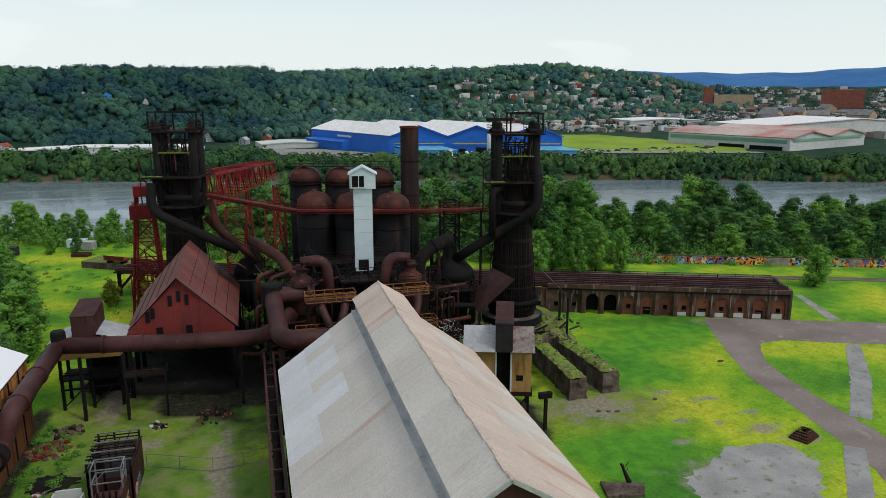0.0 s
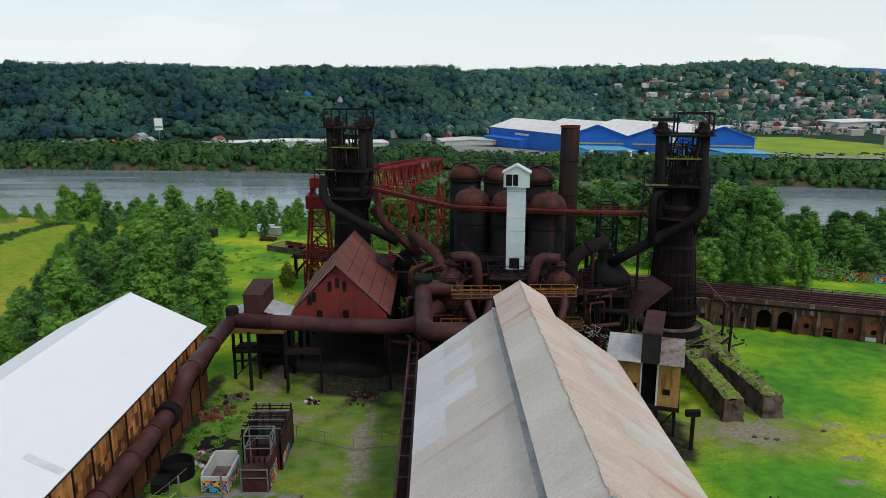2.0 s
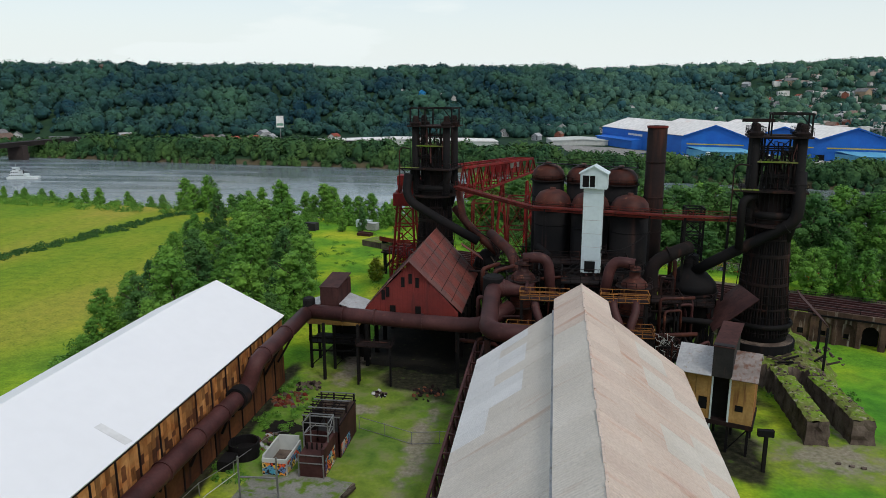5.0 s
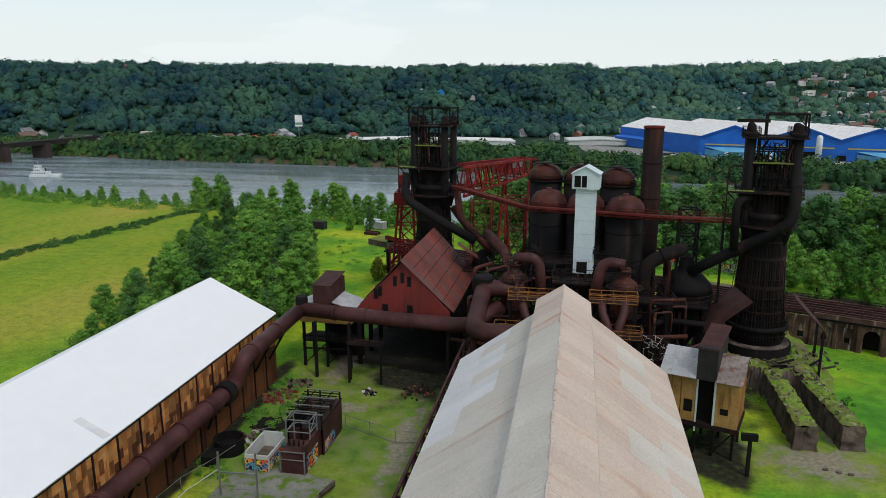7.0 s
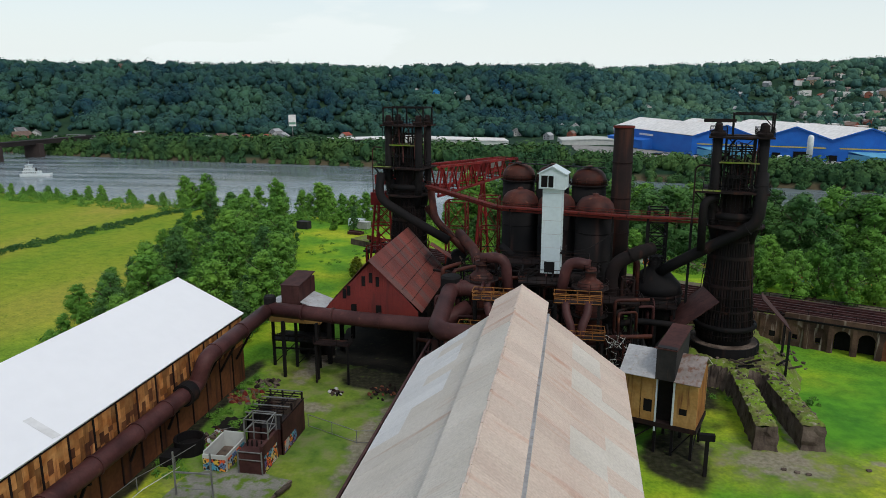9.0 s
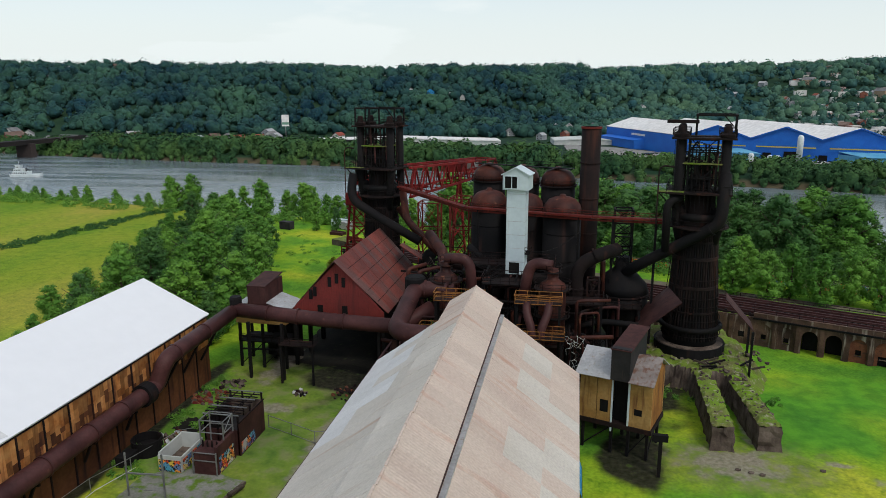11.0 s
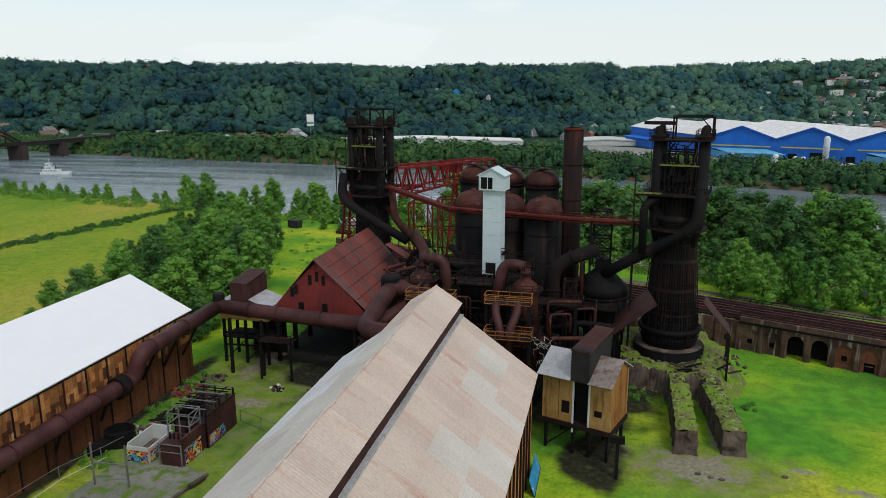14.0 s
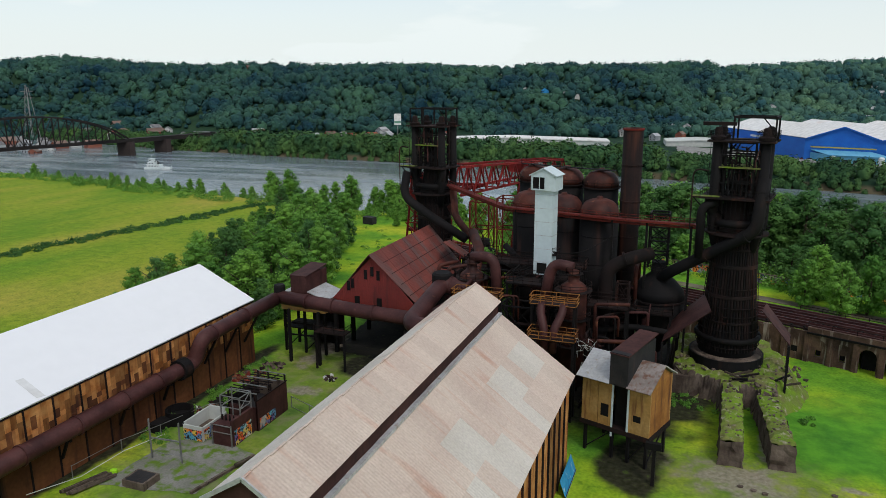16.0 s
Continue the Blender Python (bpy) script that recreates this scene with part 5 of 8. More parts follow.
washer(22.5, 103.2, 1.95, 17.6, RUST_DOME, "orange-rusted gas washer drum with railed galleries")
washer(6.3, 105.6, 1.9, 17.4, RUST_DOME, "rusty gas washer drum with railed galleries")
gas_main("bent rusty gas pipe from the washer top", [(22.4, 103.2, 19.6), (19.2, 103.6, 20.0), (18.0, 103.6, 13.0)], 0.8, RUST_PIPE, 2.0)
gas_main("bent rusty gas pipe from the washer top", [(6.3, 105.6, 19.4), (10.0, 105.2, 19.8), (10.6, 105.2, 13.0)], 0.8, RUST_PIPE, 2.0)
gas_main("tall rusty gas pipe bending down beside the dust catcher", [(32.0, 115.6, 19.6), (29.3, 112.6, 19.4), (25.9, 112.0, 17.6), (25.9, 112.0, 8.0), (23.8, 107.6, 5.0)], 1.05, RUST_DARK, 2.2, [((25.9, 112.0, 14.0), (25.9, 112.0, 13.0)), ((28.6, 112.5, 19.2), (27.8, 112.4, 18.9))])
gas_main("low black gas pipe under the dust catcher", [(24.0, 109.0, 8.2), (30.0, 111.4, 9.0), (37.0, 111.0, 8.6)], 0.5, RUST_BLACK, 2.0)
gas_main("thick rusty header pipe in front of the stoves", [(6.0, 115.6, 16.0), (14.0, 113.8, 15.0), (22.0, 112.0, 15.0)], 0.8, RUST_DARK, 2.0)
gas_main("sloping rusty gas pipe", [(-0.5, 127.0, 18.5), (3.6, 118.0, 17.5), (5.8, 108.5, 16.0)], 0.9, RUST_DOME, 2.0)
gas_main("curved black gas pipe before the stoves", [(8.0, 118.6, 18.5), (11.4, 116.4, 16.2), (15.0, 117.4, 16.6)], 0.55, RUST_BLACK, 2.0)


def platform(x0, x1, y0, y1, z, label, rail=RUST_ORANGE):
    p = thing("railed_platform", label, "platform", "railed platforms")
    dk = part("deck", Solid().box(x0, x1, y0, y1, z - 0.15, z), RUST_DARK, p)
    part("handrail", railing(Solid(), [(x0, y0, z), (x1, y0, z), (x1, y1, z), (x0, y1, z), (x0, y0, z)], 1.15, 1.5, 0.09, (1.0, 0.5, 0.05)), rail, dk, "orange-rusted handrail" if rail is RUST_ORANGE else "rust-dark handrail")
    for px in (x0 + 0.3, x1 - 0.3):
        for py in (y0 + 0.3, y1 - 0.3):
            part("post", Solid().box(px - 0.16, px + 0.16, py - 0.16, py + 0.16, 0, z - 0.15), RUST_BLACK, p)
    return p


platform(6.2, 13.2, 96.5, 99.0, 15.6, "steel platform with orange-rusted railings and bent pipes")
platform(17.5, 24.0, 97.0, 99.6, 15.6, "steel platform with orange-rusted railings and bent pipes")
platform(4.6, 12.0, 93.5, 96.0, 11.6, "low steel platform with orange-rusted railings")
platform(18.0, 24.5, 94.0, 96.6, 11.6, "low steel platform with orange-rusted railings")
for px in (8.4, 11.6, 19.2, 22.2):
    d = 0.9 if px in (8.4, 19.2) else -0.9
    gas_main("short rusty bent pipe hanging from the platform", [(px, 97.6, 15.8), (px, 96.6, 14.6), (px + d, 95.2, 12.6), (px + d, 95.2, 9.5)], 0.58, RUST_PIPE, 1.0, n=12)


# ---- tree kinds ----
def crown_mesh(name, seed, h, w, low, leaves, size, material):
    """Small leaf sprays over rounded lobes on a ragged crown, with gaps between them and a denser leaf mass inside."""
    rng = np.random.RandomState(seed)
    lobes = []
    for k in range(44):
        t = (k + rng.uniform(0, 1)) / 44
        z = h * (low + 0.05 + (0.93 - low) * t)
        spread = w * 0.5 * (math.sin(math.pi * min(1, 0.24 + 0.74 * t)) ** 0.7)
        a = k * 2.4 + rng.uniform(-0.5, 0.5)
        r = spread * math.sqrt(rng.uniform(0.02, 0.62))
        lobes.append((r * math.cos(a), r * math.sin(a), z, w * rng.uniform(0.09, 0.21) * (1.1 - 0.4 * t)))
    lobes = np.array(lobes)
    pick = rng.choice(len(lobes), leaves, p=lobes[:, 3] ** 2 / np.sum(lobes[:, 3] ** 2))
    d = rng.normal(size=(leaves, 3))
    d /= np.linalg.norm(d, axis=1, keepdims=True)
    rad = lobes[pick, 3] * rng.uniform(0.6, 1.3, leaves)
    c = lobes[pick, :3] + d * rad[:, None] * np.array([1, 1, 0.85])
    nrm = d + rng.normal(scale=0.5, size=(leaves, 3)) + np.array([0, 0, 0.45])
    nrm /= np.linalg.norm(nrm, axis=1, keepdims=True)
    a = np.cross(nrm, rng.normal(size=(leaves, 3)))
    a /= np.linalg.norm(a, axis=1, keepdims=True)
    b = np.cross(nrm, a)
    sz = size * rng.uniform(0.55, 1.3, (leaves, 1))
    v = np.stack([c - a * sz * 0.6 - b * sz * 0.5, c + a * sz * 0.6 - b * sz * 0.5, c + b * sz], 1).reshape(-1, 3)
    f = np.arange(leaves * 3).reshape(-1, 3)
    # leaf masses inside the lobes
    bm = bmesh.new()
    bmesh.ops.create_icosphere(bm, subdivisions=1, radius=1)
    v0 = np.array([q.co for q in bm.verts])
    f0 = np.array([[q.index for q in e.verts] for e in bm.faces])
    bm.free()
    for x, y, z, r in lobes:
        f = np.concatenate([f, f0 + len(v)])
        v = np.concatenate([v, np.array([x, y, z]) + v0 * rng.uniform(0.45, 0.9, (len(v0), 1)) * r * np.array([1, 1, 0.85])])
    return big_mesh(name, v, f, material)


def trunk_mesh(seed, h, w):
    rng = random.Random(seed)
    s = Solid()
    r = 0.022 * h + 0.06
    s.tube([(0, 0, -0.3), (rng.uniform(-0.2, 0.2), rng.uniform(-0.2, 0.2), h * 0.35), (rng.uniform(-0.5, 0.5), rng.uniform(-0.5, 0.5), h * 0.85)], r, 8, 0, r * 0.25)
    for k in range(7):
        a, z = rng.uniform(0, math.tau), h * rng.uniform(0.25, 0.7)
        e = w * rng.uniform(0.25, 0.42)
        s.tube([(0, 0, z), (e * 0.5 * math.cos(a), e * 0.5 * math.sin(a), z + e * 0.45), (e * math.cos(a), e * math.sin(a), z + e * 1.0)], r * 0.4, 5, 0, r * 0.1)
    return mesh_of(s, "trunk", True)


KINDS = []
for seed, h, w, low, leaves, size, mt, label in (
        (1, 15, 9.5, 0.08, 5200, 0.27, LEAF_NEAR, "broad leafy bright green tree"),
        (2, 17, 9, 0.05, 5600, 0.28, LEAF_DARK, "tall dense dark green tree"),
        (3, 12, 8.4, 0.04, 4800, 0.25, LEAF_NEAR, "rounded light green tree"),
        (4, 14, 6.2, 0.03, 4400, 0.25, LEAF_DARK, "slender upright green tree"),
        (5, 19, 13, 0.05, 6600, 0.32, LEAF_DARK, "large spreading dark green tree"),
        (6, 7, 5.6, 0.02, 3000, 0.20, LEAF_NEAR, "small bushy green tree")):
    KINDS.append((h, trunk_mesh(seed, h, w), crown_mesh("crown", seed, h, w, low, leaves, size, mt), mt, label))
KINDS.append((6, trunk_mesh(7, 6, 5), crown_mesh("crown", 7, 6, 5.5, 0.05, 2000, 0.2, LEAF_YELLOW), LEAF_YELLOW, "bushy tree with yellowing leaves"))
for _, tm, _, _, _ in KINDS:
    tm.materials.append(BARK)


def tree(k, x, y, height, z=None, wide=1.0):
    h, tm, cm, mt, label = KINDS[k]
    sc = height / h
    t = thing("tree", label, "tree", "trees")
    t.matrix_basis = pose(x, y, float(land(x, y)) if z is None else z, 0, 0, random.uniform(0, 360)) @ Matrix.Diagonal((sc * wide * random.uniform(0.88, 1.12), sc * wide * random.uniform(0.88, 1.12), sc, 1))
    part("trunk", tm, BARK, t)
    part("crown", cm, mt, t)
    return t


rt = random.Random(5)
# copse between the warehouse and the meadow
spots = []
for _ in range(4000):
    x, y = rt.uniform(-104, -36), rt.uniform(100, 200)
    left = -69 - (y - 104) * 0.30 + 7 * noise.noise((y * 0.09, 3.0, 0))
    right = -37 - max(0, y - 128) * 0.36
    if left < x < right and all(math.hypot(x - a, y - b) > 5.3 for a, b in spots):
        spots.append((x, y))
for x, y in spots[:105]:
    edge = x < -67 - (y - 104) * 0.30 + 6
    tree(rt.choice((0, 0, 1, 2, 3, 2)), x, y, wide=1.15, height=rt.uniform(4, 8) if edge else rt.choice((rt.uniform(6, 10), rt.uniform(10, 14.5))))
# river bank
for k in range(64):
    x = -290 + k * 4.8 + rt.uniform(-2, 2)
    y = float(np.interp(x, nb_x, nb_y)) - rt.uniform(4, 14)
    if x < -130:
        if rt.random() < 0.85:
            tree(rt.choice((5, 5, 2)), x, y, rt.uniform(3, 6.5))
    else:
        tree(rt.choice((0, 0, 2, 5, 2)), x, y, rt.uniform(7, 13.5))
# scrub east of the clearing and behind the furnaces
for k in range(30):
    x = rt.uniform(-75, 60)
    y = float(np.interp(x, nb_x, nb_y)) - rt.uniform(14, 34)
    tree(rt.choice((5, 2, 3, 5)), x, y, rt.uniform(4, 8))
# woods between the railway bank and the river, east of the furnaces
spots = []
for _ in range(6000):
    x = rt.uniform(-15, 235)
    y0 = 186 - (x - 30) * 0.31
    y = rt.uniform(y0, float(np.interp(x, nb_x, nb_y)) - 3)
    if all(math.hypot(x - a, y - b) > 5.6 for a, b in spots):
        spots.append((x, y))
for x, y in spots[:165]:
    y0 = 186 - (x - 30) * 0.31
    tall_one = (math.hypot(x - 138, y - 186) < 13 or math.hypot(x - 90, y - 196) < 9) and y > y0 + 6
    tree(rt.choice((0, 1, 4, 4, 2, 4)), x, y, wide=1.3, height=rt.uniform(15, 18.5) if tall_one else rt.uniform(7, 10) if y < y0 + 8 else rt.uniform(9, 12.5) if x > 84 else rt.uniform(14.5, 19.5))
for x, y, h in ((66, 158, 11), (71, 160, 12.5), (76, 157, 11), (82, 158, 12), (87, 155, 10), (60, 163, 10), (63, 168, 12)):
    tree(2, x, y, h)
tree(2, 124.0, 131.5, 10.0)
tree(3, -60.5, 176, 8.5)
tree(6, -30.0, 158.0, 5.5)
tree(6, -25.0, 164.0, 5.0)

# ---- far woods ----
def far_crowns(name, px, py, pz, rad, tall, leaves, size, material, seed):
    """Many far tree crowns of leaf sprays, joined in one mesh."""
    rng = np.random.RandomState(seed)
    n = len(px) * leaves
    who = np.repeat(np.arange(len(px)), leaves)
    d = rng.normal(size=(n, 3))
    d /= np.linalg.norm(d, axis=1, keepdims=True)
    d[:, 2] = np.where(d[:, 2] < -0.35, -d[:, 2], d[:, 2])
    ph = rng.uniform(0, 6.3, (len(px), 3))[who]
    lump = 1 + 0.16 * np.sin(d[:, 0] * 4 + ph[:, 0]) * np.sin(d[:, 1] * 4 + ph[:, 1]) + 0.1 * np.sin(d[:, 2] * 6 + ph[:, 2])
    k = rng.uniform(0.72, 1.08, n) * lump
    c = np.stack([px[who], py[who], pz[who] + tall[who] * 0.5], -1) + d * k[:, None] * np.stack([rad[who], rad[who], tall[who] * 0.5], -1)
    nrm = d + rng.normal(scale=0.35, size=(n, 3)) + np.array([0, 0, 0.3])
    nrm /= np.linalg.norm(nrm, axis=1, keepdims=True)
    a = np.cross(nrm, rng.normal(size=(n, 3)))
    a /= np.linalg.norm(a, axis=1, keepdims=True)
    b = np.cross(nrm, a)
    sz = size * rng.uniform(0.6, 1.3, (n, 1)) * (rad[who] / np.mean(rad))[:, None]
    v = np.stack([c - a * sz, c - b * sz * 0.7, c + a * sz, c + b * sz * 0.7], 1).reshape(-1, 3)
    return big_mesh(name, v, np.arange(n * 4).reshape(-1, 4), material)


def far_cores(name, px, py, pz, rad, tall, material, seed):
    """The lumpy leaf masses inside far crowns, joined in one mesh."""
    rng = np.random.RandomState(seed)
    bm = bmesh.new()
    bmesh.ops.create_icosphere(bm, subdivisions=2, radius=1)
    v0 = np.array([q.co for q in bm.verts])
    f0 = np.array([[q.index for q in e.verts] for e in bm.faces])
    bm.free()
    temps = []
    for k in range(9):
        o = rng.uniform(0, 50, 3)
        d = np.array([1 + 0.6 * noise.noise(Vector(q * 1.7 + o)) + 0.5 * noise.noise(Vector(q * 4.3 + o)) for q in v0])
        temps.append(v0 * d[:, None])
    temps = np.array(temps)
    n = len(px)
    t = temps[rng.randint(0, 9, n)]
    a = rng.uniform(0, math.tau, (n, 1))
    x_ = px[:, None] + rad[:, None] * (t[:, :, 0] * np.cos(a) - t[:, :, 1] * np.sin(a))
    y_ = py[:, None] + rad[:, None] * (t[:, :, 0] * np.sin(a) + t[:, :, 1] * np.cos(a))
    z_ = pz[:, None] + tall[:, None] * (0.45 + 0.5 * t[:, :, 2])
    fs = (f0[None] + (np.arange(n) * len(v0))[:, None, None]).reshape(-1, 3)
    return big_mesh(name, np.stack([x_, y_, z_], -1).reshape(-1, 3), fs, material, True)


rg = np.random.RandomState(11)
# fringe on the far bank
n = 1250
x = rg.uniform(-640, 640, n)
y = np.interp(x, fb_x, fb_y) + 3 + rg.uniform(0, 34, n)
tall = rg.uniform(6.5, 14.0, n) * np.where(x > 20, 0.68, np.where(x < -330, 0.55, 0.9))
xs_ = rg.uniform(-640, 640, 900)
ys_ = np.interp(xs_, fb_x, fb_y) + rg.uniform(-1.5, 6, 900)
x, y, tall = np.concatenate([x, xs_]), np.concatenate([y, ys_]), np.concatenate([tall, rg.uniform(3.5, 6.0, 900)])
keep = ~((x > 225) & (y > 470))
x, y, tall = x[keep], y[keep], tall[keep]
woods = new("far_bank_woods", far_crowns("far_bank_woods", x, y, np.maximum(land(x, y), -7.0), tall * rg.uniform(0.42, 0.6, len(x)), tall, 70, 0.62, LEAF_BANK, 1))
tagged(new("far_bank_leaf_masses", far_cores("far_bank_leaf_masses", x, y, np.maximum(land(x, y), -7.0), tall * 0.36, tall * 0.8, LEAF_BANK, 4)), "rounded green crowns along the far bank", "woods", kind="stuff")
tagged(woods, "dense green woods along the far river bank", "woods", kind="stuff")
# hillside
HILL_HOUSES = ((0, -11.2, 790, 1.2), (5, -9.7, 790, 1.2), (1, -8.2, 795, 1.1), (0, -7.2, 800, 1.0), (0, 1.4, 690, 1.6), (1, 0.4, 700, 1.3), (3, 2.0, 690, 1.4),
               (1, -0.4, 612, 1.1), (2, 1.3, 640, 1.0), (0, -3.0, 650, 1.2), (2, 5.4, 690, 1.1), (0, -25.0, 625, 1.0), (3, -16.4, 600, 1.4), (0, 3.2, 720, 1.2), (3, 4.2, 705, 1.1),
               (0, -13.5, 935, 1.1), (3, -32.0, 905, 1.1), (0, -31.0, 910, 1.1), (0, -40, 955, 1.0), (1, -2.5, 990, 1.1), (2, -5, 955, 1.2), (0, -6.0, 950, 1.0),
               (0, -30.2, 903, 1.0), (2, -33.1, 903, 1.1), (1, -36, 925, 1.1), (3, -12.6, 930, 1.0), (0, -5.4, 948, 1.1), (0, 6.4, 880, 1.2), (3, 8.0, 900, 1.2), (0, 9.4, 890, 1.1))
n = 52000
az = np.radians(rg.uniform(-62, 38, n))
r = np.sqrt(rg.uniform(540.0 ** 2, 1900.0 ** 2, n))
x, y = r * np.sin(az), r * np.cos(az)
foot, top = np.interp(np.degrees(az), AZ, R_FOOT), np.interp(np.degrees(az), AZ, R_TOP)
dens = np.where((r > foot + np.where(np.degrees(az) < -40, 15, np.where(np.degrees(az) < -14, 40, -5))) & (r < top + 60), 1.0, 0.0)
dens = np.where(r > 1050, dens * 0.42, dens)
open_town = (np.degrees(az) > 13) & (r < foot + 0.8 * (top - foot))
dens = np.where(open_town, dens * 0.3, dens)
for _, ha, hr_, hs_ in HILL_HOUSES:
    # a clearing before each house
    side = r * np.sin(az - radians(ha))
    dens = np.where((np.abs(side) < 5.5 * hs_) & (r > hr_ - 15) & (r < hr_ + 6), 0.0, dens)
k = rg.uniform(size=n) < dens
x, y, r = x[k], y[k], r[k]
tall = (4.5 + 8.5 * rg.uniform(0, 1, len(x)) ** 1.6) * np.clip(r / 900, 1, 1.5)
rad = tall * rg.uniform(0.40, 0.62, len(x))
east = np.degrees(np.arctan2(x, y)) + rg.uniform(-2, 2, len(x)) > 3.0
# the eastern slopes take the paler colour, with more haze painted in
for sel, mt_, lb_, sd_ in ((~east, WOOD_FAR_HAZY, "dense dark green woods covering the hillside, haze painted in as blue", 2), (east, WOOD_TOWN_HAZY, "green woods on the slopes round the town, paled with painted haze", 5)):
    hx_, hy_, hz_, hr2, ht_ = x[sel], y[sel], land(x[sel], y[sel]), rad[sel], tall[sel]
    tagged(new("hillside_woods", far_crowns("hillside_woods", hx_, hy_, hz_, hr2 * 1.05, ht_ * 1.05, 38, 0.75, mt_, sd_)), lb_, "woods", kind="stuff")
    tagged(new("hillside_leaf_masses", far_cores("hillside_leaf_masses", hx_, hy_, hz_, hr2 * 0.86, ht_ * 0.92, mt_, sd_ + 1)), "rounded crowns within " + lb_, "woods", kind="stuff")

# trees among the town and along the far field
n = 4600
az = np.radians(rg.uniform(9, 52, n))
r = np.sqrt(rg.uniform(600.0 ** 2, 2100.0 ** 2, n))
x, y = r * np.sin(az), r * np.cos(az)
keep = (y > np.interp(x, fb_x, fb_y) + 60) & ~((x > 225) & (x < 370) & (y < 670)) & ~((x > 330) & (x < 660) & (y < 660))
x, y = x[keep], y[keep]
rowx = np.linspace(250, 345, 14)
x, y = np.concatenate([x, rowx]), np.concatenate([y, 668 - (rowx - 250) * 0.35])
tall = rg.uniform(4, 9, len(x))
tagged(new("town_trees", far_crowns("town_trees", x, y, land(x, y), tall * 0.6, tall, 26, 1.1, WOOD_FAR_HAZY, 9)), "green trees scattered through the far town", "trees", kind="stuff")


# ---- brick arcade wall and ore trestle along the furnace row ----
TR = pose(56.8, 129.7, 0, 0, 0, -21.5)
arc = thing("arcade_wall", "sooty brick arcade wall with arched bays under the ore trestle", "wall", m=TR)
BAY, NB, WH = 3.62, 13, 6.0


def arch_plate(w, h, aw, ah, t):
    """A wall plate w by h, thickness t, with an arched opening aw wide and ah high."""
    s = Solid()
    r = aw / 2
    pts = [(-r, 0)] + [(-r * math.cos(math.pi * k / 10), ah - r + r * math.sin(math.pi * k / 10)) for k in range(11)] + [(r, 0)]
    top = [(-w / 2, 0), (-w / 2, h)] + [(-w / 2 + w * k / 10, h) for k in range(1, 10)] + [(w / 2, h), (w / 2, 0)]
    n = len(pts)
    vs = [(x, 0, z) for x, z in pts] + [(x, 0, z) for x, z in top] + [(x, t, z) for x, z in pts] + [(x, t, z) for x, z in top]
    fs = []
    for i in range(n - 1):
        fs.append((i, i + 1, n + i + 1, n + i))
        fs.append((2 * n + i, 3 * n + i, 3 * n + i + 1, 2 * n + i + 1))
        fs.append((i, 2 * n + i, 2 * n + i + 1, i + 1))
    return s.add(vs, fs)


plate = mesh_of(arch_plate(BAY, 4.9, 2.5, 4.15, 0.45), "bay")
plate.materials.append(SOOT_STONE)
hole = {2: 2, 3: 2, 5: 1, 8: 1, 11: 1}
for k in range(NB):
    xc = BAY * (k + 0.5)
    part("bay", plate, SOOT_STONE, arc, m=pose(xc, 0, 0))
    part("pier", Solid().box(xc - BAY / 2 - 0.32, xc - BAY / 2 + 0.32, -0.22, 0.0, 0, 4.9), SOOT_STONE, arc)
    kind = hole.get(k, 0)
    if kind == 2:
        part("opening", Solid().box(xc - 1.25, xc + 1.25, 2.5, 2.6, 0, 4.2), DARK_OPEN, arc, "dark open archway")
        continue
    fill = Solid()
    if kind == 1:
        fill.box(xc - 1.25, xc + 1.25, 0.3, 0.42, 1.7, 4.2).box(xc - 1.25, xc - 0.75, 0.3, 0.42, 0, 1.7).box(xc + 0.75, xc + 1.25, 0.3, 0.42, 0, 1.7)
    else:
        fill.box(xc - 1.25, xc + 1.25, 0.3, 0.42, 2.2, 4.2).box(xc - 1.25, xc + 1.25, 0.3, 0.42, 0, 1.25).box(xc - 1.25, xc - 0.42, 0.3, 0.42, 1.25, 2.2).box(xc + 0.42, xc + 1.25, 0.3, 0.42, 1.25, 2.2)
    bi = part("brick_infill", fill, BRICK if k > 1 else SOOT_STONE, arc, "red brick infill" if k > 1 else "grey plaster infill")
    part("opening", Solid().box(xc - 0.75 if kind else xc - 0.42, xc + 0.75 if kind else xc + 0.42, 0.7, 0.75, 0 if kind else 1.25, 1.7 if kind else 2.2), DARK_OPEN, bi, "dark opening")
    part("sill", Solid().box(xc - 0.55, xc + 0.55, 0.2, 0.34, 1.12, 1.25), CONCRETE, bi)
    if k > 6:
        part("plaster_patch", Solid().box(xc - 1.2, xc + random.uniform(0.3, 1.2), 0.285, 0.305, 0.1, random.uniform(0.8, 1.1)), WALL_PALE, arc, "flaking white plaster")
for k in range(6):
    xc = -BAY * (k + 0.5)
    part("plain_bay", Solid().box(xc - BAY / 2, xc + BAY / 2 - 0.01, 0.05, 0.5, 0, 5.15), SOOT_STONE, arc, "sooty plain concrete bay")
    part("pier", Solid().box(xc - BAY / 2 - 0.3, xc - BAY / 2 + 0.3, -0.18, 0.05, 0, 4.9), SOOT_STONE, arc)
    if k % 2 == 0:
        part("opening", Solid().box(xc - 0.5, xc + 0.5, 0.02, 0.06, 1.3, 2.3), DARK_OPEN, arc, "dark opening")
part("ledge", Solid().box(0, BAY * NB, -0.35, 0.5, 4.9, 5.2), RUST_BLACK, arc)
part("parapet", Solid().box(0, BAY * NB, -0.1, 0.45, 5.2, WH), SOOT_STONE, arc)
part("back_wall", Solid().box(0, BAY * NB, 10.0, 10.6, 0, 5.6), SOOT_STONE, arc)
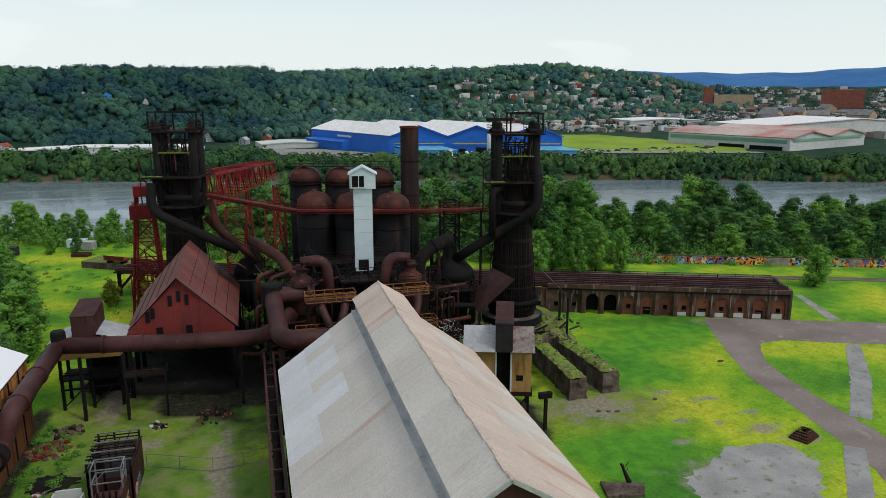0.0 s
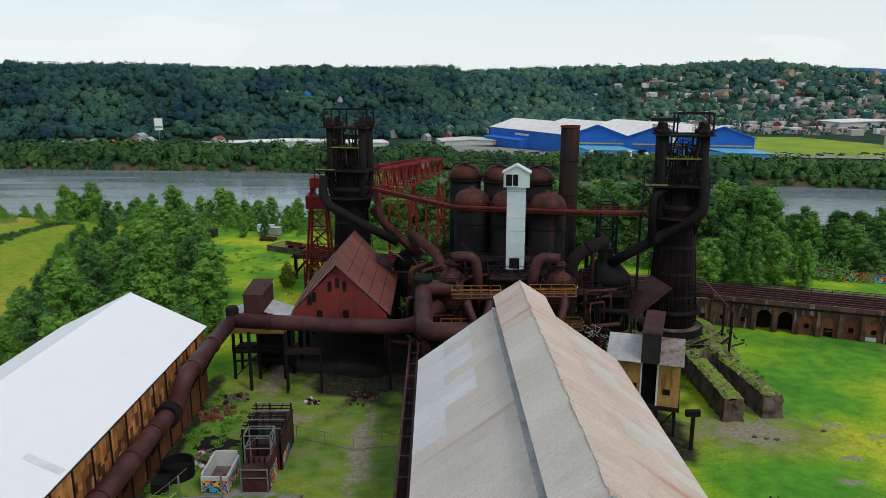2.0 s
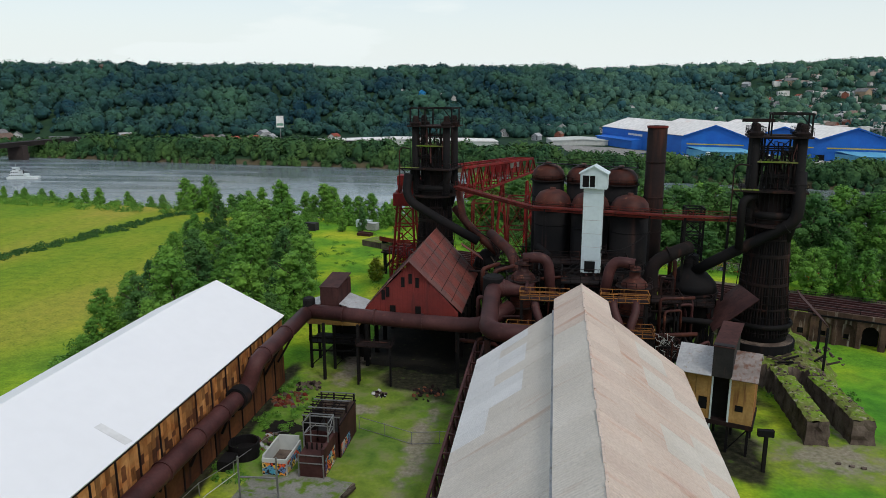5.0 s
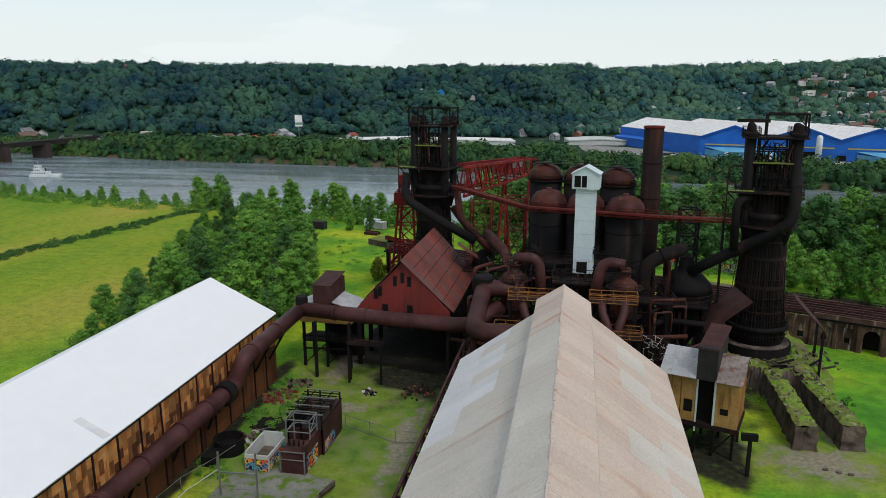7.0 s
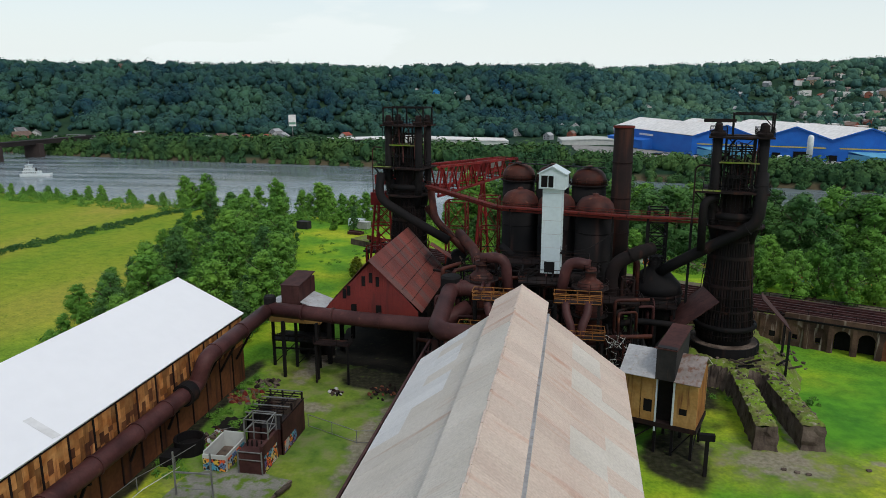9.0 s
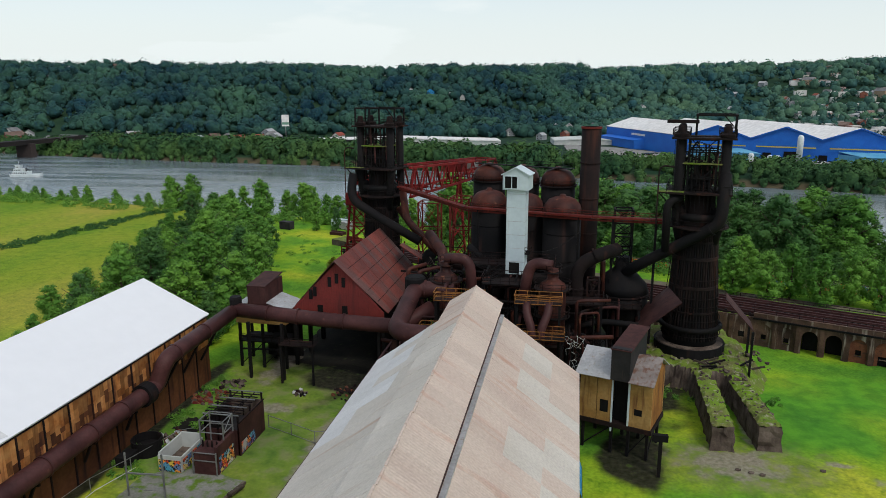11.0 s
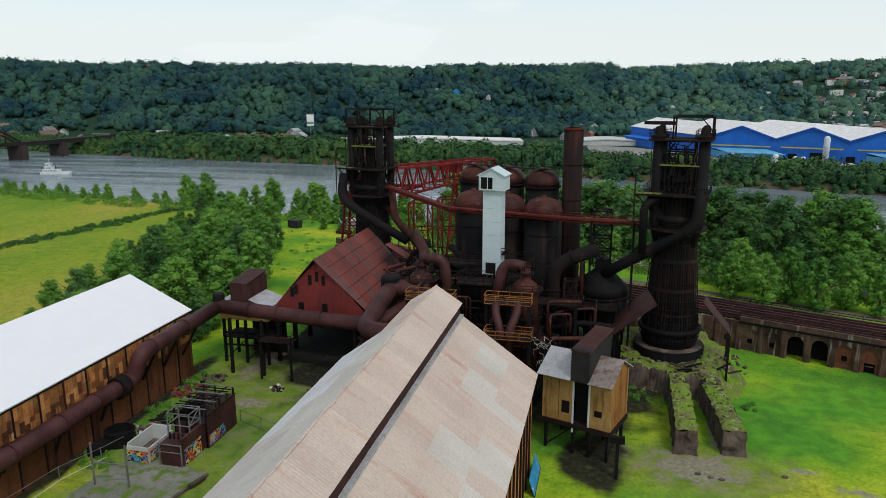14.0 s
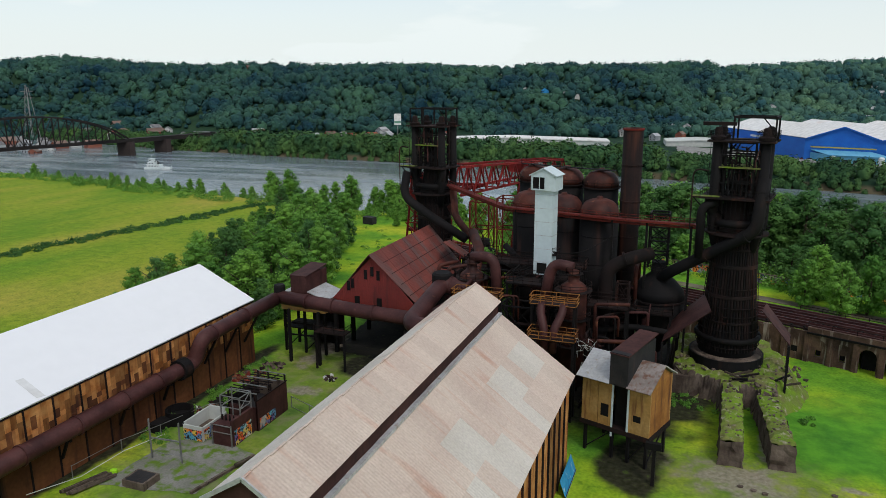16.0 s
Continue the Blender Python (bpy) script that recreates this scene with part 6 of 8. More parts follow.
part("end_wall", Solid().box(BAY * NB, BAY * NB + 0.5, -0.2, 10.6, 0, WH), SOOT_STONE, arc)
tre = thing("ore_trestle", "rusted railway deck on top of the arcade wall", "trestle", m=TR)
part("deck", Solid().box(-94, BAY * NB, 0.5, 10.0, 5.2, 5.5), RUST_DARK, tre)
for k, v in enumerate((1.4, 2.9, 4.6, 6.1, 7.8, 9.2)):
    part("rail_beam", Solid().box(-94, BAY * NB - 0.4 - 0.3 * k, v - 0.16, v + 0.16, 5.5, 5.95), RUST_PIPE if k % 2 else BROWN_STEEL, tre)
for k in range(70):
    xx = -93 + k * 2.0
    part("sleeper", Solid().box(xx, xx + 0.35, 0.7, 9.7, 5.5, 5.68), RUST_BLACK, tre)
part("rail", railing(Solid(), [(-4, 9.9, 5.5), (BAY * NB - 0.5, 9.9, 5.5)], 1.0, 3.6, 0.1), RUST_DARK, tre)
part("rail", railing(Solid(), [(0, 0.3, WH), (BAY * NB - 0.5, 0.3, WH)], 0.8, 3.6, 0.1, (1.0,)), RUST_DARK, tre)
for k in range(22):
    xx = -93 + k * 4.4
    for v in (0.9, 9.6):
        part("trestle_post", Solid().box(xx - 0.3, xx + 0.3, v - 0.3, v + 0.3, 0, 5.2), RUST_BLACK, tre)
    part("cross_beam", Solid().beam((xx, 0.9, 4.9), (xx, 9.6, 4.9), 0.45), RUST_BLACK, tre)
part("end_bracket", Solid().beam((-94, 1, 0.6), (-90, 1, 4.8), 0.5).beam((-94, 9.4, 0.6), (-90, 9.4, 4.8), 0.5), RUST_BLACK, tre)

# ---- graffiti wall by the railway ----
gw = thing("graffiti_wall", "long low concrete wall covered in bright sprayed colours", "wall", m=pose(30, 187.2, 0, 0, 0, -20.3))
for k in range(34):
    part("wall_panel", Solid().box(k * 4.0, k * 4.0 + 3.96, 0, 0.4, 0, 2.1), GRAFFITI, gw)
part("coping", Solid().box(0, 136, -0.08, 0.48, 2.1, 2.25), CONCRETE, gw)
bank = tagged(part("rail_track_bed", Solid().box(-30, 140, -14, -11, -0.1, 0.12), DIRT, m=pose(30, 187.2, 0, 0, 0, -20.3)), "brown railway bed in front of the painted wall", "track bed", kind="structure")

# ---- mossy twin walls ----
def mossy_wall(x0, y0, x1, y1, w, h):
    t = thing("mossy_wall", "thick old concrete wall with a mossy rubble top", "wall", "mossy walls")
    a, b = Vector((x0, y0, 0)), Vector((x1, y1, 0))
    d = (b - a).normalized()
    o = Vector((-d.y, d.x, 0)) * w / 2
    q = [a - o, a + o, b + o, b - o]
    # rough battered faces all round
    ring = []
    for c0, c1 in zip(q, q[1:] + q[:1]):
        k_ = max(3, int((c1 - c0).length / 0.55))
        ring += [c0.lerp(c1, i / k_) for i in range(k_)]
    mid_ = (a + b) / 2
    s = Solid()
    rows = 5
    for j in range(rows + 1):
        for p in ring:
            e = 0.28 * noise.noise((p.x * 0.8, p.y * 0.8, j * 0.7)) + random.uniform(-0.05, 0.05) + 0.16 * (1 - j / rows)
            out_ = (p - mid_)
            out_ = (o.normalized() * (1 if out_.dot(o) > 0 else -1) if abs(abs(out_.dot(o.normalized())) - w / 2) < 0.02 else Vector((0, 0, 0))) + (d * (1 if out_.dot(d) > 0 else -1) if abs(abs(out_.dot(d)) - (b - a).length / 2) < 0.02 else Vector((0, 0, 0)))
            s.v.append((p.x + out_.x * e, p.y + out_.y * e, h * j / rows + (random.uniform(-0.15, 0.2) if j == rows else 0)))
    m_ = len(ring)
    s.f = [(j * m_ + i, (j + 1) * m_ + i, (j + 1) * m_ + (i + 1) % m_, j * m_ + (i + 1) % m_) for j in range(rows) for i in range(m_)]
    part("wall", s, CONCRETE, t)
    s = Solid()
    ln = (b - a).length
    n, m = int(ln / 0.5), 6
    for i in range(n + 1):
        for j in range(m + 1):
            p = a.lerp(b, i / n) + o * (2 * j / m - 1) * 1.04
            e = -0.05 if j in (0, m) or i in (0, n) else 0.18 + 0.35 * noise.noise((p.x * 0.9, p.y * 0.9, 0))
            s.v.append((p.x + random.uniform(-0.12, 0.12), p.y + random.uniform(-0.12, 0.12), h + 0.04 + e + random.uniform(0, 0.16)))
    s.f = [(i * (m + 1) + j, (i + 1) * (m + 1) + j, (i + 1) * (m + 1) + j + 1, i * (m + 1) + j + 1)[::-1] for i in range(n) for j in range(m)]
    part("moss_top", s, MOSS, t, "moss and loose rubble")
    for _ in range(40):
        p = a.lerp(b, random.random()) + o * random.uniform(-0.9, 0.9)
        r = random.uniform(0.1, 0.25)
        part("stone", STONES[random.randrange(3)], CONCRETE, t, m=Matrix.Translation((p.x, p.y, h + 0.3)) @ Matrix.Diagonal((r, r * 1.2, r * 0.7, 1)))
    return t


def stone_mesh(seed):
    rng = random.Random(seed)
    bm = bmesh.new()
    bmesh.ops.create_icosphere(bm, subdivisions=1, radius=1)
    for v in bm.verts:
        v.co *= rng.uniform(0.7, 1.2)
    me = bpy.data.meshes.new("stone")
    bm.to_mesh(me)
    bm.free()
    me.materials.append(CONCRETE)
    return me


STONES = [stone_mesh(k) for k in range(3)]
mossy_wall(44.6, 89.6, 44.9, 104.4, 2.5, 3.2)
mossy_wall(50.4, 90.6, 49.4, 104.8, 2.6, 3.2)
cross_w = thing("mossy_wall", "low stained concrete cross wall below the furnace", "wall", "mossy walls")
part("wall", Solid().box(33.0, 43.0, 109.4, 110.4, 0, 2.8), CONCRETE, cross_w)
# mossy raised platform at the furnace foot, joining the twin walls
plat = thing("furnace_platform", "raised mossy platform of broken masonry at the furnace foot", "platform")
OUT = [(36.6, 110.6), (43.2, 108.2), (43.4, 104.6), (46.0, 104.4), (46.2, 106.8), (47.6, 107.2), (48.6, 104.8), (50.8, 105.4), (53.6, 109.0), (55.6, 114.0), (54.0, 124.0), (36.0, 124.0)]
NX, NY = 64, 60
mound, steep = Solid(), []
zz = {}
for i in range(NX + 1):
    for j in range(NY + 1):
        x_, y_ = 34.6 + 22.4 * i / NX, 102.6 + 22 * j / NY
        inside, near = False, 99.0
        for (xa, ya), (xb, yb) in zip(OUT, OUT[1:] + OUT[:1]):
            if (ya > y_) != (yb > y_) and x_ < (xb - xa) * (y_ - ya) / (yb - ya) + xa:
                inside = not inside
            t = max(0.0, min(1.0, ((x_ - xa) * (xb - xa) + (y_ - ya) * (yb - ya)) / ((xb - xa) ** 2 + (yb - ya) ** 2)))
            near = min(near, math.hypot(x_ - xa - t * (xb - xa), y_ - ya - t * (yb - ya)))
        run = 0.7 + (2.6 if x_ > 51 else 0.0)
        e = (near if inside else -near) + 0.5 * noise.noise((x_ * 0.5, y_ * 0.5, 8)) + 0.35
        f_ = max(0.0, min(1.0, e / run))
        zz[i, j] = (x_ + random.uniform(-0.08, 0.08), y_ + random.uniform(-0.08, 0.08), -0.05 + f_ * (3.3 + 0.5 * noise.noise((x_ * 0.6, y_ * 0.6, 3)) + random.uniform(0, 0.16) + max(0, 0.10 * (y_ - 108))))
vid = {c: k for k, c in enumerate(zz)}
mound.v = list(zz.values())
for i in range(NX):
    for j in range(NY):
        q = [zz[c] for c in ((i, j), (i + 1, j), (i + 1, j + 1), (i, j + 1))]
        hs = [p_[2] for p_ in q]
        if max(hs) > 0.0:
            mound.f.append((vid[i, j], vid[i + 1, j], vid[i + 1, j + 1], vid[i, j + 1]))
            steep.append(max(hs) - min(hs) > 0.75)
mound_ob = part("mound", mound, MOSS, plat, "green moss and rubble over broken masonry")
mound_ob.data.materials.append(CONCRETE)
mound_ob.data.polygons.foreach_set("material_index", [int(b) for b in steep])
for k in range(150):
    x_, y_ = random.uniform(37, 55), random.uniform(105, 115)
    if (x_ < 43 and y_ < 110.6) or (x_ > 51 and y_ < 109) or (45.6 < x_ < 48.8 and y_ < 107.5):
        continue
    sc = random.uniform(0.1, 0.34)
    part("stone", STONES[k % 3], CONCRETE, plat, m=pose(x_, y_, 3.45 + max(0, 0.12 * (y_ - 108)), random.uniform(0, 60), 0, random.uniform(0, 180)) @ Matrix.Diagonal((sc, sc * 1.4, sc * 0.7, 1)))
for k in range(9):
    a = (random.uniform(38, 53), random.uniform(107.5, 111))
    part("fallen_beam", Solid().beam((a[0], a[1], 3.6), (a[0] + random.uniform(-3, 3), a[1] + random.uniform(-1, 1.5), 4.2), 0.25), RUST_BLACK if k % 2 else BARK, plat)
# sheet roofs leaning on the furnace
for name, q, in (("lean_to_roof", [(41.4, 108.0, 13.6), (35.0, 107.6, 8.4), (35.6, 117.0, 8.8), (40.4, 116.5, 13.6)]), ("lean_to_roof", [(48.2, 112.0, 13.2), (49.0, 116.0, 13.2), (52.4, 114.0, 9.4), (52.0, 109.8, 9.2)])):
    t = thing(name, "brown rusted sheet lean-to roof beside the furnace", "roof", "lean-to roofs")
    part("sheet", Solid().slab(*q, t=0.12), BROWN_STEEL, t)
    for c in q[1:3] if q[0][0] < 45 else q[2:]:
        part("post", Solid().beam((c[0], c[1], 0), (c[0], c[1], c[2] - 0.1), 0.3), RUST_BLACK, t)

# ---- yellow switch house on legs ----
yh = thing("switch_house", "ochre sheet-clad house on legs with a tall black roof box", "house", m=pose(35.2, 84.9, 0, 0, 0, -19) @ Matrix.Diagonal((0.93, 1.15, 1, 1)) @ Matrix.Translation((-36.5, -84.9, 0)))
X0, X1, Y0, Y1 = 26.9, 36.5, 84.9, 90.2
for a, b, nm in ((X0, 29.2, "wall"), (29.3, 31.2, "wall"), (33.6, X1, "wall")):
    part(nm, Solid().box(a, b, Y0, Y0 + 0.2, 4.2, 10.4), YELLOW_BRICK, yh)
part("wall", Solid().box(X1 - 0.2, X1, Y0 + 0.22, Y1, 4.2, 10.6), RUST_ORANGE, yh, "rust-streaked orange side wall")
part("wall", Solid().box(X0, X0 + 0.2, Y0 + 0.22, Y1, 4.2, 10.6), YELLOW_BRICK, yh)
part("wall", Solid().box(X0, X1, Y1 + 0.02, Y1 + 0.2, 4.2, 10.6), YELLOW_BRICK, yh)
part("doorway", Solid().box(31.3, 33.5, Y0 + 0.8, Y0 + 0.9, 4.2, 10.4), DARK_OPEN, yh, "tall dark opening")
part("door_jamb", Solid().box(31.2, 31.4, Y0 - 0.08, Y0 + 0.1, 3.0, 10.4), HOIST_WHITE, yh, "peeling white jamb")
part("door_jamb", Solid().box(33.4, 33.65, Y0 - 0.08, Y0 + 0.1, 4.2, 10.4), HOIST_WHITE, yh, "peeling white jamb")
part("window", Solid().box(29.7, 30.8, Y0 - 0.03, Y0 + 0.05, 5.4, 7.0), DARK_OPEN, yh, "dark broken window")
part("window", Solid().box(34.3, 35.3, Y0 - 0.03, Y0 + 0.05, 5.8, 6.6), DARK_OPEN, yh, "dark broken window")
part("floor_beam", Solid().box(X0 - 0.2, X1 + 0.2, Y0 - 0.1, Y1 + 0.1, 3.6, 4.2), RUST_DARK, yh)
for a, b in ((X0 - 0.4, 31.2), (33.6, X1 + 0.4)):
    part("roof_front", Solid().slab((a, 83.9, 10.3), (b, 83.9, 10.3), (b, 87.6, 12.6), (a, 87.6, 12.6), 0.12), TIN if a < 30 else TIN_RUSTED, yh, "pale tin roof" if a < 30 else "rust-stained tin roof")
    part("roof_back", Solid().slab((a, 87.6, 12.6), (b, 87.6, 12.6), (b, 91.0, 10.4), (a, 91.0, 10.4), 0.12), TIN, yh)
part("roof_box", Solid().box(31.2, 33.7, 84.1, 90.8, 10.2, 14.3), DARK_BOX, yh, "black sheet box")
part("box_lid", Solid().slab((31.1, 84.0, 14.2), (33.8, 84.0, 14.2), (34.0, 90.9, 15.0), (31.3, 90.9, 15.0), 0.12), BROWN_STEEL, yh, "brown sheet lid")
part("gable", Solid().add([(X1 - 0.05, Y0, 10.4), (X1 - 0.05, Y1, 10.4), (X1 - 0.05, 87.6, 12.4), (X1 - 0.2, Y0, 10.4), (X1 - 0.2, Y1, 10.4), (X1 - 0.2, 87.6, 12.4)], [(0, 1, 2), (5, 4, 3), (0, 2, 5, 3), (1, 4, 5, 2)]), RUST_ORANGE, yh)
for px in (27.4, 31.3, 33.6, 36.1):
    for py in (85.2, 89.8):
        part("leg", Solid().box(px - 0.18, px + 0.18, py - 0.18, py + 0.18, 0, 3.6), RUST_BLACK, yh)
for a, b in (((33.6, 85.2, 0.3), (36.1, 85.2, 3.6)), ((36.1, 85.2, 0.3), (36.1, 89.8, 3.6)), ((27.4, 85.2, 0.3), (31.3, 85.2, 3.6))):
    part("brace", Solid().beam(a, b, 0.16), RUST_BLACK, yh)
dp = thing("drain_post", "black steel post with a bracket in the gravel", "post")
part("post", Solid().box(35.9, 36.3, 81.6, 82.0, 0, 4.6), RUST_BLACK, dp)
part("arm", Solid().box(35.1, 36.9, 81.5, 82.1, 4.6, 5.4), RUST_BLACK, dp)

pb = thing("painted_board", "blue and white painted board leaning on the hall wall", "board")
part("board", Solid().slab((27.3, 75.6, 0.05), (27.3, 82.0, 0.05), (26.6, 82.0, 2.1), (26.6, 75.6, 2.1), 0.06), surface("bright_blue_board", (0.02, 0.20, 0.42), (0.04, 0.28, 0.5), (0.6, 0.6, 0.58), 0.5, 2.0, 0.7, 0.0, 0.05, False, 0.05, 0.6), pb)
part("batten", Solid().beam((27.25, 75.6, 0.2), (27.25, 82.0, 0.2), 0.1), BARK, pb)

# ---- tangle of bent rods ----
sc = thing("rod_sculpture", "tangled sculpture of bent pale and dark rods", "sculpture")
rs = random.Random(3)
for pale in (0, 1):
    for k in range(30):
        s = Solid()
        a, e = rs.uniform(0, math.tau), rs.uniform(0.5, 1.6)
        cx, cz = rs.choice(((25.6, 10.3), (26.2, 8.6), (27.4, 10.6), (26.2, 11.6), (25.4, 11.2), (28.2, 9.2)))
        p = Vector((cx + rs.uniform(-0.5, 0.5), 95 + rs.uniform(-0.8, 0.8), cz + rs.uniform(-0.6, 0.6)))
        s.tube([p, p + Vector((math.cos(a), rs.uniform(-0.4, 0.4), math.sin(a))) * e * 0.6, p + Vector((math.cos(a + 0.7), rs.uniform(-0.4, 0.4), math.sin(a + 0.7))) * e], 0.03, 4)
        part("rod", s, WALL_PALE if pale else RUST_DOME, sc)
for foot, head in (((27, 95, 0), (27, 95, 11)), ((28, 95.4, 0), (27.8, 95.2, 10))):
    part("post", Solid().tube([foot, head], 0.12, 6), RUST_DOME, sc)
sc["label"] = "tangled sculpture of bent pale rods on two poles"

# ---- red ore bridge crane ----
cr = thing("ore_bridge_crane", "bright red lattice ore bridge crane behind the furnace", "crane")
G0, G1 = Vector((-9.0, 138.0, 0)), Vector((3.4, 183.5, 0))
gd = (G1 - G0).normalized()
go = Vector((gd.y, -gd.x, 0)) * 2.6
NP = 10
for sd in (-1, 1):
    top, bot, web = Solid(), Solid(), Solid()
    P = lambda k, z: G0.lerp(G1, k / NP) + go * sd + Vector((0, 0, z))
    zt = lambda k: 29.3 - 0.24 * k
    zb = lambda k: 23.6
    top.beam(P(0, zt(0)), P(NP - 0.6, zt(NP)), 0.45)
    bot.beam(P(0, zb(0)), P(NP, zb(NP)), 0.45)
    part("top_chord", top, CRANE_RED, cr)
    part("bottom_chord", bot, CRANE_RED, cr)
    for k in range(NP):
        part("diagonal", Solid().beam(P(k, zb(k)), P(k + 0.5, zt(k)), 0.26), CRANE_RED, cr)
        part("diagonal", Solid().beam(P(k + 0.5, zt(k)), P(k + 1, zb(k)), 0.26), CRANE_RED, cr)
        part("hanger", Solid().beam(P(k + 0.5, zt(k)), P(k + 0.5, zb(k)), 0.16), CRANE_RED, cr)
for k in range(NP):
    a, b = G0.lerp(G1, (k + 0.5) / NP), G0.lerp(G1, (k + 1) / NP)
    part("cross_tie", Solid().beam(a - go + Vector((0, 0, 29.2 - 0.24 * k)), a + go + Vector((0, 0, 29.2 - 0.24 * k)), 0.2), CRANE_RED, cr)
    part("cross_tie", Solid().beam(b - go + Vector((0, 0, 23.6)), b + go + Vector((0, 0, 23.6)), 0.2), CRANE_RED, cr)
part("walk_sheet", Solid().beam(G0.lerp(G1, 0.55) + Vector((0, 0, 26.5)), G0.lerp(G1, 0.78) + Vector((0, 0, 26.3)), 3.6, 2.0), CRANE_RED, cr, "red trolley house")
part("trolley_roof", Solid().beam(G0.lerp(G1, 0.62) + Vector((0, 0, 26.6)), G0.lerp(G1, 0.76) + Vector((0, 0, 26.4)), 3.7, 1.2), TIN, cr, "pale roof sheet")
for (lx, ly) in ((-1.5, 164.5), (5.6, 162.8)):
    for dx, dy in ((-1.6, -1.6), (1.6, 1.6)):
        part("leg", Solid().beam((lx + dx, ly + dy * 2.2, 0), (lx * 0.8, ly + dy * 0.6, 23.5), 0.45), CRANE_RED, cr)
    for z in (5, 10, 15, 20):
        f = 1 - z / 26
        part("leg_brace", Solid().beam((lx - 1.6 * f, ly - 3.5 * f, z), (lx + 1.6 * f, ly + 3.5 * f, z + 3), 0.2).beam((lx - 1.6 * f, ly - 3.5 * f, z + 3), (lx + 1.6 * f, ly + 3.5 * f, z), 0.2), CRANE_RED, cr)
# west leg tower with two cabins
for dx in (-3.0, 3.0):
    for dy in (-3.0, 3.0):
        part("leg", Solid().beam((-21.4 + dx, 151 + dy, 0), (-21.0 + dx * 0.45, 151 + dy * 0.45, 24), 0.4), CRANE_RED, cr)
for z in (3, 7, 11, 15, 19):
    f = 1 - z / 42
    for dy in (-3.0, 3.0):
        part("leg_brace", Solid().beam((-21.4 - 3 * f, 151 + dy * f, z), (-21.4 + 3 * f, 151 + dy * f, z + 4), 0.2).beam((-21.4 + 3 * f, 151 + dy * f, z), (-21.4 - 3 * f, 151 + dy * f, z + 4), 0.2).beam((-21.4 - 3 * f, 151 + dy * f, z), (-21.4 + 3 * f, 151 + dy * f, z), 0.22), CRANE_RED, cr)
part("cabin", Solid().box(-23.6, -19.8, 149.0, 152.4, 19.5, 22.2), CRANE_RED, cr, "red crane cabin")
part("cabin", Solid().box(-22.6, -18.0, 149.0, 152.6, 24.0, 26.0), CRANE_RED, cr, "red machinery cabin")
part("tie_girder", Solid().beam((-18, 151, 23.8), (-6, 152, 23.8), 0.6).beam((-18, 151, 20.8), (-6, 152, 23.6), 0.3), CRANE_RED, cr)
s = Solid()
for k in range(16):
    a = Vector((-17.5 + random.uniform(-2, 5), 146 + random.uniform(-3, 8), 0))
    s.beam(a, a + Vector((random.uniform(-3, 3), random.uniform(-2, 2), random.uniform(8, 17))), 0.22)
part("lattice", s, CRANE_RED, cr)
for k in range(3):
    xa = -24 + k * 4
    part("low_frame", Solid().beam((xa, 146.5, 0), (xa, 146.5, 11), 0.22).beam((xa + 3, 146.5, 0), (xa + 3, 146.5, 11), 0.22).beam((xa, 146.5, 11), (xa + 3, 146.5, 11), 0.22).beam((xa, 146.5, 6), (xa + 3, 146.5, 11), 0.16).beam((xa, 146.5, 6), (xa + 3, 146.5, 6), 0.2), CRANE_RED, cr)

# ---- yard clutter: burnt-out switchgear sheds, trough, tank, fence, frame ----
yc = thing("switchgear_shed", "roofless rusted switchgear shed with a grid of beams", "shed", "switchgear sheds")
part("wall", Solid().box(-14.7, -14.5, 77.5, 84.6, 0, 4.4), BROWN_STEEL, yc, "rusted side wall")
part("graffiti_panel", Solid().box(-14.48, -14.44, 77.8, 81.5, 0.2, 1.7), GRAFFITI_DENSE, yc, "bright sprayed colours")
part("wall", Solid().box(-19.2, -19.0, 77.5, 84.6, 0, 4.2), RUST_DARK, yc)
part("wall", Solid().box(-19.0, -14.7, 77.5, 77.7, 0, 3.4), BROWN_STEEL, yc)
part("wall", Solid().box(-19.0, -14.7, 84.4, 84.6, 0, 4.4), CONCRETE, yc)
for px in (-19.1, -17.4, -14.7):
    for py in (77.6, 81.0, 84.5):
        part("post", Solid().box(px - 0.1, px + 0.1, py - 0.1, py + 0.1, 0, 5.4), RUST_DARK, yc)
for k in range(10):
    part("roof_beam", Solid().beam((-19.3, 77.5 + k * 0.78, 5.4), (-14.5, 77.5 + k * 0.78, 5.4), 0.12), GALV if k % 3 == 0 else RUST_DARK, yc)
for k in range(5):
    part("roof_beam", Solid().beam((-19.3 + k * 1.2, 77.4, 5.25 if k % 2 else 4.4), (-19.3 + k * 1.2, 84.7, 5.25 if k % 2 else 4.4), 0.12), RUST_DARK, yc)
part("inner_gear", Solid().box(-18.4, -15.4, 78.5, 83.5, 0, 2.4), DARK_BOX, yc)
yb = thing("switchgear_cabinet", "rusted switchgear cabinet in a pale steel frame with graffiti", "cabinet", "switchgear sheds")
part("box", Solid().box(-18.0, -15.2, 72.6, 75.6, 0, 2.9).box(-15.4, -15.0, 72.8, 77.2, 0, 3.6), BROWN_STEEL, yb)
part("graffiti_panel", Solid().box(-14.98, -14.95, 73.0, 76.6, 0.1, 2.2), GRAFFITI_DENSE, yb, "orange and red sprayed colours")
for px in (-18.1, -15.1):
    for py in (72.5, 74.6, 77.0):
        part("post", Solid().box(px - 0.07, px + 0.07, py - 0.07, py + 0.07, 0, 3.0 if py < 73 else 6.0), GALV, yb)
for z in (1.9, 2.9):
    part("bar", Solid().beam((-18.1, 72.45, z), (-15.1, 72.45, z), 0.1), GALV, yb)
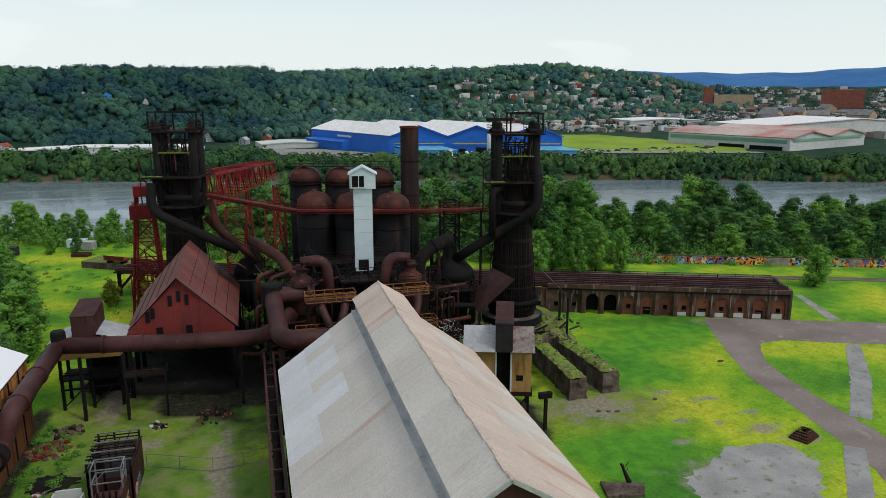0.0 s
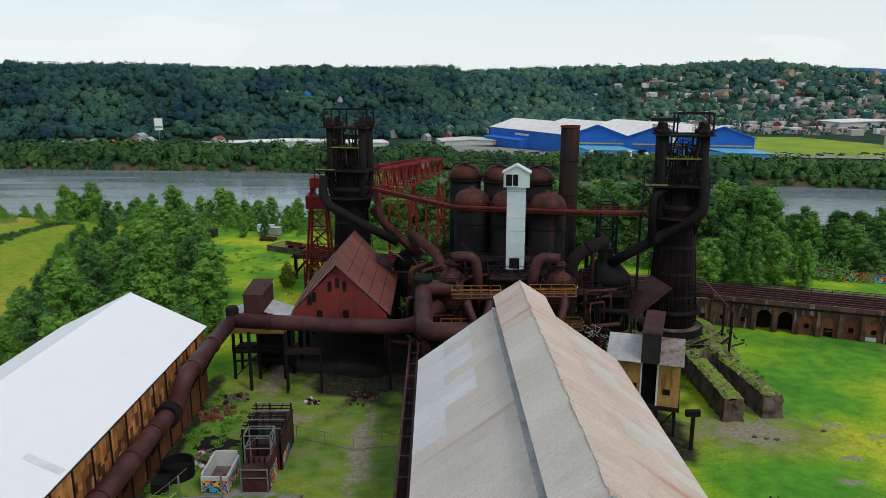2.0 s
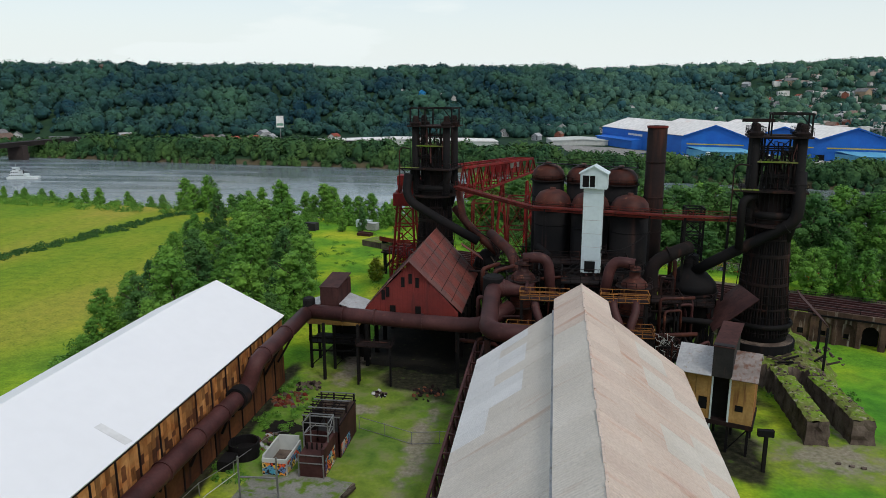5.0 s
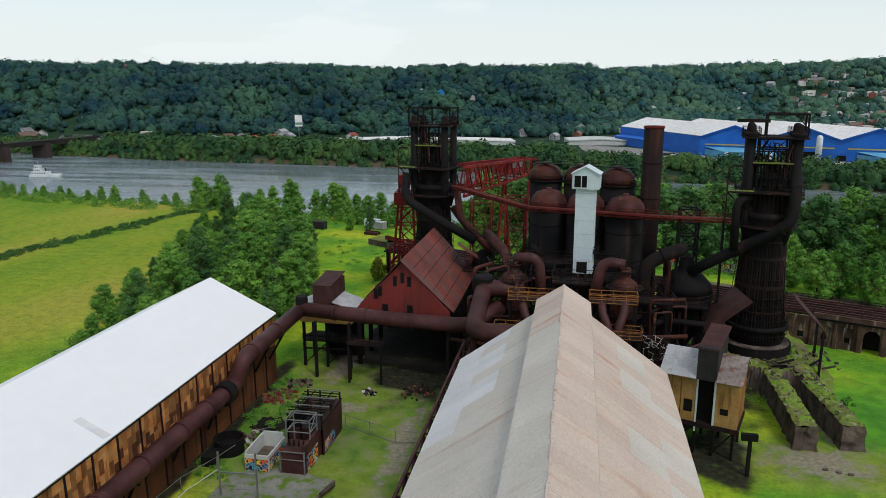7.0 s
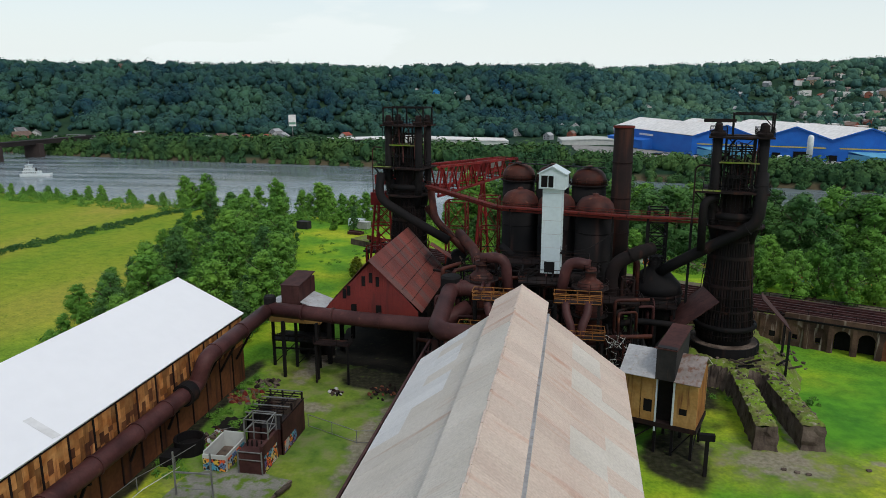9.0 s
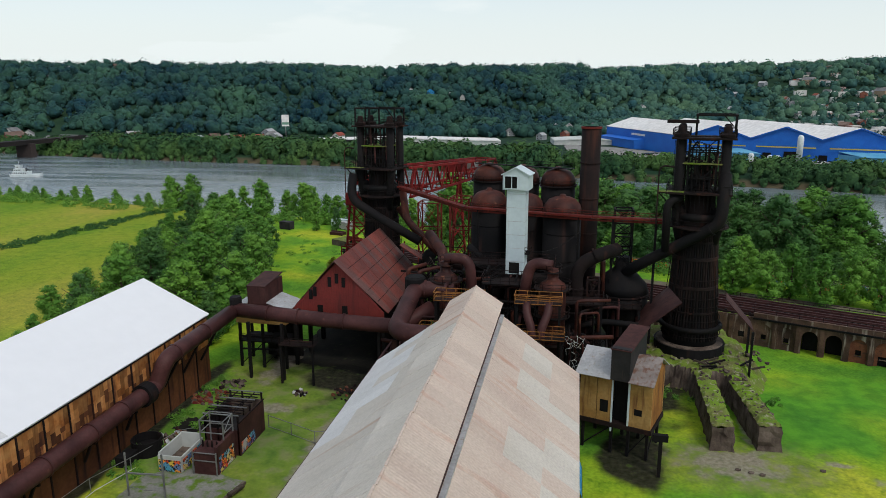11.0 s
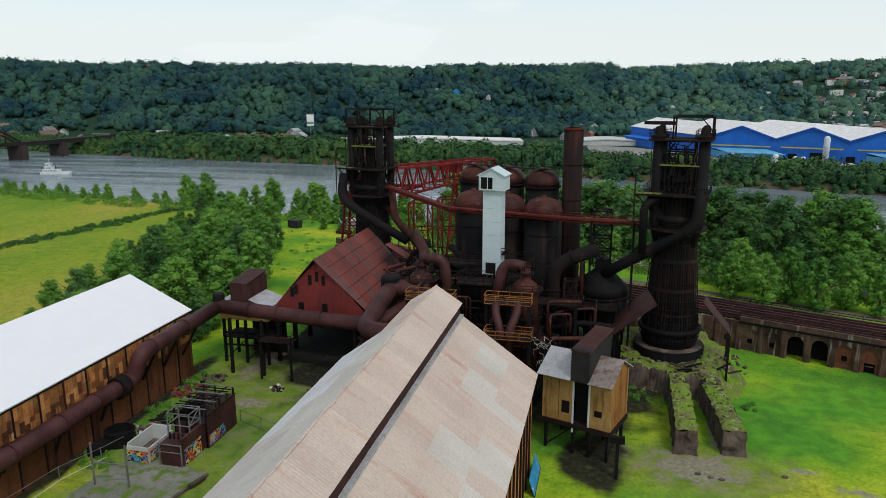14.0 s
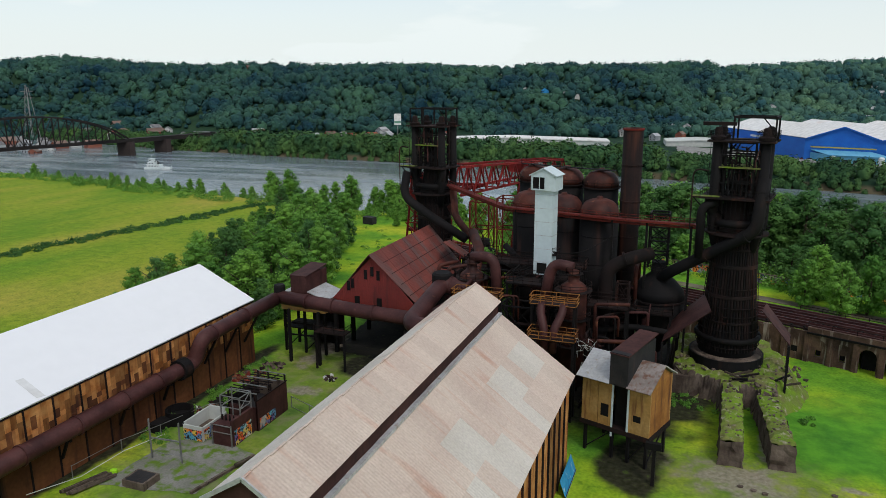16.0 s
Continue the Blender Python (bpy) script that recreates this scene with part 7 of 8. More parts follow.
for z in (4.4, 5.95):
    for a, b in (((-18.1, 74.6), (-15.1, 74.6)), ((-18.1, 77.0), (-15.1, 77.0)), ((-18.1, 74.6), (-18.1, 77.0)), ((-15.1, 74.6), (-15.1, 77.0))):
        part("bar", Solid().beam((*a, z), (*b, z), 0.1), GALV, yb)
part("bar", Solid().beam((-15.1, 74.6, 4.4), (-15.1, 77.0, 6.0), 0.08).beam((-18.1, 74.6, 4.4), (-16.4, 74.6, 5.95), 0.08), GALV, yb)
for k in range(4):
    part("insulator", Solid().lathe(-17.5 + k * 0.6, 74.0, [(0.1, 2.9), (0.14, 3.3), (0.08, 3.7)], 8), RUST_DARK, yb)
ya_ = thing("open_trough", "open concrete trough with bright graffiti on its sides", "trough")
for bx in ((-22.6, -19.6, 72.4, 72.6, 0, 2.1), (-22.6, -22.4, 72.6, 77.6, 0, 2.4), (-19.8, -19.6, 72.6, 77.6, 0, 2.0), (-22.4, -19.8, 77.4, 77.6, 0, 2.6)):
    part("side", Solid().box(*bx), WALL_PALE, ya_)
part("graffiti_panel", Solid().box(-22.55, -19.65, 72.36, 72.39, 0.1, 1.6), GRAFFITI_DENSE, ya_, "red sprayed lettering shapes")
part("graffiti_panel", Solid().box(-19.59, -19.56, 72.8, 77.2, 0.1, 1.6), GRAFFITI_DENSE, ya_)
part("floor", Solid().box(-22.4, -19.8, 72.6, 77.4, 0, 0.6), CONCRETE, ya_)
tk = thing("black_tank", "open-topped black steel tank with debris", "tank")
part("tank", Solid().lathe(-26.6, 76.4, [(1.9, 0), (1.9, 1.9), (1.7, 1.9), (1.7, 0.8)], 24), RUST_BLACK, tk, smooth=False)
part("side_tank", Solid().box(-28.2, -26.6, 72.2, 74.6, 0, 1.3), RUST_BLACK, tk)
gf = thing("goal_posts", "galvanised steel goal-shaped posts on the slab", "posts")
for px, py in ((-22.9, 66.9), (-18.6, 67.2)):
    part("post", Solid().beam((px, py, 0), (px, py, 5.4), 0.16), GALV, gf)
part("crossbar", Solid().beam((-22.9, 66.9, 2.9), (-18.6, 67.2, 2.9), 0.16), GALV, gf)
part("wire", Solid().tube([(-22.9, 66.9, 1.2), (-20.8, 67, 0.9), (-18.6, 67.2, 1.1)], 0.04, 5), GALV, gf)
fe = thing("wire_fence", "galvanised chain fence with thin top and bottom rails", "fence")
FP = [(-14.3, 85.3, 0), (-10.4, 83.7, 0), (-6.5, 82.0, 0), (-3.0, 82.7, 0), (1.4, 83.4, 0)]
for p, q in zip(FP, FP[1:]):
    part("top_rail", Solid().beam((p[0], p[1], 1.75), (q[0], q[1], 1.75), 0.07), GALV, fe)
    part("bottom_rail", Solid().beam((p[0], p[1], 0.15), (q[0], q[1], 0.15), 0.06), GALV, fe)
    part("post", Solid().beam(p, (p[0], p[1], 1.85), 0.08), GALV, fe)
fe2 = thing("wire_fence", "sagging old wire fence along the warehouse", "fence")
FP = [(-28.5, 60, 0), (-27.8, 67, 0), (-26.0, 72.0, 0), (-24.0, 79.5, 0), (-22.5, 80.5, 0)]
for p, q in zip(FP, FP[1:]):
    part("top_rail", Solid().beam((p[0], p[1], 1.6), (q[0], q[1], 1.6), 0.06), GALV, fe2)
    part("post", Solid().beam(p, (p[0], p[1], 1.7), 0.08), GALV, fe2)
lt = thing("concrete_box", "open concrete box with a tarred top on the slab", "box")
part("box", Solid().box(-21.6, -18.4, 60.6, 63.2, 0, 0.9), CONCRETE, lt)
part("tar_top", Solid().box(-21.3, -18.7, 60.8, 63.0, 0.9, 0.93), DARK_BOX, lt)
kb = thing("timber_kerb", "weathered timber edging of the slab", "timber")
part("board", Solid().beam((-13.0, 62.0, 0.2), (-11.2, 71.6, 0.2), 0.35), CONCRETE, kb)
part("board", Solid().beam((-11.6, 68.4, 0.45), (-10.9, 70.6, 0.45), 0.5, 0.3), BARK, kb)
# rusty lattice girder beside the hall
lg = thing("pipe_gantry", "rusted lattice gantry along the side of the hall", "gantry")
for x_ in (0.2, 1.4):
    for z in (4.2, 9.2):
        part("chord", Solid().beam((x_, 40, z), (x_, 96, z), 0.28), RUST_PIPE, lg)
for k in range(14):
    y_ = 40 + k * 4.0
    part("lattice_bar", Solid().beam((0.2, y_, 4.2), (0.2, y_ + 4, 9.2), 0.18).beam((0.2, y_, 9.2), (0.2, y_ + 4, 4.2), 0.18), RUST_PIPE, lg)
    part("post", Solid().box(0.05, 0.35, y_ - 0.15, y_ + 0.15, 0, 9.2), RUST_PIPE, lg)
    part("tie", Solid().beam((0.2, y_, 9.2), (1.4, y_, 9.2), 0.2), RUST_PIPE, lg)
    part("tie", Solid().beam((0.2, y_, 4.2), (1.4, y_, 4.2), 0.2), RUST_PIPE, lg)
part("duct", Solid().tube([(0.9, 40, 6.6), (0.9, 96, 6.6)], 0.45, 10), RUST_DARK, lg)


def pile(name, x, y, r, n, mats, label, category):
    t = thing(name, label, category)
    for k in range(n):
        a, d = random.uniform(0, math.tau), r * math.sqrt(random.random())
        sz = random.uniform(0.12, 0.4)
        h = max(0.1, 0.9 * (1 - d / r)) * random.uniform(0.4, 1)
        part("piece", STONES_OF[mats[k % len(mats)].name][k % 3], mats[k % len(mats)], t, m=pose(x + d * math.cos(a), y + d * math.sin(a), h * 0.5, random.uniform(0, 90), random.uniform(0, 90), 0) @ Matrix.Diagonal((sz * 1.6, sz, sz * 0.6, 1)))
    return t


STONES_OF = {}
for mt in (BRICK, CONCRETE, RUST_RED, RUST_DARK, TIN):
    STONES_OF[mt.name] = []
    for me in STONES:
        c = me.copy()
        c.materials.clear()
        c.materials.append(mt)
        STONES_OF[mt.name].append(c)
pile("brick_pile", -26.8, 92.5, 2.6, 90, (BRICK, BRICK, RUST_RED, CONCRETE), "heap of broken red bricks in the grass", "rubble")
pile("rubble_pile", -25.6, 97.6, 2.0, 40, (CONCRETE, RUST_DARK, CONCRETE), "low heap of broken concrete and weeds", "rubble")
pile("debris_pile", -14.2, 96.2, 1.2, 22, (CONCRETE, TIN, RUST_DARK), "small heap of pale debris in the grass", "debris")
pile("debris_pile", -26.0, 79.8, 2.8, 40, (CONCRETE, TIN, RUST_DARK, BRICK), "scattered debris along the warehouse wall", "debris")
pile("debris_pile", -7.0, 97.5, 2.6, 30, (RUST_DARK, BRICK, RUST_DARK), "blackened debris under the cast house", "debris")
pad = thing("post_pad", "low concrete pad with a leaning rusty stump", "pad")
part("slab", Solid().prism([(37.0, 67.6), (41.8, 66.0), (40.6, 63.8), (36.4, 64.6)], 0.0, 0.35), CONCRETE, pad)
part("stump", Solid().tube([(40.2, 66.6, 0.3), (39.8, 66.9, 1.3), (39.2, 67.0, 2.6)], 0.32, 8, 0, 0.12), RUST_DARK, pad, "leaning rusty stump")
for k in range(5):
    part("shoot", Solid().tube([(39.6, 66.9, 1.2 + 0.2 * k), (39.6 + 0.5 * math.cos(k * 1.3), 66.9 + 0.5 * math.sin(k * 1.3), 2.0 + 0.25 * k)], 0.05, 5), BARK, pad)
for x_, y_ in ((47, 84.6), (48.2, 84.3), (45.6, 85.0), (55.5, 86.5), (74.2, 97.0)):
    tagged(part("pale_stone", STONES[1], CONCRETE, m=Matrix.Translation((x_, y_, 0.1)) @ Matrix.Diagonal((0.7 if x_ > 70 else 0.4, 0.35, 0.2, 1))), "flat pale stone lying in the grass", "stone", "pale stones")

# clearing beyond the furnaces
for x_, y_, w_, mt, lb in ((-49.5, 220.5, 5.0, HOIST_WHITE, "white shipping container among the trees"), (-46.0, 216.5, 4.0, TIN, "pale metal bin in the clearing"), (-65.0, 213.8, 4.0, DARK_BOX, "black shipping container in the clearing"), (-46, 208, 4.5, BROWN_STEEL, "rusty flat trailer in the grass")):
    t = thing("container", lb, "container", "containers", m=pose(x_, y_, 0, 0, 0, -15))
    part("body", Solid().box(-w_ / 2, w_ / 2, -1.2, 1.2, 0.15, 2.3 if mt is not BROWN_STEEL else 0.9), mt, t)
    part("roof", Solid().box(-w_ / 2 - 0.05, w_ / 2 + 0.05, -1.25, 1.25, 2.3, 2.4) if mt is not BROWN_STEEL else Solid().box(-w_ / 2, w_ / 2, -0.2, 0.2, 0.9, 1.2), mt, t)
    part("skid", Solid().box(-w_ / 2, w_ / 2, -1.0, -0.8, 0, 0.15).box(-w_ / 2, w_ / 2, 0.8, 1.0, 0, 0.15), RUST_BLACK, t)


# ---- steelwork and small pipes crowded round the washers and stoves ----
def steel_frame(x0, x1, y0, y1, z0, z1, label, levels=3, material=RUST_BLACK):
    t = thing("steel_gantry", label, "gantry", "steel gantries")
    for x_ in (x0, x1):
        for y_ in (y0, y1):
            part("post", Solid().box(x_ - 0.14, x_ + 0.14, y_ - 0.14, y_ + 0.14, z0, z1), material, t)
    for k in range(levels):
        za, zb = z0 + (z1 - z0) * k / levels, z0 + (z1 - z0) * (k + 1) / levels
        for (xa, ya), (xb, yb) in (((x0, y0), (x1, y0)), ((x0, y1), (x1, y1)), ((x0, y0), (x0, y1)), ((x1, y0), (x1, y1))):
            part("girt", Solid().beam((xa, ya, zb), (xb, yb, zb), 0.2), material, t)
            part("brace", Solid().beam((xa, ya, za), (xb, yb, zb), 0.11), material, t)
            part("brace", Solid().beam((xa, ya, zb), (xb, yb, za), 0.11), material, t)
    return t


steel_frame(31.6, 34.4, 117.4, 120.0, 17.0, 25.6, "thin rusty lattice tower over the dust catcher", 4)
steel_frame(27.6, 29.4, 111.6, 113.2, 0, 15.5, "rusty lattice tower beside the tall pipe", 5, RUST_DARK)
steel_frame(12.6, 17.4, 99.6, 103.0, 0, 14.0, "rust-black steel frame between the washers", 3)
steel_frame(8.6, 12.2, 108.0, 112.0, 0, 17.0, "rust-black steel frame before the stoves", 3)
steel_frame(18.8, 22.0, 108.4, 112.4, 0, 17.0, "rust-black steel frame before the stoves", 3)
steel_frame(1.0, 4.4, 110.0, 116.0, 0, 13.0, "rust-black steel frame beside the cast house", 3)
steel_frame(25.6, 30.6, 101.0, 106.0, 0, 8.0, "low rust-black steel frame by the washers", 2)
steel_frame(-5.5, -1.5, 140.0, 144.0, 0, 22.0, "red-rusted steel frame behind the dust catcher", 4, RUST_RED)
steel_frame(2.0, 5.6, 134.0, 138.0, 0, 24.0, "thin dark steel frame behind the stoves", 4, RUST_RED)
for x0, x1, y0, y1, z in ((12.0, 19.0, 104.0, 108.0, 16.2), (7.5, 22.5, 112.6, 116.4, 17.0), (24.0, 30.0, 106.6, 110.4, 13.0), (29.0, 36.0, 112.0, 115.0, 11.0), (1.0, 7.0, 117.0, 121.0, 14.2)):
    platform(x0, x1, y0, y1, z, "dark steel gallery with rusty railings among the pipes", RUST_DARK)
rp = random.Random(17)
for k in range(84):
    x0, y0, z0 = rp.uniform(-1, 33), rp.uniform(99, 118), rp.uniform(6, 18)
    dx, dy = rp.choice(((1, 0), (-1, 0), (0, 1), (0, -1), (0.7, 0.7)))
    ln = rp.uniform(2.5, 7)
    z1 = rp.uniform(1, z0)
    pts = [(x0, y0, z1), (x0, y0, z0), (x0 + dx * ln, y0 + dy * ln, z0 + rp.uniform(-0.6, 0.6))]
    if rp.random() < 0.5:
        pts.append((pts[-1][0], pts[-1][1], pts[-1][2] - rp.uniform(2, 5)))
    gas_main("thin rusty service pipe among the washers and stoves", pts, rp.uniform(0.1, 0.34), rp.choice((RUST_BLACK, RUST_DARK, RUST_PIPE, RUST_DOME)), 0.6, n=8)


def stairs(a, b, width, label, material):
    t = thing("steel_stair", label, "stair", "steel stairs")
    a, b = Vector(a), Vector(b)
    d = b - a
    side = Vector((d.y, -d.x, 0)).normalized() * width / 2
    for sd in (-1, 1):
        part("stringer", Solid().beam(a + side * sd, b + side * sd, 0.08, 0.28), material, t)
        part("handrail", railing(Solid(), [a + side * sd, b + side * sd], 1.0, 1.6, 0.06, (1.0,)), material, t)
    n = int(abs(d.z) / 0.2)
    for k in range(1, n):
        p_ = a.lerp(b, k / n)
        part("tread", Solid().beam(p_ - side, p_ + side, 0.26, 0.05), material, t)
    return t


stairs((2.2, 127.0, 12.0), (-1.4, 133.0, 18.0), 0.9, "steep rusty steel stair beside the dust catcher", RUST_DARK)
stairs((12.8, 107.0, 16.2), (16.0, 112.4, 17.2), 0.9, "dark steel stair to the stove gallery", RUST_BLACK)
stairs((24.5, 99.5, 0), (27.5, 99.5, 6.0), 0.9, "dark steel stair beside the washer", RUST_BLACK)
# sagging cables over the galleries
for p, q in (((8, 111, 18.5), (17, 110, 17.6)), ((17, 110, 17.6), (27, 112, 18.6)), ((9, 110.5, 18.0), (18, 109.5, 17.0)), ((-4, 128, 19.5), (7, 118, 18.4)), ((18, 110, 20), (26, 116, 22))):
    p, q = Vector(p), Vector(q)
    pts = [p.lerp(q, k / 10) - Vector((0, 0, 1.2 * math.sin(math.pi * k / 10))) for k in range(11)]
    c = thing("cable", "black cable sagging between the steel galleries", "cable", "sagging cables")
    part("strand", Solid().tube(pts, 0.07, 5), RUST_BLACK, c)
tree(5, 30.4, 96.5, 9.5, 0.0)
tree(5, 3.4, 124.0, 16.0, 0.0)
tree(3, 6.0, 141.0, 15.0, 0.0)


# ---- river: tug boat, steel bridge ----
bt = thing("tug_boat", "white river tug boat with stacked decks", "boat", m=pose(-284, 360, WATER_Z, 0, 0, 12) @ Matrix.Diagonal((0.62, 0.62, 0.66, 1)))
decks = []
part("hull", Solid().prism([(-13, -4), (11, -4), (14, -2.6), (14, 2.6), (11, 4), (-13, 4)], -0.5, 1.8), BOAT_WHITE, bt)
decks.append(part("main_deck", Solid().box(-11, 4, -3.2, 3.2, 1.8, 4.3), BOAT_WHITE, bt))
decks.append(part("upper_deck", Solid().box(-9.5, -1, -2.8, 2.8, 4.3, 6.8), BOAT_WHITE, bt))
decks.append(part("wheelhouse", Solid().box(-8, -3.4, -2.2, 2.2, 6.8, 9.4), BOAT_WHITE, bt))
part("roof", Solid().box(-8.4, -3.0, -2.6, 2.6, 9.4, 9.7), BOAT_WHITE, bt)
for z, a, b, y_, dk in ((2.6, -10.5, 3.5, -3.22, decks[0]), (5.1, -9, -1.5, -2.82, decks[1]), (7.6, -7.6, -3.8, -2.22, decks[2])):
    for k in range(int((b - a) / 1.6)):
        part("window", Solid().box(a + k * 1.6, a + k * 1.6 + 0.9, y_ - 0.03, y_, z, z + 0.9), GLASS_DARK, dk)
part("mast", Solid().beam((-5.5, 0, 9.7), (-5.5, 0, 13), 0.2), BOAT_WHITE, bt)
for px in (-2.5, 0.5):
    part("funnel", Solid().lathe(px, 0, [(0.6, 4.3), (0.6, 7.2), (0.5, 7.4)], 12), DARK_BOX, bt)
part("deck_rail", railing(Solid(), [(4, -3.8, 1.8), (13.5, -2.5, 1.8), (13.5, 2.5, 1.8)], 1.0, 2, 0.08), BOAT_WHITE, bt)

rb = thing("river_bridge", "dark steel arch truss railway bridge with stone piers", "bridge")
B0, B1 = Vector((-402, 285, 0)), Vector((-370, 424, 0))
bd = (B1 - B0).normalized()
bo = Vector((bd.y, -bd.x, 0)) * 4
NBP = 14
for sd in (-1, 1):
    at_ = lambda k, z: B0.lerp(B1, k / NBP) + bo * sd + Vector((0, 0, z))
    hz_ = lambda k: 6.5 + 18.5 * max(0.0, 1 - ((k - NBP / 2) / (NBP / 2)) ** 2) ** 0.8
    for k in range(NBP):
        part("arch_chord", Solid().beam(at_(k, hz_(k)), at_(k + 1, hz_(k + 1)), 1.0), BRIDGE_STEEL, rb)
        if k:
            part("hanger", Solid().beam(at_(k, hz_(k)), at_(k, 5.5), 0.6), BRIDGE_STEEL, rb)
            part("diagonal", Solid().beam(at_(k, hz_(k)), at_(k + (1 if k < NBP / 2 else -1), 5.5), 0.4), BRIDGE_STEEL, rb)
    part("girder", Solid().beam(at_(0, 5.0), at_(NBP, 5.0), 0.8, 1.8), BRIDGE_STEEL, rb)
part("deck", Solid().beam(B0 + Vector((0, 0, 5)), B1 + Vector((0, 0, 5)), 8, 0.6), BRIDGE_STEEL, rb)
B2 = Vector((-356, 500, 0))
for sd in (-1, 1):
    part("approach_girder", Solid().beam(B1 + bo * sd + Vector((0, 0, 4.6)), B2 + bo * sd + Vector((0, 0, 4.6)), 0.7, 3.0), BRIDGE_STEEL, rb)
part("approach_deck", Solid().beam(B1 + Vector((0, 0, 6)), B2 + Vector((0, 0, 6)), 8, 0.5), BRIDGE_STEEL, rb)
for c in (B1, B1.lerp(B2, 0.42), B1.lerp(B2, 0.85)):
    part("pier", Solid().prism([(c.x - 6, c.y - 2.6), (c.x + 6, c.y - 2.6), (c.x + 8, c.y), (c.x + 6, c.y + 2.6), (c.x - 6, c.y + 2.6), (c.x - 8, c.y)], -9, 4.0), PIER_STONE, rb)


# ---- sheds beyond the river ----
def para(O, U, V):
    """Points of a slanted ground plan: O plus a of U plus b of V, at height z."""
    O, U, V = Vector(O), Vector(U), Vector(V)
    return lambda a, b, z: (O.x + U.x * a + V.x * b, O.y + U.y * a + V.y * b, z)


def gabled_hall(name, label, O, U, V, n, z0, eave, peak, wall_mat, roof_mat):
    t = thing(name, label, "hall")
    p = para((*O, 0), (*U, 0), (*V, 0))
    part("side_wall", Solid().slab(p(0, 1, z0), p(0, 0, z0), p(0, 0, eave), p(0, 1, eave), 0.5), wall_mat, t)
    part("side_wall", Solid().slab(p(1, 0, z0), p(1, 1, z0), p(1, 1, eave), p(1, 0, eave), 0.5), wall_mat, t)
    part("back_wall", Solid().slab(p(1, 1, z0), p(0, 1, z0), p(0, 1, eave), p(1, 1, eave), 0.5), wall_mat, t)
    for k in range(n):
        a0, a1 = k / n, (k + 1) / n
        am = (a0 + a1) / 2
        s = Solid().add([p(a0, 0, z0), p(a1, 0, z0), p(a1, 0, eave), p(am, 0, peak), p(a0, 0, eave)], [(0, 1, 2, 3, 4)])
        part("gable_wall", s, wall_mat, t)
        ov = -0.012
        part("roof", Solid().slab(p(a0, ov, eave + 0.3), p(am, ov, peak + 0.3), p(am, 1.01, peak + 0.3), p(a0, 1.01, eave + 0.3), -0.3), roof_mat, t)
        part("roof", Solid().slab(p(am, ov, peak + 0.3), p(a1, ov, eave + 0.3), p(a1, 1.01, eave + 0.3), p(am, 1.01, peak + 0.3), -0.3), roof_mat, t)
        part("verge", Solid().beam(p(a0, ov, eave + 0.2), p(am, ov, peak + 0.2), 0.4, 0.7).beam(p(am, ov, peak + 0.2), p(a1, ov, eave + 0.2), 0.4, 0.7), BLUE_WALL if wall_mat is BLUE_WALL else roof_mat, t)
    return t, p


bh, p = gabled_hall("blue_factory", "large bright blue factory with white gabled roofs", (92, 486), (113, -34), (-44, 100), 3, -3, 11.8, 19.0, BLUE_WALL, ROOF_WHITE)
for a0, a1, hgt in ((0.03, 0.30, 4.0), (0.75, 0.99, 4.0)):
    part("annex", Solid().slab(p(a0, -0.16, -3), p(a1, -0.16, -3), p(a1, -0.16, hgt), p(a0, -0.16, hgt), 0.4), BLUE_LIGHT, bh, "light blue annex")
    part("annex_roof", Solid().slab(p(a0, -0.17, hgt), p(a1, -0.17, hgt), p(a1, 0, hgt + 1.6), p(a0, 0, hgt + 1.6), 0.3), BLUE_LIGHT, bh)
    part("annex_end", Solid().slab(p(a0, 0, -3), p(a0, -0.16, -3), p(a0, -0.16, hgt), p(a0, 0, hgt), 0.3), BLUE_LIGHT, bh)
part("side_annex", Solid().slab(p(-0.06, 0.95, -3), p(-0.06, 0.45, -3), p(-0.06, 0.45, 5), p(-0.06, 0.95, 5), 0.4), BLUE_WALL, bh)
part("side_annex_roof", Solid().slab(p(0, 0.95, 6.2), p(-0.07, 0.95, 5), p(-0.07, 0.45, 5), p(0, 0.45, 6.2), -0.3), BLUE_WALL, bh)
part("side_annex_end", Solid().slab(p(-0.06, 0.45, -3), p(0, 0.45, -3), p(0, 0.45, 6.2), p(-0.06, 0.45, 5), 0.3), BLUE_WALL, bh)
for k in range(9):
    a = (0.05, 0.09, 0.14, 0.2, 0.26, 0.78, 0.83, 0.89, 0.94)[k]
    part("door", Solid().slab(p(a, -0.17, -3), p(a + 0.035, -0.17, -3), p(a + 0.035, -0.17, 1.6), p(a, -0.17, 1.6), 0.1), GLASS_DARK, bh)
part("sign_panel", Solid().slab(p(-0.004, 0.62, 8.4), p(-0.004, 0.44, 8.4), p(-0.004, 0.44, 9.8), p(-0.004, 0.62, 9.8), 0.05), ROOF_WHITE, bh, "plain white sign bars")
for a0, a1 in ((0.02, 0.31), (0.36, 0.64), (0.70, 0.98)):
    part("gutter", Solid().beam(p(a0, -0.016, 7.2), p(a1, -0.016, 7.2), 0.3, 0.7), RAIL_YELLOW, bh, "yellow gutter band")
for a0, a1, zt_ in ((0.40, 0.44, 3.5), (0.50, 0.56, 4.5), (0.66, 0.70, 3.0)):
    part("loading_door", Solid().slab(p(a0, -0.006, -3), p(a1, -0.006, -3), p(a1, -0.006, zt_), p(a0, -0.006, zt_), 0.1), DARK_OPEN, bh, "dark open loading door")
tank = thing("storage_tank", "white upright storage tank beside the blue factory", "tank", m=pose(153, 452, -1))
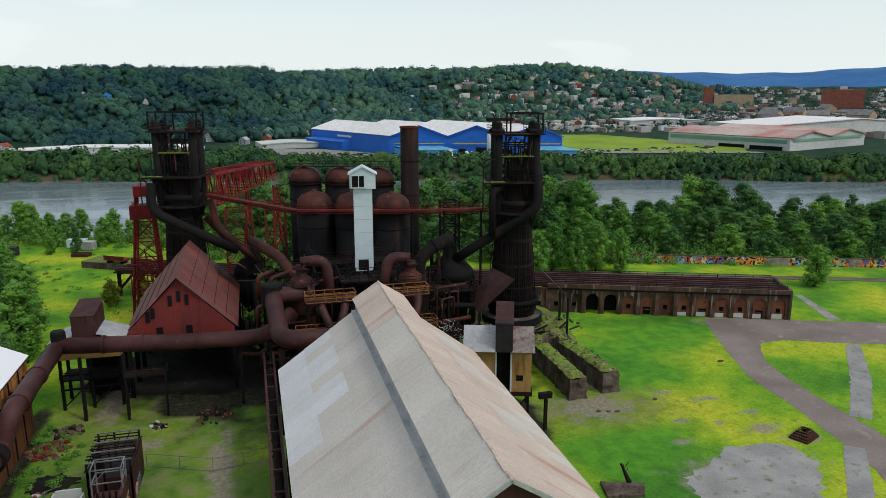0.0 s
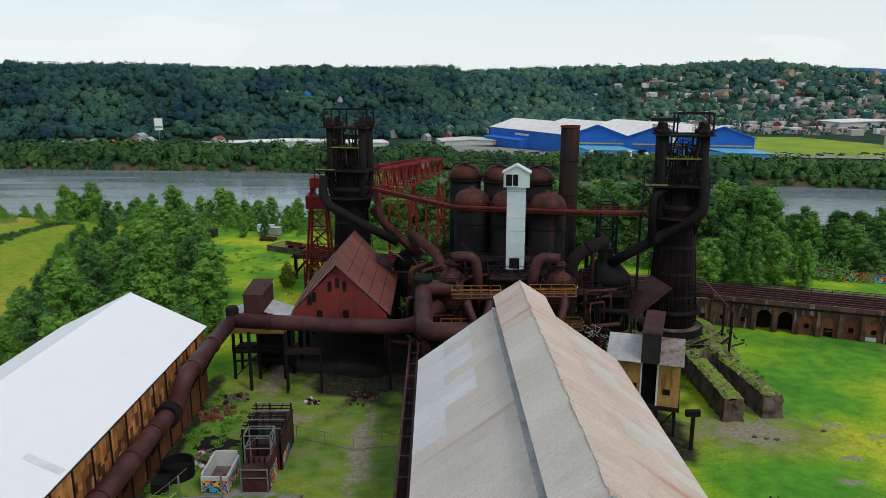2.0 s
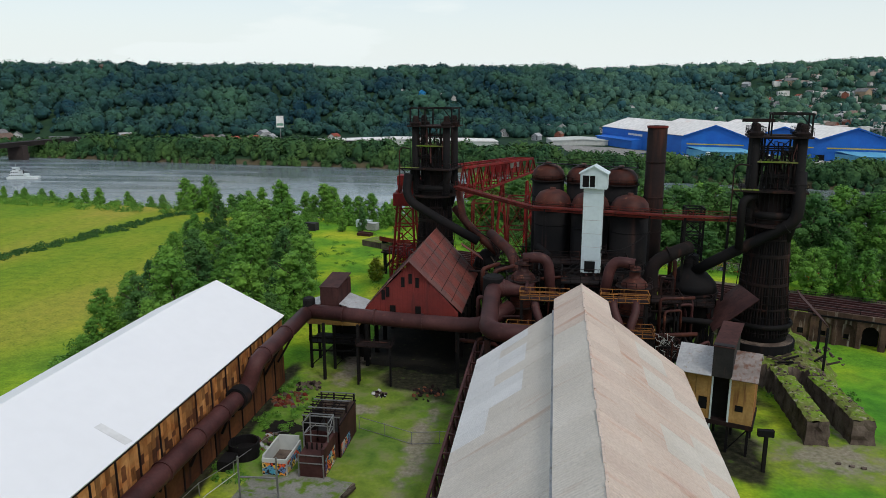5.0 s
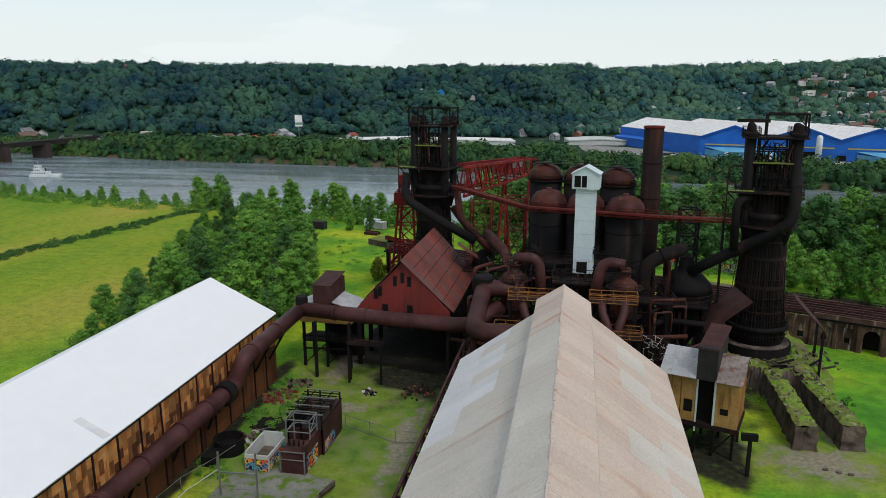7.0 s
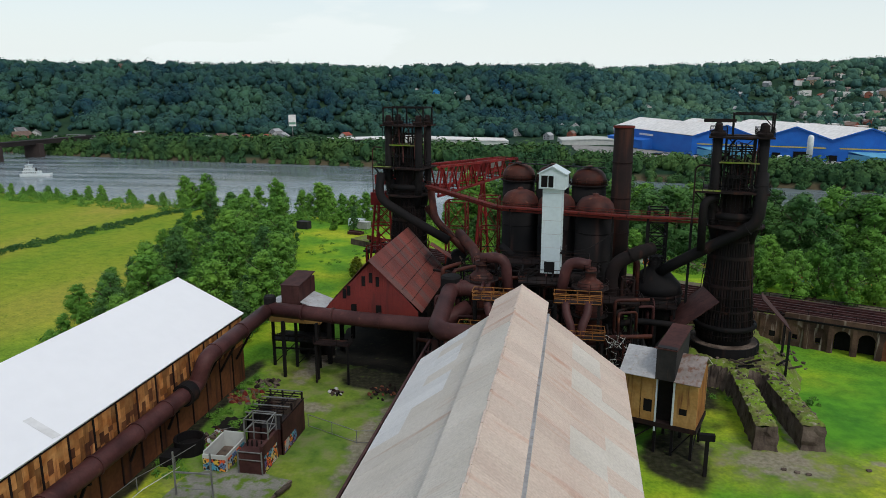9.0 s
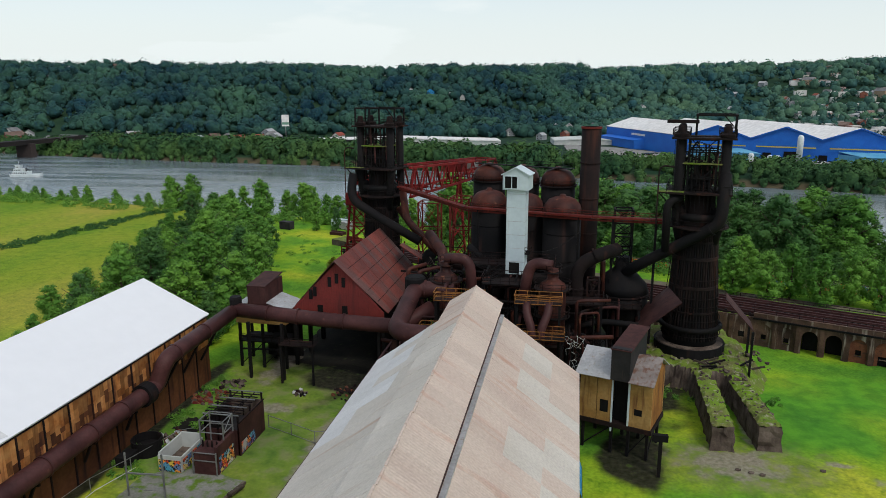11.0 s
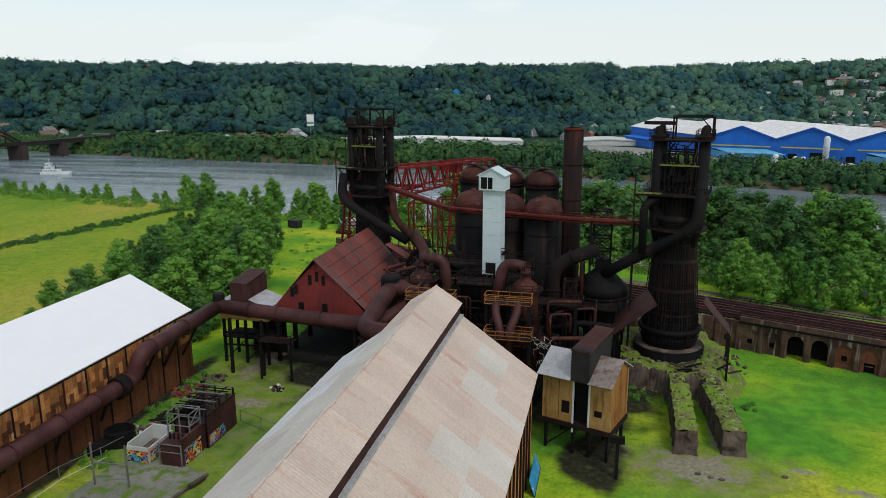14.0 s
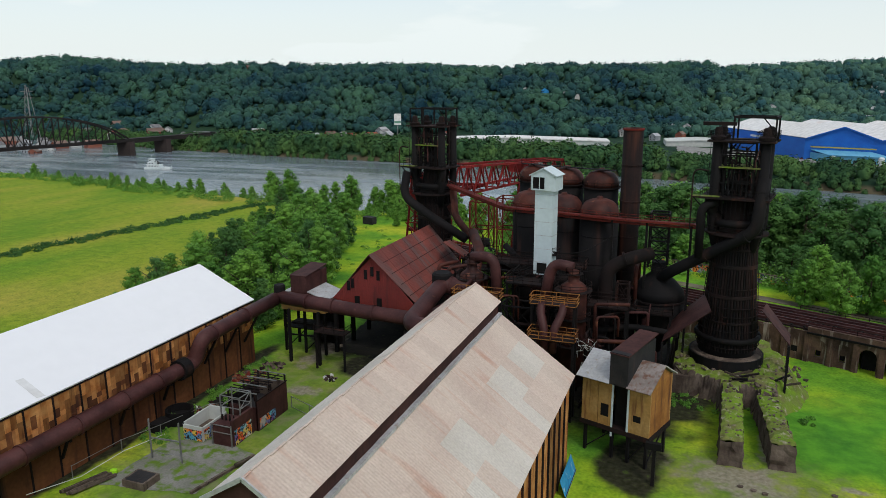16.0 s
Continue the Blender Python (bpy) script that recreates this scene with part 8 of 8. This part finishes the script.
part("tank", Solid().lathe(0, 0, [(1.7, 0), (1.7, 15), (1.2, 16.2), (0.3, 16.6)], 16), BOAT_WHITE, tank, smooth=True)
for dx, hh in ((-22, 4.5), (-12, 3.6), (-8, 3.6), (-45, 4)):
    t = thing("storage_tank", "small white tank outside the blue factory", "tank", "yard tanks", m=pose(150 + dx, 452 - dx * 0.29, -1))
    part("tank", Solid().lathe(0, 0, [(1.6, 0), (1.6, hh), (0.8, hh + 0.8)], 12), BOAT_WHITE, t)
yr = random.Random(9)
for k in range(90):
    a = yr.random()
    x_, y_ = 55 + a * 150 + yr.uniform(-4, 4), 496 - a * 56 + yr.uniform(-6, 6)
    if k > 45:
        x_, y_ = yr.uniform(225, 345), yr.uniform(468, 486)
    mt = yr.choice((BOAT_WHITE, BOAT_WHITE, ROOF_WHITE, GLASS_DARK, RUST_RED, BLUE_LIGHT, GALV))
    t = thing("parked_car", "small parked car on the works yard beyond the river", "car", "parked cars", m=pose(x_, y_, float(land(x_, y_)), 0, 0, yr.uniform(0, 180)))
    part("body", Solid().box(-2.2, 2.2, -0.9, 0.9, 0.35, 0.95), mt, t)
    part("cabin", Solid().prism([(-1.5, -0.8), (1.1, -0.8), (1.1, 0.8), (-1.5, 0.8)], 0.95, 1.5), GLASS_DARK, t)
    for wx_ in (-1.4, 1.4):
        part("wheel", Solid().tube([(wx_, -0.92, 0.33), (wx_, 0.92, 0.33)], 0.33, 8), RUST_BLACK, t)

ws, p = gabled_hall("pale_shed", "long pale shed with a rust-pink roof and green glazing", (379, 440), (101, 35), (-42, 92), 2, -3, 8.0, 12.6, WALL_PALE, ROOF_PINK)
part("glazing", Solid().slab(p(-0.004, 0.98, 4.2), p(-0.004, 0.02, 4.2), p(-0.004, 0.02, 7.0), p(-0.004, 0.98, 7.0), 0.1), GREEN_GLASS, ws, "green glazing band")
part("glazing", Solid().slab(p(0.03, -0.004, 5.4), p(0.95, -0.004, 5.4), p(0.95, -0.004, 7.4), p(0.03, -0.004, 7.4), 0.1), GREEN_GLASS, ws, "green glazing band")
for b0, b1 in ((0.05, 0.3), (0.34, 0.55)):
    part("bay_opening", Solid().slab(p(-0.004, b1, -3), p(-0.004, b0, -3), p(-0.004, b0, 2.0), p(-0.004, b1, 2.0), 0.1), DARK_OPEN, ws, "dark open bay")
ww, p = gabled_hall("white_warehouse", "long low warehouse with a white roof", (455, 560), (190, -20), (-10, 70), 1, -3, 10, 16, WALL_PALE, ROOF_WHITE)
w2, p = gabled_hall("pale_store", "low pale store with a white roof", (430, 760), (90, -10), (0, 50), 1, -3, 6, 8, WALL_PALE, ROOF_WHITE)
ls, p = gabled_hall("long_white_shed", "long low white shed on the far bank", (-182, 528), (150, 24), (-6, 26), 1, -2, 2.0, 4.0, WALL_PALE, ROOF_WHITE)
wk, p = gabled_hall("grey_works", "low grey works building beside a car park", (8, 560), (48, 6), (-4, 30), 1, -2, 2.2, 3.4, WALL_PALE, WALL_PALE)
sheet("works_yard_slab", [(20, 505), (60, 478), (120, 455), (220, 425), (232, 445), (215, 462), (95, 492), (50, 545), (15, 560)], -0.6, GRAVEL, "pale concrete works yard beyond the river", "yard", 1.0, 8)
sheet("far_lawn", [(232, 470), (345, 440), (365, 470), (352, 560), (330, 640), (240, 660)], -0.5, surface("bright_field", (0.17, 0.27, 0.02), (0.27, 0.36, 0.03), None, 0.03, 0.5, 0.95), "bright green field beyond the river", "field", 2.0, 10)
sheet("far_yard", [(225, 462), (350, 428), (352, 440), (230, 476)], -0.45, GRAVEL, "pale stacking yard beyond the river", "yard", 1.0, 8)


# ---- town houses ----
def house_kind(w, d, h, wall, roof):
    ws_ = Solid().box(-w / 2, w / 2, -d / 2, d / 2, -2, h)
    ws_.add([(-w / 2, -d / 2, h), (w / 2, -d / 2, h), (0, -d / 2, h + w * 0.35), (-w / 2, d / 2, h), (w / 2, d / 2, h), (0, d / 2, h + w * 0.35)], [(0, 1, 2), (5, 4, 3)])
    rf = Solid()
    for sd in (-1, 1):
        q = [(0, -d / 2 - 0.4, h + w * 0.35 + 0.1), (sd * (w / 2 + 0.4), -d / 2 - 0.4, h - 0.2), (sd * (w / 2 + 0.4), d / 2 + 0.4, h - 0.2), (0, d / 2 + 0.4, h + w * 0.35 + 0.1)]
        rf.slab(*(q if sd > 0 else q[::-1]), t=0.25)
    wm, rm = mesh_of(ws_, "wall"), mesh_of(rf, "roof")
    wm.materials.append(wall)
    rm.materials.append(roof)
    wins = []
    for zz in (1.2, h - 2.2):
        for xx in (-w * 0.28, w * 0.28):
            wins.append((xx, -d / 2 - 0.05, zz))
    win = mesh_of(Solid().box(-0.55, 0.55, -0.05, 0.05, 0, 1.5), "window")
    win.materials.append(GLASS_DARK)
    return wm, rm, win, wins


H_WHITE = surface("white_house_paint", (0.55, 0.55, 0.53), (0.68, 0.68, 0.66), None, 0.2, 1.0, 0.7)
H_GREY = surface("grey_house_siding", (0.27, 0.29, 0.31), (0.36, 0.37, 0.38), None, 0.2, 1.0, 0.8)
H_RED = surface("red_house_brick", (0.24, 0.08, 0.055), (0.32, 0.12, 0.08), None, 0.2, 1.0, 0.9)
H_TAN = surface("tan_house_brick", (0.42, 0.31, 0.20), (0.52, 0.39, 0.27), None, 0.2, 1.0, 0.9)
H_BLUE = surface("bright_blue_house", (0.03, 0.28, 0.62), (0.05, 0.33, 0.68), None, 0.2, 1.0, 0.8)
R_GREY = surface("grey_shingle", (0.15, 0.15, 0.155), (0.24, 0.235, 0.23), None, 0.2, 1.0, 0.9)
R_BROWN = surface("brown_shingle", (0.16, 0.10, 0.08), (0.24, 0.17, 0.14), None, 0.2, 1.0, 0.9)
R_RED = surface("red_shingle", (0.28, 0.07, 0.05), (0.36, 0.11, 0.08), None, 0.2, 1.0, 0.9)
HK = {n: (house_kind(*a), n) for n, a in {
    "white house with a grey gabled roof": (9, 11, 6.0, H_WHITE, R_GREY),
    "grey-sided house with a pale gabled roof": (9, 12, 6.0, H_GREY, TIN),
    "red brick house with a brown roof": (10, 12, 6.5, H_RED, R_BROWN),
    "white house with a red-brown roof": (8, 10, 5.5, H_WHITE, R_RED),
    "tan brick block with a grey roof": (14, 22, 9.0, H_TAN, R_GREY),
    "bright blue house on the hillside": (10, 12, 6.5, H_BLUE, H_BLUE)}.items()}


def house(label, x, y, turn, scale=1.0):
    (wm, rm, win, wins), _ = HK[label]
    z = float(land(x, y))
    t = thing("house", label, "house", "town houses", m=pose(x, y, z, 0, 0, turn) @ Matrix.Diagonal((scale * 0.75, scale * 0.75, scale * 0.75, 1)))
    part("wall", wm, H_WHITE, t)
    part("roof", rm, R_GREY, t)
    for w in wins if math.hypot(x, y) < 800 else ():
        part("window", win, GLASS_DARK, t, m=Matrix.Translation(w))
    return t


hr = random.Random(21)
names = list(HK)
# town on the slopes to the north-east
for k in range(150):
    az = radians(hr.uniform(12, 38))
    f = float(np.interp(math.degrees(az), AZ, R_FOOT))
    t_ = float(np.interp(math.degrees(az), AZ, R_TOP))
    r = hr.uniform(f - 60, f + 0.85 * (t_ - f))
    house(hr.choice(names[:4] + names[:2]) if hr.random() < 0.9 else names[4], r * math.sin(az), r * math.cos(az), hr.uniform(-30, 60), hr.uniform(0.75, 1.2))
# flat town beyond the sheds
for k in range(62):
    az = radians(hr.uniform(28, 50))
    r = hr.uniform(880, 1900)
    house(hr.choice((names[4], names[2], names[2], names[0], names[4], names[3])), r * math.sin(az), r * math.cos(az), hr.uniform(-30, 60), hr.uniform(1.0, 1.8))
# houses on the wooded hill and along the far road
for kind_, az, r, sc_ in HILL_HOUSES:
    a = radians(az)
    house(names[kind_], r * math.sin(a), r * math.cos(a), hr.uniform(-25, 25), sc_ * 0.8)
for k in range(30):
    a = radians(hr.uniform(-54, -20))
    r = float(np.interp(math.degrees(a), AZ, R_FOOT)) + hr.uniform(-35, 28)
    house(hr.choice(names[:4]), r * math.sin(a), r * math.cos(a), hr.uniform(-40, 40), hr.uniform(0.8, 1.2))
for k in range(30):
    a = radians(hr.uniform(-54, -42))
    r = hr.uniform(600, 770)
    house(hr.choice((names[0], names[0], names[1], names[2])), r * math.sin(a), r * math.cos(a), hr.uniform(-40, 40), hr.uniform(0.8, 1.3))
bl = thing("brick_blocks", "tall dark red brick block on the horizon", "building", "red brick blocks", m=pose(1080, 1130, 0, 0, 0, -40))
part("block", Solid().box(-35, 35, -12, 12, 0, 40), H_RED, bl)
part("roof_house", Solid().box(-6, 6, -5, 5, 40, 46), WALL_PALE, bl)
bl2 = thing("brick_tower", "red brick church tower block in the town", "building", m=pose(860, 1230, 0, 0, 0, -30))
part("tower", Solid().box(-9, 9, -9, 9, 0, 44), H_RED, bl2)
part("nave", Solid().box(10, 80, -12, 12, 0, 30), H_TAN, bl2)
# billboard by the far road, power pylon
bb = thing("billboard", "tall pale billboard beside the far road", "billboard", m=pose(-216, 576, 0, 0, 0, 20) @ Matrix.Diagonal((0.6, 0.6, 0.95, 1)))
part("board", Solid().box(-5, 5, -0.3, 0.3, 11, 21), ROOF_WHITE, bb)
part("pole", Solid().beam((0, 0.6, -3), (0, 0.6, 12), 0.9), GALV, bb)
part("stripe", Solid().box(-4.6, 4.6, -0.36, -0.32, 12.5, 14.5), GREEN_GLASS, bb)
rw = thing("rail_wagons", "long line of grey rail wagons on the far bank", "wagons")
for k in range(14):
    a = (-400 + k * 19, 536 - k * 1.2)
    part("wagon", Solid().box(a[0], a[0] + 17, a[1], a[1] + 3, -0.5, 4.2), DARK_BOX if k % 3 else GALV, rw)
py_ = thing("power_pylon", "tall grey lattice power pylon on the far bank", "pylon", m=pose(-560, 505, 0))
for sx in (-1, 1):
    for sy in (-1, 1):
        part("leg", Solid().beam((4.5 * sx, 4.5 * sy, -2), (0.8 * sx, 0.8 * sy, 44), 0.5), GALV, py_)
for z in (8, 16, 24, 32, 40):
    w_ = 4.5 * (1 - z / 52)
    part("brace", Solid().beam((-w_, -w_, z), (w_, -w_, z + 6), 0.3).beam((w_, -w_, z), (-w_, -w_, z + 6), 0.3), GALV, py_)
for z in (34, 40):
    part("arm", Solid().beam((-8, 0, z), (8, 0, z), 0.5), GALV, py_)


# ---- shrubs and weeds ----
def shrubs(name, label, pts, leaves, size, material, seed):
    """Low leafy clumps joined in one mesh; pts are x, y, radius, height."""
    rng = np.random.RandomState(seed)
    pts = np.asarray(pts, float)
    n = len(pts) * leaves
    who = np.repeat(np.arange(len(pts)), leaves)
    d = rng.normal(size=(n, 3))
    d /= np.linalg.norm(d, axis=1, keepdims=True)
    d[:, 2] = np.abs(d[:, 2])
    k = rng.uniform(0.5, 1.1, (n, 1))
    base = np.stack([pts[who, 0], pts[who, 1], land(pts[who, 0], pts[who, 1])], -1)
    c = base + d * k * np.stack([pts[who, 2], pts[who, 2], pts[who, 3]], -1)
    nrm = d + rng.normal(scale=0.6, size=(n, 3))
    nrm /= np.linalg.norm(nrm, axis=1, keepdims=True)
    a = np.cross(nrm, rng.normal(size=(n, 3)))
    a /= np.linalg.norm(a, axis=1, keepdims=True)
    b = np.cross(nrm, a)
    sz = size * rng.uniform(0.6, 1.3, (n, 1))
    v = np.stack([c - a * sz * 0.6 - b * sz * 0.5, c + a * sz * 0.6 - b * sz * 0.5, c + b * sz], 1).reshape(-1, 3)
    return tagged(new(name, big_mesh(name, v, np.arange(n * 3).reshape(-1, 3), material)), label, "shrubs", kind="stuff")


rs = np.random.RandomState(4)
hedge = []
for y_ in np.arange(60, 246, 1.6):
    x_ = np.interp(y_, [60, 150, 225, 246], [-152, -138.5, -123.5, -116])
    hedge.append((x_ + rs.uniform(-1.2, 1.2), y_, rs.uniform(1.2, 2.8), rs.uniform(0.6, 1.6)))
    hedge.append((x_ + rs.uniform(-4, 4), y_ + 0.6, rs.uniform(0.8, 1.8), rs.uniform(0.3, 0.9)))
shrubs("hedgerow", "dark green scrubby hedgerow crossing the meadow", hedge, 110, 0.3, LEAF_DARK, 5)
und = []
for _ in range(900):
    y_ = rs.uniform(60, 215)
    lo = -64 - max(0, y_ - 85) * 0.34
    hi = -52 + max(0, min(14, (y_ - 96) * 1.0)) - max(0, y_ - 128) * 0.36
    if hi > lo:
        und.append((rs.uniform(lo, hi), y_, rs.uniform(0.9, 2.2), rs.uniform(0.8, 2.4)))
shrubs("undergrowth", "leafy undergrowth round the copse beside the warehouse", und, 110, 0.3, LEAF_NEAR, 6)
und = []
for _ in range(760):
    x_ = rs.uniform(-300, 230)
    y_ = np.interp(x_, nb_x, nb_y) - rs.uniform(1, 26)
    und.append((x_, y_, rs.uniform(1.2, 2.8), rs.uniform(1.0, 3.2)))
for _ in range(620):
    x_ = rs.uniform(-15, 235)
    y_ = 184 - (x_ - 30) * 0.31 + rs.uniform(-2, 14) ** 1.0
    und.append((x_, y_, rs.uniform(1.2, 2.6), rs.uniform(1.4, 4.2)))
shrubs("bank_scrub", "dense green scrub along the river and railway", und, 110, 0.34, LEAF_NEAR, 7)
und = []
for _ in range(240):
    k = rs.randint(4)
    if k == 0:
        und.append((rs.uniform(-29, -22.8), rs.uniform(70, 99), rs.uniform(0.4, 0.9), rs.uniform(0.3, 1.0)))
    elif k == 1:
        und.append((rs.uniform(-32, -15), rs.uniform(150, 200), rs.uniform(0.6, 1.6), rs.uniform(0.5, 1.6)))
    elif k == 2:
        und.append((rs.uniform(36, 56), rs.uniform(104, 112), rs.uniform(0.3, 0.7), rs.uniform(0.3, 0.8)))
    else:
        und.append((rs.uniform(-80, -30), rs.uniform(160, 240), rs.uniform(0.5, 1.3), rs.uniform(0.3, 1.0)))
shrubs("weeds", "clumps of bright green weeds in the yard", und, 80, 0.15, LEAF_NEAR, 8)

# ---- small works in the yard ----
pl = thing("stacked_beams", "stepped stack of rusty beams with weeds on top", "stack", m=pose(68.2, 71.0, 0, 0, 0, 25) @ Matrix.Diagonal((0.75, 0.75, 0.85, 1)))
for k in range(4):
    w_ = 2.2 - k * 0.35
    for sd in (-1, 1):
        part("beam", Solid().box(-w_, w_, sd * w_ * 0.7 - 0.14, sd * w_ * 0.7 + 0.14, k * 0.32, k * 0.32 + 0.28), RUST_DOME, pl)
        part("beam", Solid().box(sd * w_ - 0.14, sd * w_ + 0.14, -w_ * 0.7 + 0.16, w_ * 0.7 - 0.16, k * 0.32 + 0.02, k * 0.32 + 0.3), BROWN_STEEL, pl)
hs = thing("hose", "pale cable lying across the grass by the warehouse", "cable")
part("strand", Solid().tube([(-28.6, 54, 1.3), (-27.2, 60, 0.5), (-26.4, 66, 0.9), (-25.4, 72, 0.4)], 0.05, 5), WALL_PALE, hs)
sb = thing("timber_stack", "heap of weathered timbers with a green bag", "timber")
for k in range(6):
    part("timber", Solid().beam((-27.2 + k * 0.35, 57.0, 0.2 + 0.12 * (k % 3)), (-25.6 + k * 0.35, 62.0, 0.2 + 0.12 * (k % 2)), 0.3), CONCRETE if k % 2 else BARK, sb)
part("bag", Solid().lathe(-24.6, 62.4, [(0.05, 0.1), (0.45, 0.25), (0.4, 0.6), (0.1, 0.75)], 10), surface("lime_plastic", (0.35, 0.75, 0.02), (0.4, 0.8, 0.03), None, 1.0, 2.0, 0.5), sb, "lime green plastic bag")
bk = thing("rail_bank_platform", "low grassed loading bank beside the clearing", "bank", kind="structure", m=pose(-40, 196, 0, 0, 0, -30))
part("bank", Solid().box(-2, 26, -3, 3, -0.2, 1.6), CONCRETE, bk)
part("bank_top", Solid().box(-2, 26, -3, 3, 1.6, 1.7), MOSS, bk)
for k in range(3):
    t = thing("rail_wagon", "rusty red flat wagon standing on the loading bank", "wagon", "old wagons", m=pose(-34 + k * 7, 190 - k * 4.2, 1.7, 0, 0, -31))
    part("bed", Solid().box(-3, 3, -1.2, 1.2, 0.8, 1.3), RUST_RED, t)
    part("side", Solid().box(-3, 3, -1.2, -1.1, 1.3, 2.0), RUST_RED, t)
    for wx_ in (-2, 2):
        part("wheel", Solid().tube([(wx_, -0.9, 0.4), (wx_, 0.9, 0.4)], 0.4, 10), RUST_BLACK, t)

# weeds and a shrub on the beam stack
shrubs("stack_weeds", "rusty weeds growing on the beam stack", [(68.2, 71.0, 0.9, 2.0), (67.4, 71.4, 0.6, 1.7)], 60, 0.16, LEAF_YELLOW, 12)

# understorey of the riverside woods
und = []
for _ in range(760):
    x_ = rs.uniform(-12, 234)
    y0_ = 188 - (x_ - 30) * 0.31
    y_ = rs.uniform(y0_, max(y0_ + 6, np.interp(x_, nb_x, nb_y) - 2))
    und.append((x_, y_, rs.uniform(2.0, 3.6), rs.uniform(3.0, 7.0)))
shrubs("understorey", "dense dark green understorey of the riverside woods", und, 150, 0.42, LEAF_DARK, 13)

# roofs of the far town, too small to tell apart
fr = random.Random(33)
s = Solid()
for k in range(1150):
    az = radians(fr.uniform(16, 50))
    r = fr.uniform(760, 2100)
    x_, y_ = r * math.sin(az), r * math.cos(az)
    if y_ < np.interp(x_, fb_x, fb_y) + 120:
        continue
    z_ = float(land(x_, y_))
    w_, d_, h_ = fr.uniform(3, 6.5), fr.uniform(3, 6), fr.uniform(4, 7)
    s.box(x_ - w_, x_ + w_, y_ - d_, y_ + d_, z_ - 2, z_ + h_)
town_mat, tn, tl, tb = node_mat("far_town_walls")
tg = tn.new("ShaderNodeNewGeometry")
tl.new(ramp(tn, tl, tg.outputs["Random Per Island"], [(0.0, (0.5, 0.48, 0.45)), (0.25, (0.26, 0.14, 0.11)), (0.45, (0.52, 0.47, 0.42)), (0.6, (0.14, 0.13, 0.13)), (0.8, (0.55, 0.53, 0.5)), (1.0, (0.62, 0.62, 0.6))]), tb.inputs["Base Color"])
tagged(part("far_town", s, town_mat), "crowded small houses of the far town", "town", kind="stuff")
